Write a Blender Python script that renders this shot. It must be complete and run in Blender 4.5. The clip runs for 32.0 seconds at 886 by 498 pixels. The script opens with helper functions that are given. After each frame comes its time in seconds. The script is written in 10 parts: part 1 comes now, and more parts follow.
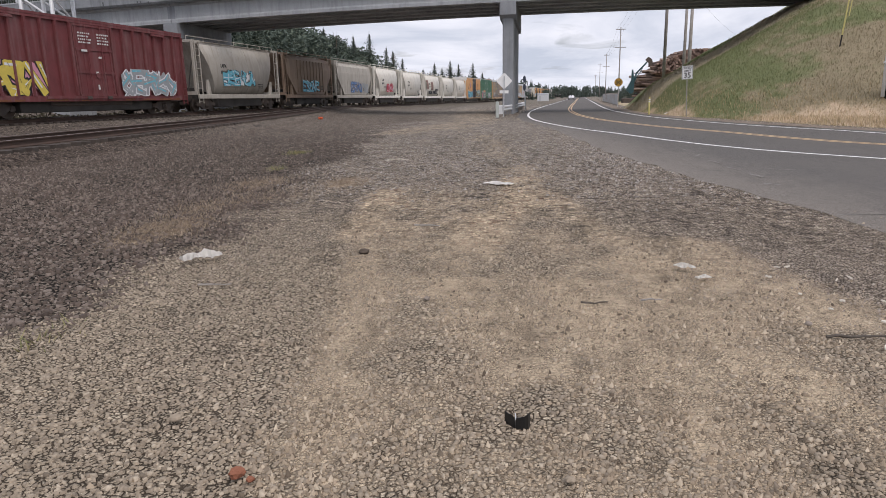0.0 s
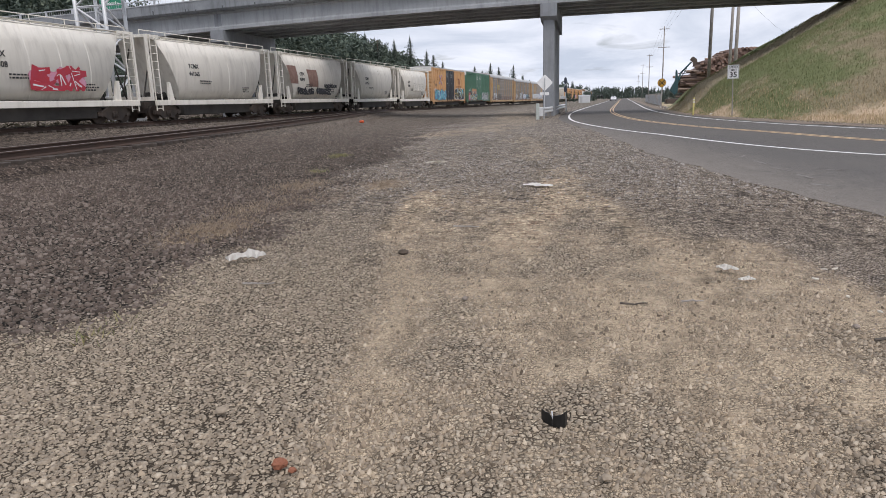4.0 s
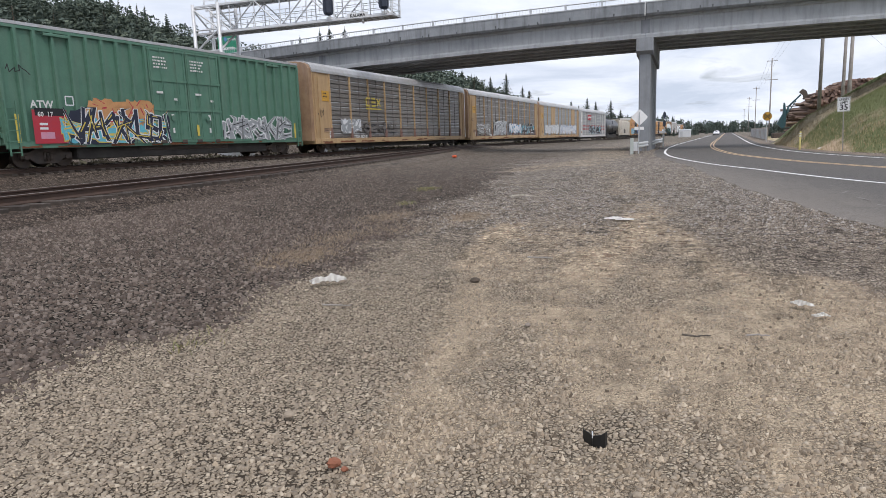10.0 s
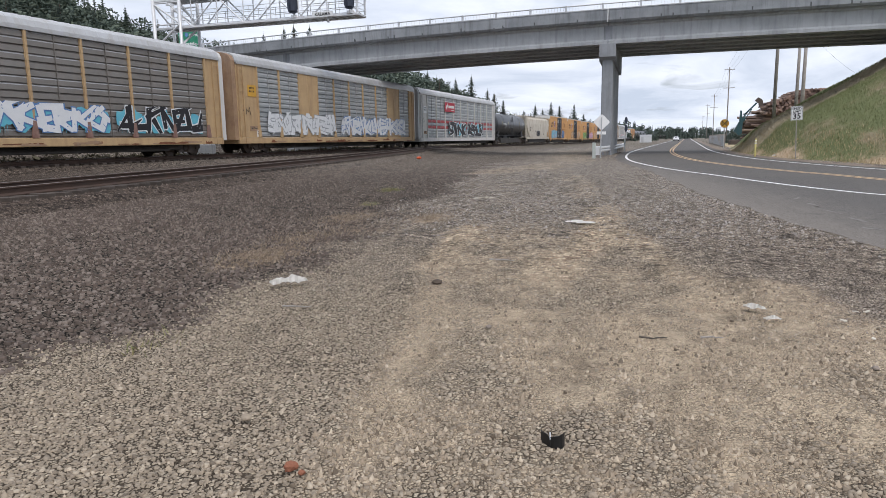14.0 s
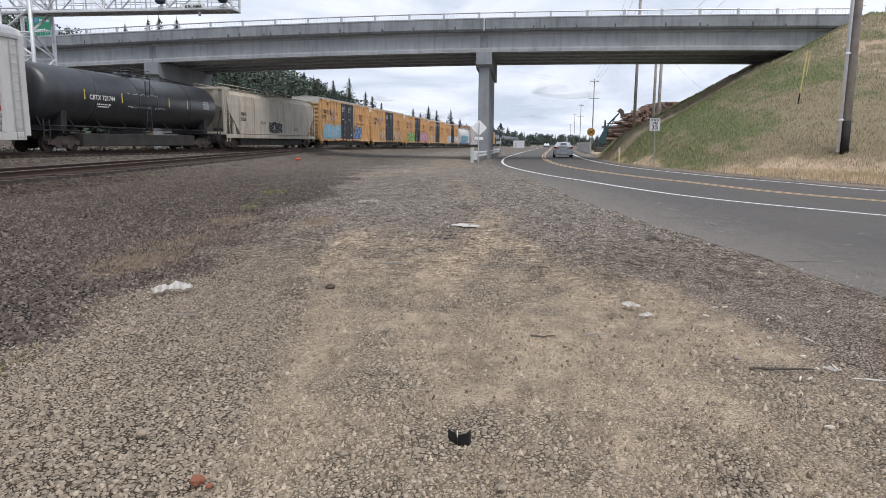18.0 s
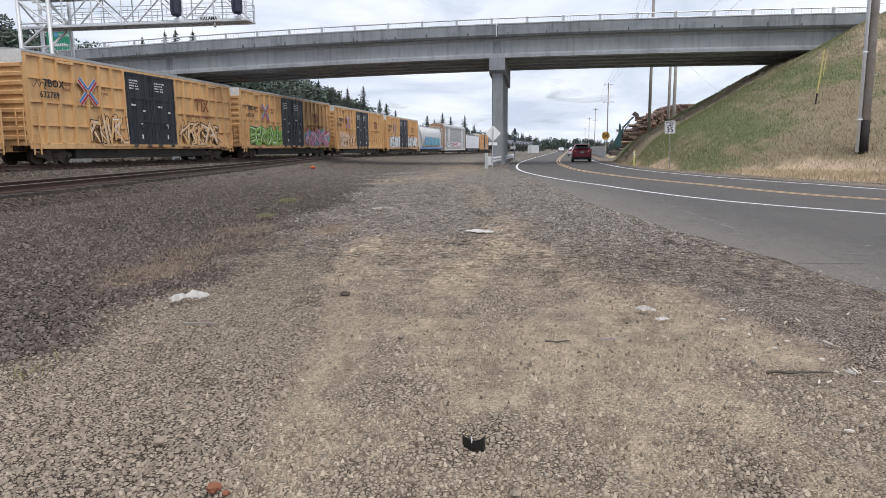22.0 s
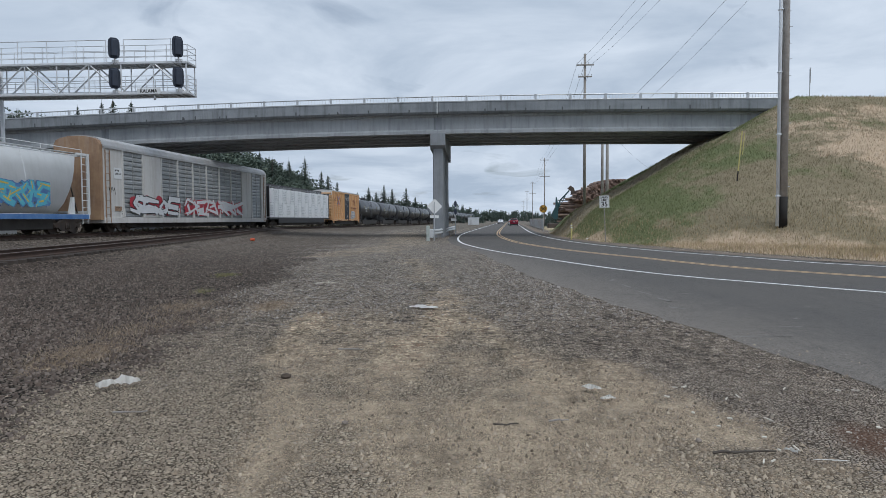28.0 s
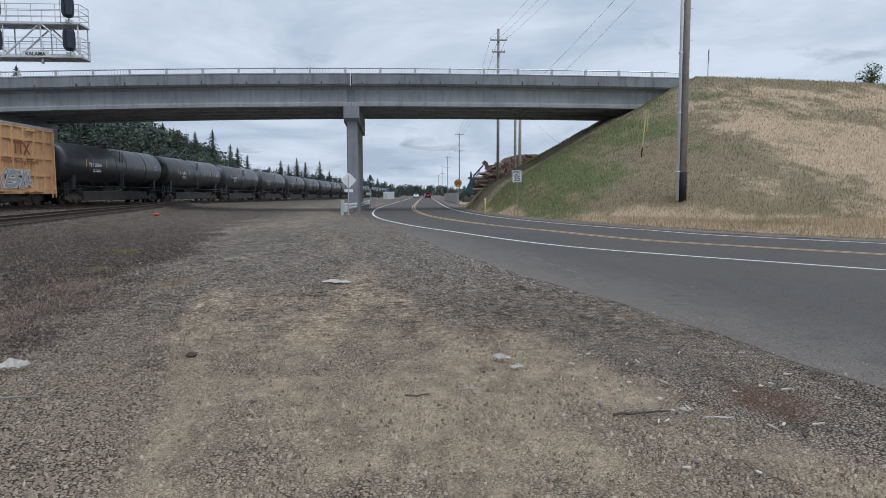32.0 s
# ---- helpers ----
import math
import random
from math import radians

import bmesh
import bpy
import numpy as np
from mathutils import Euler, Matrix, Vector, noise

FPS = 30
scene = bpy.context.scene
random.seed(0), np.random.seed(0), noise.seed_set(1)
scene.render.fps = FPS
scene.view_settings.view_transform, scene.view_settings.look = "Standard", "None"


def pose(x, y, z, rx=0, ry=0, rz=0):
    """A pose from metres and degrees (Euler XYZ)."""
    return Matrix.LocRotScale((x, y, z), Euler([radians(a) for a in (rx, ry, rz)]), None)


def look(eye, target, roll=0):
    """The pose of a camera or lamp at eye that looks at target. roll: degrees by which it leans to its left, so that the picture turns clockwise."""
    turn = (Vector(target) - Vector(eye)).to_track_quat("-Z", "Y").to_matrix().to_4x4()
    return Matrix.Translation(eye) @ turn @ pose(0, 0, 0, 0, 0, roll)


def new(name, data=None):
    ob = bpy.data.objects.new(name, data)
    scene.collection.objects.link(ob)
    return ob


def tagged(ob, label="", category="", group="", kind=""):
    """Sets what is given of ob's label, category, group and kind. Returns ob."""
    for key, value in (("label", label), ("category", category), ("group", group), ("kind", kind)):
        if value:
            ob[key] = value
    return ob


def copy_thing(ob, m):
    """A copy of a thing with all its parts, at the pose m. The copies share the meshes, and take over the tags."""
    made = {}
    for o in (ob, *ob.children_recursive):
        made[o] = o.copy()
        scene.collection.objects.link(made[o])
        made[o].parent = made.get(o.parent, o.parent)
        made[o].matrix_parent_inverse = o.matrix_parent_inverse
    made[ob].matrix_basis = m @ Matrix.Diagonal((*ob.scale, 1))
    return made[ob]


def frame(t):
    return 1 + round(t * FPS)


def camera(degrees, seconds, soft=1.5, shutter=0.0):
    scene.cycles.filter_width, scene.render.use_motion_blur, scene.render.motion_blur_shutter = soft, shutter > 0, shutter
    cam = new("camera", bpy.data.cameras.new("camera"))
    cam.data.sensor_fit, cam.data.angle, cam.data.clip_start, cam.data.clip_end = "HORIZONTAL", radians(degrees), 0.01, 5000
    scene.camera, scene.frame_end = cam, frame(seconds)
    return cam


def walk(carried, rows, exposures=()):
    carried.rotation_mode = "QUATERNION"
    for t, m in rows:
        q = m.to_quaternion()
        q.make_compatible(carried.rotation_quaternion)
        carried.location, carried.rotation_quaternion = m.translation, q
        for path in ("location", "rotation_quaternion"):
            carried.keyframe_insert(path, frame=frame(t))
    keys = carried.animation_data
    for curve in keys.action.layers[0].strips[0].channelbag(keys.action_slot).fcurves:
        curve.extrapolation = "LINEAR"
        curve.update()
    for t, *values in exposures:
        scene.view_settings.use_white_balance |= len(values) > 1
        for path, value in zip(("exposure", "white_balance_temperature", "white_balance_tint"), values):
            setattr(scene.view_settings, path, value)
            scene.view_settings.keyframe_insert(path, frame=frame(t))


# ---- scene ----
cam = camera(67.5, 32.0, 0.8)
PATH = [
    (0, (0.019, 0.281, 1.749), (-0.293, 2.205, 1.305), -1.1),
    (0.5, (0.019, 0.276, 1.744), (-0.29, 2.2, 1.294), -1.2),
    (1, (0.022, 0.279, 1.746), (-0.286, 2.201, 1.29), -1.3),
    (1.5, (0.046, 0.289, 1.738), (-0.159, 2.211, 1.224), -0.8),
    (2, (0.061, 0.257, 1.748), (-0.026, 2.182, 1.211), -1.5),
    (2.5, (0.053, 0.251, 1.744), (-0.17, 2.175, 1.246), -2.3),
    (4.5, (0.025, 0.21, 1.739), (-0.472, 2.099, 1.309), -1.2),
    (5, (-0.009, 0.184, 1.742), (-0.613, 2.041, 1.311), -1.1),
    (5.5, (-0.029, 0.176, 1.741), (-0.743, 2.001, 1.34), -1.8),
    (6, (-0.044, 0.182, 1.736), (-0.931, 1.927, 1.327), -2.6),
    (6.5, (-0.024, 0.186, 1.736), (-0.879, 1.947, 1.323), -2.5),
    (7, (0.001, 0.162, 1.743), (-0.653, 2.015, 1.371), -0.9),
    (7.5, (0.054, 0.151, 1.729), (-0.415, 2.064, 1.381), -0.2),
    (8, (0.256, 0.079, 1.711), (-0.246, 1.98, 1.342), -0.7),
    (8.5, (0.359, 0.019, 1.733), (-0.232, 1.895, 1.367), -2.2),
    (9, (0.355, 0.02, 1.732), (-0.304, 1.873, 1.365), -2.3),
    (9.5, (0.344, 0.023, 1.736), (-0.338, 1.874, 1.408), -1.9),
    (10, (0.341, 0.027, 1.728), (-0.359, 1.872, 1.404), -1.9),
    (10.5, (0.347, 0.022, 1.729), (-0.381, 1.855, 1.394), -1.9),
    (11, (0.353, 0.021, 1.734), (-0.403, 1.845, 1.415), -1.9),
    (11.5, (0.358, 0.04, 1.729), (-0.356, 1.884, 1.428), -1.8),
    (12, (0.356, 0.04, 1.731), (-0.328, 1.895, 1.429), -1.9),
    (12.5, (0.36, 0.039, 1.731), (-0.289, 1.905, 1.42), -1.5),
    (13, (0.363, 0.045, 1.724), (-0.259, 1.916, 1.391), -1.3),
    (13.5, (0.359, 0.039, 1.727), (-0.259, 1.912, 1.398), -1.3),
    (15.5, (0.364, -0.021, 1.756), (-0.096, 1.906, 1.48), 0.0),
    (16, (0.273, -0.085, 1.769), (-0.133, 1.858, 1.519), -0.5),
    (16.5, (0.223, -0.118, 1.77), (-0.106, 1.841, 1.531), 0.1),
    (17, (0.216, -0.108, 1.769), (-0.091, 1.851, 1.508), -0.0),
    (17.5, (0.224, -0.083, 1.764), (-0.013, 1.879, 1.458), 0.3),
    (18, (0.215, -0.079, 1.762), (-0.027, 1.881, 1.445), 0.4),
    (18.5, (0.23, -0.091, 1.757), (-0.043, 1.864, 1.438), 0.1),
    (19, (0.245, -0.093, 1.763), (-0.027, 1.861, 1.438), -0.2),
    (19.5, (0.259, -0.107, 1.76), (-0.015, 1.849, 1.442), -0.6),
    (20, (0.257, -0.096, 1.758), (-0.041, 1.856, 1.442), -1.2),
    (20.5, (0.252, -0.099, 1.758), (-0.056, 1.852, 1.444), -0.8),
    (21, (0.243, -0.089, 1.761), (-0.066, 1.861, 1.439), -1.1),
    (21.5, (0.24, -0.092, 1.772), (-0.051, 1.865, 1.48), -0.7),
    (22, (0.237, -0.089, 1.766), (-0.052, 1.867, 1.467), -0.5),
    (22.5, (0.234, -0.08, 1.762), (-0.057, 1.874, 1.449), -0.5),
    (23, (0.229, -0.082, 1.759), (-0.071, 1.867, 1.425), -0.7),
    (23.5, (0.234, -0.067, 1.758), (-0.04, 1.88, 1.387), -0.9),
    (24, (0.234, -0.074, 1.759), (-0.011, 1.876, 1.389), -0.8),
    (24.5, (0.239, -0.079, 1.761), (-0.009, 1.875, 1.418), -1.0),
    (25, (0.266, -0.084, 1.786), (0.1, 1.893, 1.537), -1.0),
    (25.5, (0.232, -0.062, 1.815), (0.139, 1.924, 1.597), -0.9),
    (27.5, (0.195, -0.035, 1.843), (0.045, 1.957, 1.764), -0.7),
    (28, (0.194, -0.043, 1.848), (0.079, 1.952, 1.76), -0.3),
    (28.5, (0.193, -0.071, 1.857), (0.135, 1.927, 1.808), 0.1),
    (29, (0.2, -0.047, 1.832), (0.216, 1.949, 1.704), 0.2),
    (29.5, (0.213, -0.031, 1.83), (0.291, 1.962, 1.687), 0.2),
    (30, (0.215, -0.027, 1.835), (0.298, 1.966, 1.694), -0.2),
    (30.5, (0.22, -0.036, 1.834), (0.306, 1.957, 1.69), -0.2),
    (31, (0.227, -0.034, 1.832), (0.343, 1.957, 1.677), -0.2),
    (31.5, (0.234, -0.032, 1.828), (0.365, 1.957, 1.664), -0.5),
    (32, (0.237, -0.034, 1.835), (0.375, 1.954, 1.669), -0.2),
]
walk(cam, [(t, look(eye, target, roll)) for t, eye, target, roll in PATH],
     [(0, 0.41, 6760, 18), (1, 0.38, 6760, 18), (2, 0.74, 6750, 17), (2.5, 0.6, 6710, 17), (5, 0.46, 6610, 15), (9, 0.56, 6560, 14.5), (13, 0.54, 6510, 14), (19, 0.53, 6510, 14), (24.5, 0.56, 6460, 13), (28, 0.04, 6090, 9), (30, 0.04, 6060, 9), (32, 0.05, 6050, 10)])

# ---------------------------------------------------------------- world and sun
world = bpy.data.worlds.new("overcast_sky")
scene.world = world
world.use_nodes = True
wn, wl = world.node_tree.nodes, world.node_tree.links
wn.clear()
w_out, w_bg = wn.new("ShaderNodeOutputWorld"), wn.new("ShaderNodeBackground")
w_sky = wn.new("ShaderNodeTexSky")
w_sky.sky_type = "NISHITA"
w_sky.sun_disc = False
w_sky.sun_elevation, w_sky.sun_rotation = radians(58), radians(140)
w_sky.dust_density = 3.0
w_coord, w_sep, w_join = wn.new("ShaderNodeTexCoord"), wn.new("ShaderNodeSeparateXYZ"), wn.new("ShaderNodeCombineXYZ")
wl.new(w_coord.outputs["Generated"], w_sep.inputs[0])
w_up = wn.new("ShaderNodeMath")
w_up.operation = "MAXIMUM"
wl.new(w_sep.outputs[2], w_up.inputs[0])
w_up.inputs[1].default_value = 0.0
w_lift = wn.new("ShaderNodeMath")
w_lift.operation = "ADD"
wl.new(w_up.outputs[0], w_lift.inputs[0])
w_lift.inputs[1].default_value = 0.16
for k_ in (0, 1):
    w_div = wn.new("ShaderNodeMath")
    w_div.operation = "DIVIDE"
    wl.new(w_sep.outputs[k_], w_div.inputs[0])
    wl.new(w_lift.outputs[0], w_div.inputs[1])
    wl.new(w_div.outputs[0], w_join.inputs[k_])
w_n1, w_n2 = wn.new("ShaderNodeTexNoise"), wn.new("ShaderNodeTexNoise")
w_n1.inputs["Scale"].default_value, w_n1.inputs["Detail"].default_value, w_n1.inputs["Roughness"].default_value = 1.15, 9.0, 0.58
w_n1.inputs["Distortion"].default_value = 0.5
w_n2.inputs["Scale"].default_value, w_n2.inputs["Detail"].default_value, w_n2.inputs["Distortion"].default_value = 1.9, 7.0, 0.8
w_r1, w_r2 = wn.new("ShaderNodeValToRGB"), wn.new("ShaderNodeValToRGB")
w_r1.color_ramp.elements[0].position, w_r1.color_ramp.elements[0].color = 0.34, (0.485, 0.565, 0.67, 1)
w_r1.color_ramp.elements[1].position, w_r1.color_ramp.elements[1].color = 0.62, (0.765, 0.828, 0.91, 1)
w_r2.color_ramp.elements[0].position, w_r2.color_ramp.elements[0].color = 0.60, (0, 0, 0, 1)
w_r2.color_ramp.elements[1].position, w_r2.color_ramp.elements[1].color = 0.72, (1, 1, 1, 1)
w_mul, w_mix = wn.new("ShaderNodeMixRGB"), wn.new("ShaderNodeMixRGB")
w_mul.blend_type = "MULTIPLY"
w_mul.inputs["Fac"].default_value = 1.0
w_mul.inputs["Color2"].default_value = (0.085, 0.085, 0.085, 1)
for n_ in (w_n1, w_n2):
    wl.new(w_join.outputs[0], n_.inputs["Vector"])
wl.new(w_n1.outputs["Fac"], w_r1.inputs["Fac"])
wl.new(w_n2.outputs["Fac"], w_r2.inputs["Fac"])
wl.new(w_sky.outputs["Color"], w_mul.inputs["Color1"])
w_gap = wn.new("ShaderNodeMath")
w_gap.operation = "MULTIPLY"
w_gap.inputs[1].default_value = 0.55
wl.new(w_r2.outputs["Color"], w_gap.inputs[0])
wl.new(w_gap.outputs[0], w_mix.inputs["Fac"])
wl.new(w_r1.outputs["Color"], w_mix.inputs["Color1"])
wl.new(w_mul.outputs["Color"], w_mix.inputs["Color2"])
wl.new(w_mix.outputs["Color"], w_bg.inputs["Color"])
w_bg.inputs["Strength"].default_value = 0.86
wl.new(w_bg.outputs["Background"], w_out.inputs["Surface"])

sun = new("sun", bpy.data.lights.new("sun", "SUN"))
sun.data.energy, sun.data.angle, sun.data.color = 1.3, radians(28), (1.0, 0.97, 0.93)
sun.matrix_world = look((22, -26, 55), (0, 0, 0))


# ---------------------------------------------------------------- materials
def socket(nt, a, b):
    nt.links.new(a, b)


def mat(name, base, rough=0.7, metal=0.0, second=None, amount=0.35, scale=3.0, dirt=None, streak=0.0, bump=0.0, fine=60.0, spec=0.4, vary=0.0, transmission=0.0):
    """Painted or raw surface: two colours mixed by noise at two scales, vertical dirt streaks, fine bump."""
    m = bpy.data.materials.new(name)
    m.use_nodes = True
    nt = m.node_tree
    p = nt.nodes["Principled BSDF"]
    p.inputs["Roughness"].default_value, p.inputs["Metallic"].default_value = rough, metal
    p.inputs["Specular IOR Level"].default_value = spec
    if transmission:
        p.inputs["Transmission Weight"].default_value = transmission
    co = nt.nodes.new("ShaderNodeTexCoord")
    second = second or tuple(c * 0.72 for c in base)
    big, small = nt.nodes.new("ShaderNodeTexNoise"), nt.nodes.new("ShaderNodeTexNoise")
    big.inputs["Scale"].default_value, big.inputs["Detail"].default_value, big.inputs["Roughness"].default_value = scale, 6.0, 0.62
    small.inputs["Scale"].default_value, small.inputs["Detail"].default_value = fine, 3.0
    for n in (big, small):
        socket(nt, co.outputs["Object"], n.inputs["Vector"])
    ramp = nt.nodes.new("ShaderNodeMapRange")
    ramp.inputs["From Min"].default_value, ramp.inputs["From Max"].default_value = 0.36, 0.68
    ramp.inputs["To Max"].default_value = amount * 2.0 if amount < 0.5 else 1.0
    socket(nt, big.outputs["Fac"], ramp.inputs["Value"])
    mix = nt.nodes.new("ShaderNodeMixRGB")
    mix.inputs["Color1"].default_value, mix.inputs["Color2"].default_value = (*base, 1), (*second, 1)
    socket(nt, ramp.outputs["Result"], mix.inputs["Fac"])
    col = mix.outputs["Color"]
    grain = nt.nodes.new("ShaderNodeMixRGB")
    grain.blend_type = "OVERLAY"
    grain.inputs["Fac"].default_value = 0.22
    socket(nt, col, grain.inputs["Color1"])
    socket(nt, small.outputs["Fac"], grain.inputs["Color2"])
    col = grain.outputs["Color"]
    if streak:
        mp = nt.nodes.new("ShaderNodeMapping")
        mp.inputs["Scale"].default_value = (3.1, 3.1, 0.3)
        socket(nt, co.outputs["Object"], mp.inputs["Vector"])
        st = nt.nodes.new("ShaderNodeTexNoise")
        st.inputs["Scale"].default_value, st.inputs["Detail"].default_value, st.inputs["Roughness"].default_value = 1.0, 7.0, 0.6
        socket(nt, mp.outputs["Vector"], st.inputs["Vector"])
        sr = nt.nodes.new("ShaderNodeMapRange")
        sr.inputs["From Min"].default_value, sr.inputs["From Max"].default_value = 0.48, 0.74
        sr.inputs["To Max"].default_value = streak
        socket(nt, st.outputs["Fac"], sr.inputs["Value"])
        sm = nt.nodes.new("ShaderNodeMixRGB")
        sm.inputs["Color2"].default_value = (*(dirt or (0.10, 0.075, 0.055)), 1)
        socket(nt, sr.outputs["Result"], sm.inputs["Fac"])
        socket(nt, col, sm.inputs["Color1"])
        col = sm.outputs["Color"]
    if vary:
        info = nt.nodes.new("ShaderNodeObjectInfo")
        hv = nt.nodes.new("ShaderNodeHueSaturation")
        vr = nt.nodes.new("ShaderNodeMapRange")
        vr.inputs["To Min"].default_value, vr.inputs["To Max"].default_value = 1 - vary, 1 + vary
        socket(nt, info.outputs["Random"], vr.inputs["Value"])
        socket(nt, vr.outputs["Result"], hv.inputs["Value"])
        socket(nt, col, hv.inputs["Color"])
        col = hv.outputs["Color"]
    socket(nt, col, p.inputs["Base Color"])
    rr = nt.nodes.new("ShaderNodeMapRange")
    rr.inputs["To Min"].default_value, rr.inputs["To Max"].default_value = max(rough - 0.12, 0.02), min(rough + 0.12, 1.0)
    socket(nt, big.outputs["Fac"], rr.inputs["Value"])
    socket(nt, rr.outputs["Result"], p.inputs["Roughness"])
    if bump:
        b = nt.nodes.new("ShaderNodeBump")
        b.inputs["Strength"].default_value, b.inputs["Distance"].default_value = min(bump, 1.0), 0.02
        socket(nt, small.outputs["Fac"], b.inputs["Height"])
        socket(nt, b.outputs["Normal"], p.inputs["Normal"])
    return m


class Nodes:
    """Short hand for chains of shader nodes."""

    def __init__(self, name):
        self.m = bpy.data.materials.new(name)
        self.m.use_nodes = True
        self.nt = self.m.node_tree
        self.p = self.nt.nodes["Principled BSDF"]
        co = self.nt.nodes.new("ShaderNodeTexCoord")
        self.obj = co.outputs["Object"]
        sep = self.nt.nodes.new("ShaderNodeSeparateXYZ")
        self.link(self.obj, sep.inputs[0])
        self.x, self.y, self.z = sep.outputs

    def link(self, a, b):
        if isinstance(a, (int, float)):
            b.default_value = a
        elif isinstance(a, tuple):
            b.default_value = (*a, 1)
        else:
            self.nt.links.new(a, b)

    def do(self, op, a, b=0.0):
        n = self.nt.nodes.new("ShaderNodeMath")
        n.operation = op
        self.link(a, n.inputs[0])
        self.link(b, n.inputs[1])
        return n.outputs[0]

    def noise(self, scale, detail=5.0, rough=0.6, stretch=None, turn=0.0):
        n = self.nt.nodes.new("ShaderNodeTexNoise")
        n.inputs["Scale"].default_value, n.inputs["Detail"].default_value, n.inputs["Roughness"].default_value = scale, detail, rough
        v = self.obj
        if stretch:
            mp = self.nt.nodes.new("ShaderNodeMapping")
            mp.inputs["Scale"].default_value, mp.inputs["Rotation"].default_value = stretch, (0, 0, radians(turn))
            self.link(v, mp.inputs["Vector"])
            v = mp.outputs["Vector"]
        self.link(v, n.inputs["Vector"])
        return n.outputs["Fac"]

    def cells(self, size, colour=True):
        n = self.nt.nodes.new("ShaderNodeTexVoronoi")
        n.inputs["Scale"].default_value = 1.0 / size
        self.link(self.obj, n.inputs["Vector"])
        sep = self.nt.nodes.new("ShaderNodeSeparateColor")
        self.link(n.outputs["Color"], sep.inputs["Color"])
        return sep.outputs["Red"], n.outputs["Distance"]

    def flakes(self, size, warp=0.35):
        """Packed angular stones: a random value for each, and the distance to the gap round it."""
        nz = self.nt.nodes.new("ShaderNodeTexNoise")
        nz.inputs["Scale"].default_value, nz.inputs["Detail"].default_value = 0.45 / size, 3.0
        self.link(self.obj, nz.inputs["Vector"])
        mul = self.nt.nodes.new("ShaderNodeVectorMath")
        mul.operation = "MULTIPLY_ADD"
        self.link(nz.outputs["Color"], mul.inputs[0])
        mul.inputs[1].default_value = (size * warp * 2,) * 3
        self.link(self.obj, mul.inputs[2])
        out = []
        for feature in ("F1", "DISTANCE_TO_EDGE"):
            n = self.nt.nodes.new("ShaderNodeTexVoronoi")
            n.feature = feature
            n.inputs["Scale"].default_value = 1.0 / size
            self.link(mul.outputs["Vector"], n.inputs["Vector"])
            if feature == "F1":
                sep = self.nt.nodes.new("ShaderNodeSeparateColor")
                self.link(n.outputs["Color"], sep.inputs["Color"])
                out.append(sep.outputs["Red"])
            else:
                out.append(n.outputs["Distance"])
        return out

    def step(self, v, a, b, lo=0.0, hi=1.0):
        n = self.nt.nodes.new("ShaderNodeMapRange")
        n.interpolation_type = "SMOOTHSTEP"
        self.link(v, n.inputs["Value"])
        n.inputs["From Min"].default_value, n.inputs["From Max"].default_value = a, b
        n.inputs["To Min"].default_value, n.inputs["To Max"].default_value = lo, hi
        return n.outputs["Result"]

    def mix(self, f, a, b, blend="MIX"):
        n = self.nt.nodes.new("ShaderNodeMixRGB")
        n.blend_type = blend
        self.link(f, n.inputs["Fac"])
        self.link(a, n.inputs["Color1"])
        self.link(b, n.inputs["Color2"])
        return n.outputs["Color"]

    def ramp(self, f, colours):
        n = self.nt.nodes.new("ShaderNodeValToRGB")
        for i, c in enumerate(colours):
            e = n.color_ramp.elements[i] if i < 2 else n.color_ramp.elements.new(0.5)
            e.color = (*c, 1)
        for i, e in enumerate(n.color_ramp.elements):
            e.position = i / (len(colours) - 1)
        self.link(f, n.inputs["Fac"])
        return n.outputs["Color"]

    def done(self, colour, rough, height=None, strength=0.5, distance=0.02, spec=0.2):
        self.link(colour, self.p.inputs["Base Color"])
        self.link(rough, self.p.inputs["Roughness"])
        self.p.inputs["Specular IOR Level"].default_value = spec
        if height is not None:
            b = self.nt.nodes.new("ShaderNodeBump")
            b.inputs["Strength"].default_value, b.inputs["Distance"].default_value = strength, distance
            self.link(height, b.inputs["Height"])
            self.link(b.outputs["Normal"], self.p.inputs["Normal"])
        return self.m


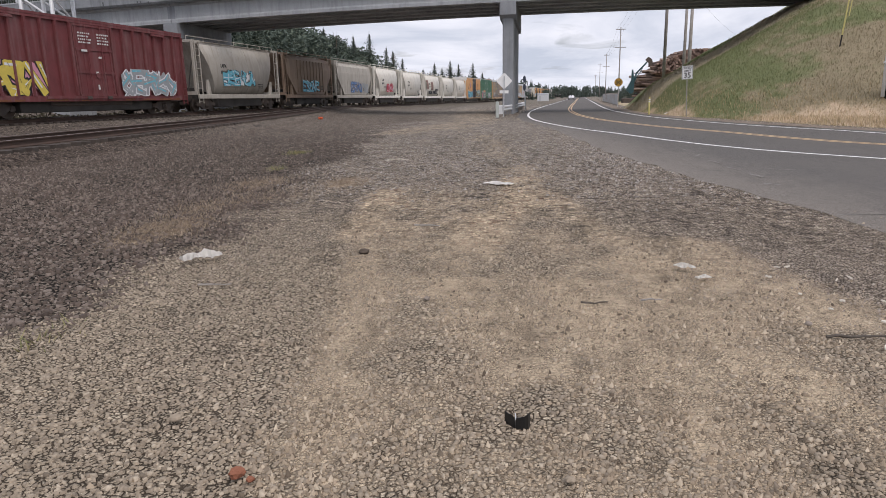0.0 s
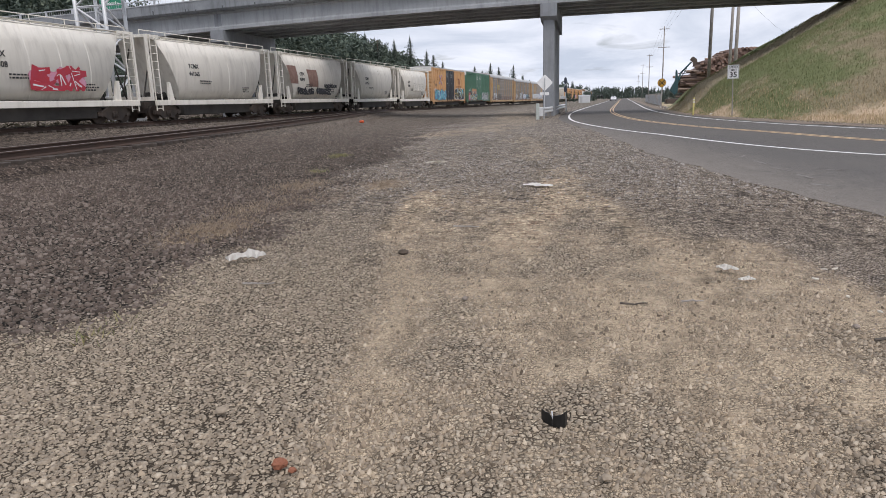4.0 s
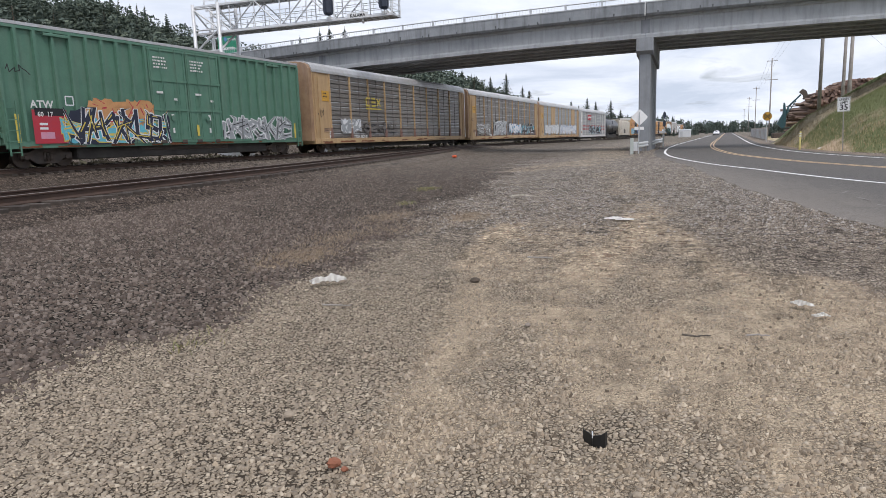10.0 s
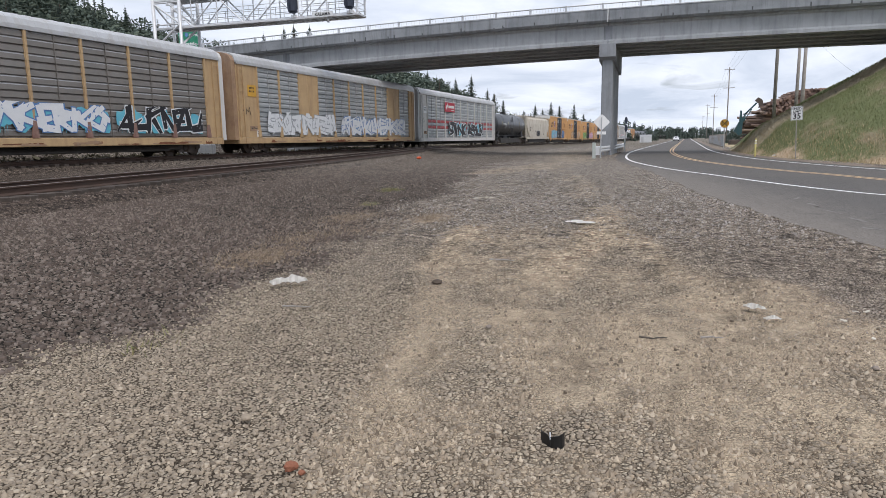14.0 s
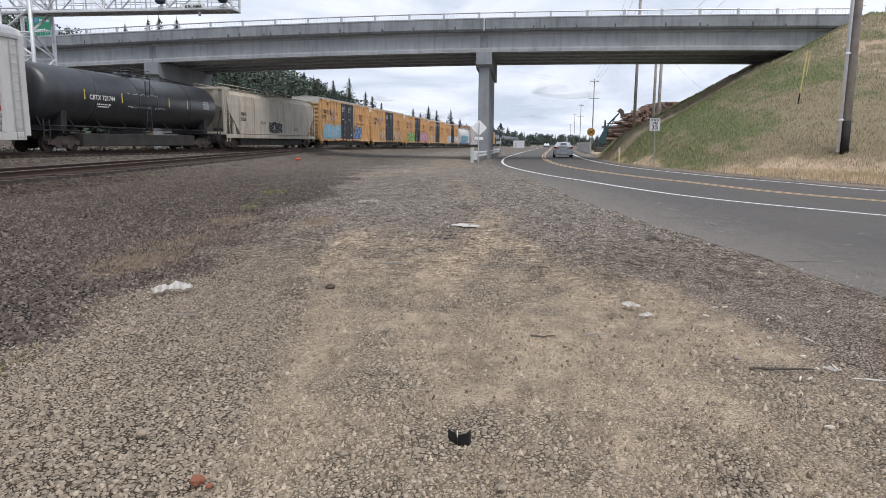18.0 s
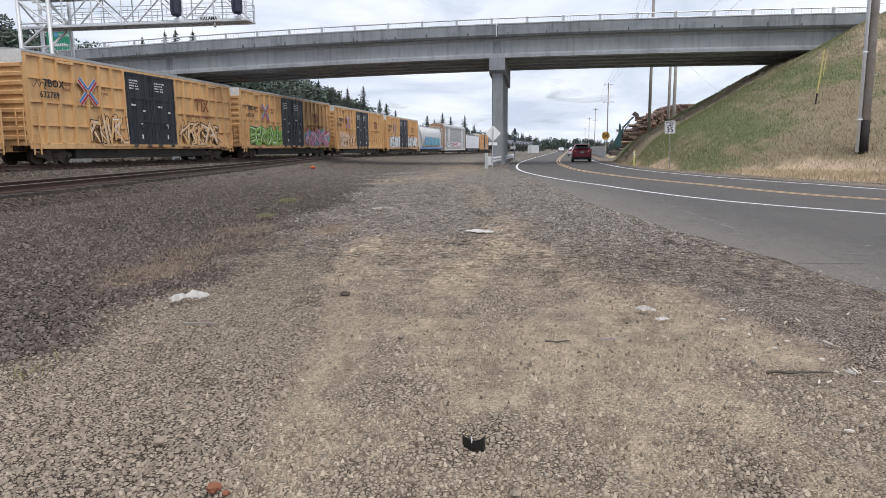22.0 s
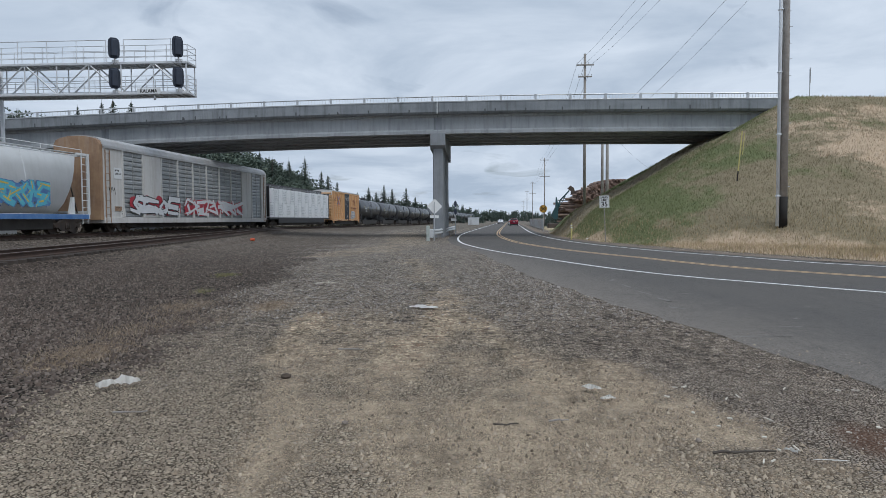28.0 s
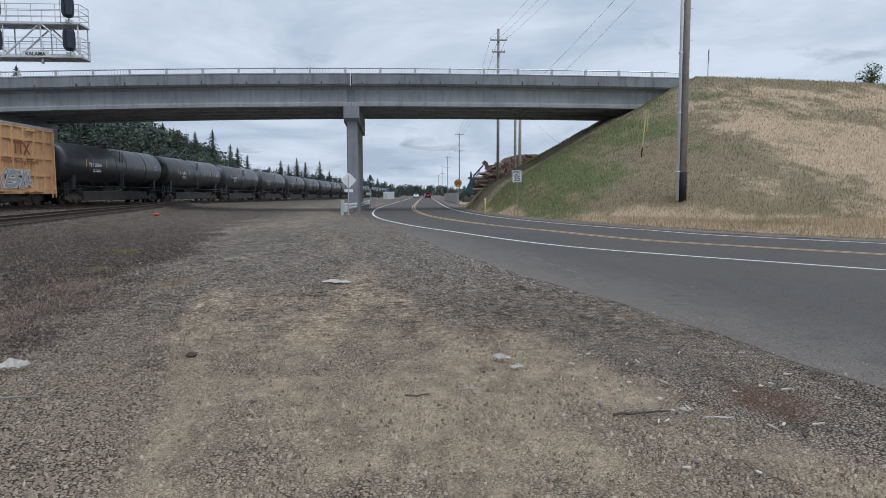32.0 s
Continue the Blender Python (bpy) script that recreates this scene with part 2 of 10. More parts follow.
def gravel_ground():
    """Crushed gravel with sand driven into it along the wheel paths; darker, coarser ballast towards the rails."""
    n = Nodes("gravel_sand_and_ballast")

    def mask(name):
        a = n.nt.nodes.new("ShaderNodeAttribute")
        a.attribute_name = name
        return a.outputs["Fac"]

    s_amt, b_amt, g_amt, w_amt = mask("sand"), mask("ballast"), mask("grey"), mask("straw")
    fine, fine_d = n.flakes(0.034)
    mid, mid_d = n.flakes(0.058)
    wide, wide_d = n.flakes(0.085, 0.5)
    chip, chip_d = n.flakes(0.018)
    grit, _ = n.cells(0.010)
    broad = n.noise(0.5, 6.0, 0.62)
    spots = n.noise(4.5, 6.0, 0.7)
    drift = n.noise(1.6, 7.0, 0.72, (1.4, 0.6, 1.0), 10)
    far = n.step(n.y, 4.5, 11.0)
    # cream gravel, turning grey towards the road and the distance
    cream = n.ramp(fine, [(0.22, 0.187, 0.145), (0.37, 0.318, 0.247), (0.47, 0.41, 0.325), (0.29, 0.242, 0.188), (0.41, 0.35, 0.268)])
    grey = n.ramp(mid, [(0.17, 0.142, 0.122), (0.31, 0.264, 0.227), (0.49, 0.427, 0.371), (0.24, 0.20, 0.171), (0.39, 0.337, 0.29)])
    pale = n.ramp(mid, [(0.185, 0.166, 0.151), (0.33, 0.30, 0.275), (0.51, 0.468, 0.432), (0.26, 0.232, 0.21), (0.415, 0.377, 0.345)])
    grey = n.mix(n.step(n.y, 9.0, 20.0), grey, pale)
    stones = n.mix(g_amt, cream, grey)
    stones = n.mix(0.3, stones, n.ramp(grit, [(0.12, 0.104, 0.086), (0.29, 0.253, 0.208), (0.45, 0.398, 0.33)]))
    # contact shade between the gravel stones, painted as a dark gap colour
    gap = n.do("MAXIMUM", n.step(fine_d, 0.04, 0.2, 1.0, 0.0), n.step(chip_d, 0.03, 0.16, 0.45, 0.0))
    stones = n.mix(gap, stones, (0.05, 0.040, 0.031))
    # trodden sand with small pebbles, and cracks painted dark as shaded gaps
    sand = n.mix(spots, (0.315, 0.252, 0.185), (0.525, 0.427, 0.318))
    sand = n.mix(n.step(drift, 0.5, 0.72, 0.0, 0.55), sand, (0.455, 0.352, 0.259))
    sand = n.mix(0.28, sand, n.ramp(grit, [(0.11, 0.09, 0.068), (0.30, 0.25, 0.187), (0.45, 0.39, 0.305)]))
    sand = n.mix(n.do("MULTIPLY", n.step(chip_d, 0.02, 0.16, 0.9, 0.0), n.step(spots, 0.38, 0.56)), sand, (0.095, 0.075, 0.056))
    f = n.do("ADD", n.do("ADD", s_amt, n.do("MULTIPLY", n.do("SUBTRACT", spots, 0.5), 0.75)), n.do("MULTIPLY", n.do("SUBTRACT", fine, 0.5), 0.3))
    col = n.mix(n.step(f, 0.12, 0.82, 0.0, 0.93), stones, sand)
    # ballast
    dark = n.ramp(mid, [(0.055, 0.046, 0.039), (0.12, 0.10, 0.085), (0.19, 0.16, 0.138), (0.10, 0.079, 0.066), (0.29, 0.253, 0.22)])
    dark = n.mix(0.3, dark, n.ramp(fine, [(0.03, 0.026, 0.022), (0.10, 0.087, 0.074), (0.19, 0.168, 0.145)]))
    # shade between the ballast stones, painted near-black
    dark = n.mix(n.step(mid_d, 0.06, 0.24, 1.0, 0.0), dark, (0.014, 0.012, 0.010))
    dust = n.step(n.do("ADD", broad, n.do("MULTIPLY", spots, 0.4)), 0.74, 0.98, 0.0, 0.45)
    dark = n.mix(dust, dark, (0.18, 0.148, 0.118))
    # rust and brake dust beside the rails
    spur = n.do("ADD", n.x, n.do("ADD", 11.65, n.do("MULTIPLY", n.y, 0.153)))
    line = n.do("ADD", n.x, n.do("ADD", 26.66, n.do("MULTIPLY", n.y, -0.0557)))
    wob = n.do("MULTIPLY", n.do("SUBTRACT", spots, 0.5), 0.9)
    for at in (spur, line):
        off = n.do("ADD", n.do("ABSOLUTE", at), wob)
        dark = n.mix(n.step(off, 1.1, 2.0, 0.75, 0.0), dark, (0.06, 0.047, 0.039))
    dark = n.mix(n.step(n.do("ADD", spur, wob), 2.0, 5.5, 0.45, 0.0), dark, (0.085, 0.064, 0.054))
    bb = n.do("ADD", b_amt, n.do("ADD", n.do("MULTIPLY", n.do("SUBTRACT", spots, 0.5), 0.5), n.do("MULTIPLY", n.do("SUBTRACT", mid, 0.5), 0.35)))
    col = n.mix(n.step(bb, 0.3, 0.7), col, dark)
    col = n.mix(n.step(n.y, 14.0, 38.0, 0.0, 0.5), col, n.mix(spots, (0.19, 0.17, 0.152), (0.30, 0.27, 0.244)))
    straw = n.mix(fine, (0.25, 0.19, 0.135), (0.42, 0.335, 0.245))
    col = n.mix(n.step(n.do("ADD", w_amt, n.do("MULTIPLY", n.do("SUBTRACT", spots, 0.5), 1.1)), 0.35, 0.9, 0.0, 0.6), col, straw)
    # unevenness of tone: broad drifts, then single stones that stand out light or dark
    col = n.mix(0.45, col, n.ramp(broad, [(0.2, 0.2, 0.2), (0.46, 0.46, 0.46), (0.82, 0.79, 0.74)]), "OVERLAY")
    col = n.mix(0.5, col, n.ramp(n.step(drift, 0.3, 0.7), [(0.2, 0.2, 0.2), (0.5, 0.5, 0.5), (0.78, 0.77, 0.75)]), "OVERLAY")
    fleck = n.ramp(wide, [(0.02, 0.02, 0.02), (0.42, 0.42, 0.42), (0.5, 0.5, 0.5), (0.58, 0.58, 0.57), (0.98, 0.97, 0.95)])
    # dark rims painted round these stones as their contact shade
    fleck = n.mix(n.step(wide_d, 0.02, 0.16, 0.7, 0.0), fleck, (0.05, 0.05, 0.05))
    col = n.mix(n.do("MULTIPLY", far, 0.8), col, fleck, "OVERLAY")
    rx = n.do("MULTIPLY", n.do("SUBTRACT", n.x, 3.35), 1.6)
    ry = n.do("SUBTRACT", n.y, 5.2)
    rr = n.do("ADD", n.do("ADD", n.do("MULTIPLY", rx, rx), n.do("MULTIPLY", ry, ry)), n.do("MULTIPLY", spots, 0.6))
    col = n.mix(n.step(rr, 0.3, 0.75, 0.7, 0.0), col, (0.16, 0.085, 0.055))
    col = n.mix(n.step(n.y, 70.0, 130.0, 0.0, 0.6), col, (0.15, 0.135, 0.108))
    h = n.do("ADD", n.step(fine_d, 0.0, 0.25, 0.0, 0.5), n.step(mid_d, 0.0, 0.25, 0.0, 0.5))
    h = n.do("ADD", h, n.do("MULTIPLY", n.noise(14.0, 5.0, 0.7), 1.3))
    return n.done(col, 0.95, h, 0.9, 0.035, 0.12)


def bank_colour(n):
    """Green beside the deck, olive-brown between, straw on the open bank and along the road."""
    big = n.noise(0.2, 7.0, 0.66, (1.0, 1.0, 1.5))
    mid = n.noise(0.9, 7.0, 0.7, (1.0, 1.0, 1.6))
    fine = n.noise(7.0, 5.0, 0.75, (1.0, 1.0, 0.35))
    green = n.mix(mid, (0.108, 0.126, 0.060), (0.182, 0.194, 0.098))
    olive = n.mix(mid, (0.185, 0.158, 0.104), (0.295, 0.245, 0.167))
    straw = n.mix(mid, (0.36, 0.275, 0.195), (0.53, 0.42, 0.31))
    wob = n.do("ADD", n.do("MULTIPLY", n.do("SUBTRACT", big, 0.5), 4.4), n.do("MULTIPLY", n.do("SUBTRACT", mid, 0.5), 1.5))
    away = n.do("ADD", n.do("MULTIPLY", n.do("SUBTRACT", 50.0, n.y), 0.05), n.do("MULTIPLY", n.do("SUBTRACT", n.x, 14.0), 0.045))
    col = n.mix(n.step(n.do("ADD", away, n.do("MULTIPLY", wob, 0.7)), 0.0, 0.6), green, olive)
    top = n.step(n.z, 8.0, 10.4, 0.0, 0.9)
    dry = n.do("SUBTRACT", n.step(n.x, 15.0, 25.0, 0.0, 1.05), top)
    foot = n.step(n.do("ADD", n.z, n.do("MULTIPLY", mid, 1.6)), 1.2, 2.5, 1.0, 0.0)
    dry = n.do("MAXIMUM", dry, foot)
    col = n.mix(n.step(n.do("ADD", dry, wob), 0.5, 1.15), col, straw)
    # pale bare soil under the deck, its colour lifted against the deck's shade
    under = n.do("MULTIPLY", n.step(n.do("ADD", n.y, wob), 53.6, 55.0), n.step(n.do("ADD", n.y, wob), 62.5, 64.5, 1.0, 0.0))
    col = n.mix(under, col, n.mix(mid, (0.26, 0.225, 0.165), (0.36, 0.315, 0.235)))
    return n.mix(0.45, col, n.ramp(fine, [(0.12, 0.12, 0.12), (0.5, 0.5, 0.5), (0.9, 0.9, 0.88)]), "OVERLAY"), fine, mid


def bank_ground():
    n = Nodes("grass_bank")
    col, fine, mid = bank_colour(n)
    return n.done(col, 0.95, n.do("ADD", fine, n.do("MULTIPLY", mid, 1.5)), 1.0, 0.12, 0.1)


def bank_blades():
    n = Nodes("bank_grass_blades")
    col, fine, mid = bank_colour(n)
    tint = n.nt.nodes.new("ShaderNodeNewGeometry").outputs["Random Per Island"]
    col = n.mix(0.12, col, n.ramp(tint, [(0.25, 0.25, 0.22), (0.55, 0.55, 0.5), (0.85, 0.82, 0.74)]), "OVERLAY")
    return n.done(col, 0.95, None, spec=0.1)


def asphalt_ground():
    """Worn asphalt: fine aggregate, lighter wheel paths, dusty apron, tar stains."""
    n = Nodes("worn_asphalt")
    agg, agg_d = n.cells(0.014)
    broad = n.noise(0.35, 6.0, 0.6)
    mid = n.noise(2.2, 7.0, 0.65)
    col = n.ramp(agg, [(0.038, 0.035, 0.033), (0.072, 0.067, 0.063), (0.115, 0.107, 0.10)])
    col = n.mix(n.step(broad, 0.4, 0.7, 0.0, 0.5), col, (0.105, 0.095, 0.086))
    edge = n.do("ADD", n.do("ADD", n.x, n.do("MULTIPLY", n.y, 0.20)), n.do("MULTIPLY", n.do("SUBTRACT", mid, 0.5), 2.2))
    col = n.mix(n.step(edge, 4.6, 8.2, 0.85, 0.0), col, n.ramp(agg, [(0.07, 0.061, 0.053), (0.14, 0.124, 0.108), (0.22, 0.197, 0.172)]))
    col = n.mix(n.step(mid, 0.6, 0.76, 0.0, 0.4), col, (0.03, 0.028, 0.026))
    streaks = n.noise(1.3, 6.0, 0.7, (2.2, 0.25, 1.0))
    col = n.mix(0.35, col, n.ramp(streaks, [(0.2, 0.2, 0.2), (0.5, 0.5, 0.5), (0.8, 0.79, 0.77)]), "OVERLAY")
    return n.done(col, 0.85, n.do("ADD", agg_d, mid), 0.3, 0.01, 0.3)


def random_mat(name, colours, rough=0.9, by_object=False, bump=0.0, scale=20.0, translucent=0.0):
    """A colour for each loose piece of a joined mesh, or for each object."""
    m = bpy.data.materials.new(name)
    m.use_nodes = True
    nt = m.node_tree
    p = nt.nodes["Principled BSDF"]
    p.inputs["Roughness"].default_value, p.inputs["Specular IOR Level"].default_value = rough, 0.25
    if by_object:
        out = nt.nodes.new("ShaderNodeObjectInfo").outputs["Random"]
    else:
        out = nt.nodes.new("ShaderNodeNewGeometry").outputs["Random Per Island"]
    ramp = nt.nodes.new("ShaderNodeValToRGB")
    for i, c in enumerate(colours):
        e = ramp.color_ramp.elements[i] if i < 2 else ramp.color_ramp.elements.new(0.5)
        e.color = (*c, 1)
    for i, e in enumerate(ramp.color_ramp.elements):
        e.position = i / (len(colours) - 1)
    socket(nt, out, ramp.inputs["Fac"])
    co = nt.nodes.new("ShaderNodeTexCoord")
    nz = nt.nodes.new("ShaderNodeTexNoise")
    nz.inputs["Scale"].default_value, nz.inputs["Detail"].default_value = scale, 4.0
    socket(nt, co.outputs["Object"], nz.inputs["Vector"])
    ov = nt.nodes.new("ShaderNodeMixRGB")
    ov.blend_type = "OVERLAY"
    ov.inputs["Fac"].default_value = 0.4
    socket(nt, ramp.outputs["Color"], ov.inputs["Color1"])
    socket(nt, nz.outputs["Fac"], ov.inputs["Color2"])
    socket(nt, ov.outputs["Color"], p.inputs["Base Color"])
    if bump:
        b = nt.nodes.new("ShaderNodeBump")
        b.inputs["Strength"].default_value, b.inputs["Distance"].default_value = bump, 0.02
        socket(nt, nz.outputs["Fac"], b.inputs["Height"])
        socket(nt, b.outputs["Normal"], p.inputs["Normal"])
    return m


M = {}
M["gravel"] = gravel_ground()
M["bank"] = bank_ground()
M["bank_blades"] = bank_blades()
M["pale_chip"] = mat("bleached_wood_chip", (0.70, 0.655, 0.57), 0.85, second=(0.52, 0.47, 0.39), scale=20)
M["dark_stick"] = mat("dark_wet_wood", (0.10, 0.085, 0.07), 0.85, second=(0.06, 0.05, 0.042), scale=20)
M["stone"] = random_mat("loose_gravel_stone", [(0.15, 0.121, 0.092), (0.31, 0.256, 0.194), (0.48, 0.404, 0.312), (0.22, 0.178, 0.135), (0.38, 0.315, 0.237), (0.27, 0.224, 0.172)], 0.9)
M["ballast_stone"] = random_mat("ballast_stone", [(0.065, 0.05, 0.042), (0.105, 0.082, 0.068), (0.155, 0.123, 0.103), (0.225, 0.186, 0.158), (0.125, 0.095, 0.077), (0.085, 0.067, 0.056)], 0.9)
M["grey_stone"] = random_mat("grey_gravel_stone", [(0.125, 0.104, 0.088), (0.25, 0.211, 0.18), (0.44, 0.382, 0.33), (0.18, 0.148, 0.125), (0.32, 0.273, 0.232)], 0.9)
M["far_stone"] = random_mat("pale_grey_gravel_stone", [(0.145, 0.13, 0.118), (0.28, 0.253, 0.231), (0.49, 0.449, 0.413), (0.195, 0.173, 0.156), (0.36, 0.326, 0.298)], 0.9)
M["clod"] = random_mat("dry_earth_clod", [(0.24, 0.19, 0.138), (0.40, 0.322, 0.237), (0.54, 0.448, 0.34), (0.11, 0.085, 0.062), (0.33, 0.262, 0.19)], 0.95)
M["asphalt"] = asphalt_ground()
M["white_line"] = mat("white_road_paint", (0.80, 0.80, 0.78), 0.7, second=(0.60, 0.60, 0.585), scale=9, fine=90)
M["yellow_line"] = mat("yellow_road_paint", (0.66, 0.45, 0.24), 0.7, second=(0.54, 0.39, 0.24), scale=9, fine=90)
M["concrete"] = mat("weathered_concrete", (0.42, 0.436, 0.45), 0.85, second=(0.30, 0.317, 0.33), amount=0.45, scale=0.45, dirt=(0.13, 0.13, 0.135), streak=0.42, bump=0.1)
M["concrete_dark"] = mat("stained_deck_concrete", (0.31, 0.328, 0.347), 0.88, second=(0.175, 0.19, 0.203), amount=0.4, scale=0.5, dirt=(0.07, 0.07, 0.07), streak=0.55, bump=0.1)
# darker than the girders: the deck's shade is put into this colour
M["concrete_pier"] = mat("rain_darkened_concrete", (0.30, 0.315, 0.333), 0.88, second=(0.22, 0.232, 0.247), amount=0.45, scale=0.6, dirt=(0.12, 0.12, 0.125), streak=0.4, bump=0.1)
M["stain"] = mat("sooty_drain_stain", (0.075, 0.08, 0.085), 0.9, second=(0.12, 0.125, 0.13), scale=3)
M["galv"] = mat("galvanised_steel", (0.56, 0.57, 0.58), 0.45, 0.55, amount=0.2, scale=5)
M["alu_white"] = mat("pale_aluminium", (0.68, 0.69, 0.70), 0.5, 0.3, amount=0.15, scale=4)
M["rail"] = mat("rusty_rail", (0.055, 0.036, 0.028), 0.8, 0.1, second=(0.085, 0.05, 0.036), scale=2)
M["rail_top"] = mat("polished_rail_head", (0.36, 0.335, 0.32), 0.45, 0.7, amount=0.2)
M["rail_dull"] = mat("dull_rail_head", (0.17, 0.135, 0.115), 0.55, 0.3, second=(0.24, 0.205, 0.18), scale=2)
M["tie"] = mat("creosoted_tie", (0.055, 0.043, 0.036), 0.9, second=(0.085, 0.07, 0.058), scale=4, bump=0.3, vary=0.25)
M["rust"] = mat("scaling_rust", (0.22, 0.085, 0.04), 0.9, second=(0.12, 0.05, 0.03), amount=0.45, scale=6)
M["truck"] = mat("grimy_cast_steel", (0.07, 0.06, 0.054), 0.8, 0.1, second=(0.12, 0.09, 0.072), scale=3)
M["wheel"] = mat("wheel_steel", (0.06, 0.05, 0.045), 0.6, 0.5, second=(0.11, 0.08, 0.06), scale=3)
M["black"] = mat("black_paint", (0.02, 0.02, 0.023), 0.6, second=(0.038, 0.037, 0.037), scale=1.2, dirt=(0.065, 0.058, 0.052), streak=0.3)
M["tank_black"] = mat("black_tank_paint", (0.02, 0.022, 0.027), 0.36, second=(0.038, 0.04, 0.045), scale=0.9, dirt=(0.085, 0.082, 0.08), streak=0.3, spec=0.7)
M["navy"] = mat("black_blue_door_paint", (0.022, 0.026, 0.034), 0.5, second=(0.042, 0.047, 0.056), scale=2, dirt=(0.11, 0.09, 0.08), streak=0.35)
M["tbox"] = mat("faded_tan_yellow_paint", (0.70, 0.43, 0.225), 0.65, second=(0.56, 0.34, 0.175), amount=0.42, scale=0.9, dirt=(0.24, 0.13, 0.07), streak=0.5)
M["tbox_bright"] = mat("golden_yellow_paint", (0.70, 0.435, 0.205), 0.6, second=(0.57, 0.345, 0.165), amount=0.42, scale=0.9, dirt=(0.22, 0.125, 0.055), streak=0.45)
M["green"] = mat("faded_green_paint", (0.098, 0.215, 0.152), 0.6, second=(0.078, 0.168, 0.122), scale=1.2, dirt=(0.18, 0.225, 0.18), streak=0.35)
M["maroon"] = mat("oxide_red_paint", (0.17, 0.042, 0.045), 0.65, second=(0.115, 0.035, 0.035), scale=1.2, dirt=(0.27, 0.19, 0.18), streak=0.4)
M["cream"] = mat("off_white_hopper_paint", (0.80, 0.765, 0.69), 0.55, second=(0.72, 0.685, 0.61), scale=0.9, dirt=(0.27, 0.24, 0.20), streak=0.35)
M["grey_hopper"] = mat("grey_hopper_paint", (0.44, 0.41, 0.36), 0.6, second=(0.36, 0.33, 0.28), scale=0.9, dirt=(0.17, 0.14, 0.11), streak=0.45)
M["brown_hopper"] = mat("rust_stained_paint", (0.235, 0.165, 0.115), 0.7, second=(0.17, 0.115, 0.085), scale=0.8, dirt=(0.34, 0.26, 0.19), streak=0.5)
M["white_hopper"] = mat("clean_white_paint", (0.70, 0.71, 0.71), 0.45, second=(0.62, 0.63, 0.62), scale=0.9, dirt=(0.40, 0.40, 0.38), streak=0.2)
M["tan_hopper"] = mat("stained_buff_paint", (0.56, 0.52, 0.44), 0.65, second=(0.47, 0.42, 0.34), scale=0.8, dirt=(0.27, 0.17, 0.10), streak=0.7)
# dark steel tone that carries the shade under the cars
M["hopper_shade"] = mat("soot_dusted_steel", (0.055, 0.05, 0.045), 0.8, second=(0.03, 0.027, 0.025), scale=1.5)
M["rack_yellow"] = mat("worn_yellow_steel", (0.50, 0.345, 0.185), 0.65, second=(0.40, 0.27, 0.15), scale=1.5, dirt=(0.25, 0.14, 0.08), streak=0.4)
M["rack_roof"] = mat("galvanised_roof_sheet", (0.50, 0.51, 0.52), 0.5, 0.35, second=(0.40, 0.39, 0.38), scale=0.8, dirt=(0.30, 0.24, 0.19), streak=0.3)
M["rack_brown"] = mat("grimy_brown_panel", (0.215, 0.198, 0.18), 0.45, 0.45, second=(0.16, 0.145, 0.13), scale=1.0, dirt=(0.25, 0.21, 0.18), streak=0.35)
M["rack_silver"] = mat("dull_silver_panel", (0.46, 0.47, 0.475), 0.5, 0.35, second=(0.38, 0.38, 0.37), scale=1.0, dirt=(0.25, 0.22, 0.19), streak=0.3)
M["rack_white"] = mat("chalky_white_steel", (0.62, 0.61, 0.59), 0.6, second=(0.54, 0.52, 0.49), scale=1.0, dirt=(0.33, 0.27, 0.22), streak=0.35)
M["rack_end"] = mat("rusty_tan_end_door", (0.36, 0.235, 0.14), 0.7, second=(0.24, 0.145, 0.095), amount=0.45, scale=1.3, dirt=(0.5, 0.45, 0.4), streak=0.25)
M["patch_brown"] = mat("rust_brown_overpaint", (0.20, 0.105, 0.082), 0.7, second=(0.30, 0.20, 0.165), amount=0.45, scale=3.0)
M["red_band"] = mat("faded_red_panel", (0.36, 0.055, 0.06), 0.6, second=(0.28, 0.06, 0.06), scale=2)
M["lumber_wrap"] = mat("white_lumber_wrap", (0.82, 0.83, 0.84), 0.5, second=(0.66, 0.68, 0.70), scale=4.5, bump=0.5, fine=9)
M["lettering_dark"] = mat("dark_stencil", (0.03, 0.03, 0.032), 0.7, scale=6)
M["lettering_white"] = mat("white_stencil", (0.72, 0.72, 0.70), 0.7, scale=6)
M["lettering_brown"] = mat("brown_stencil", (0.26, 0.095, 0.045), 0.7, scale=6)
M["g_white"] = mat("spray_white", (0.70, 0.71, 0.72), 0.6, second=(0.60, 0.62, 0.64))
M["g_black"] = mat("spray_black", (0.02, 0.02, 0.024), 0.6)
M["g_cyan"] = mat("spray_cyan", (0.13, 0.47, 0.55), 0.6, second=(0.09, 0.33, 0.50))
M["g_blue"] = mat("spray_blue", (0.065, 0.16, 0.38), 0.6, second=(0.15, 0.27, 0.47))
M["g_green"] = mat("spray_green", (0.24, 0.42, 0.06), 0.6, second=(0.12, 0.32, 0.10))
M["g_red"] = mat("spray_red", (0.45, 0.035, 0.05), 0.6, second=(0.36, 0.05, 0.08))
M["g_pink"] = mat("spray_pink", (0.60, 0.25, 0.33), 0.6, second=(0.52, 0.31, 0.42))
M["g_yellow"] = mat("spray_yellow", (0.66, 0.52, 0.10), 0.6)
M["g_navy"] = mat("spray_navy", (0.024, 0.03, 0.055), 0.6)
M["g_orange"] = mat("spray_orange", (0.58, 0.30, 0.13), 0.6)
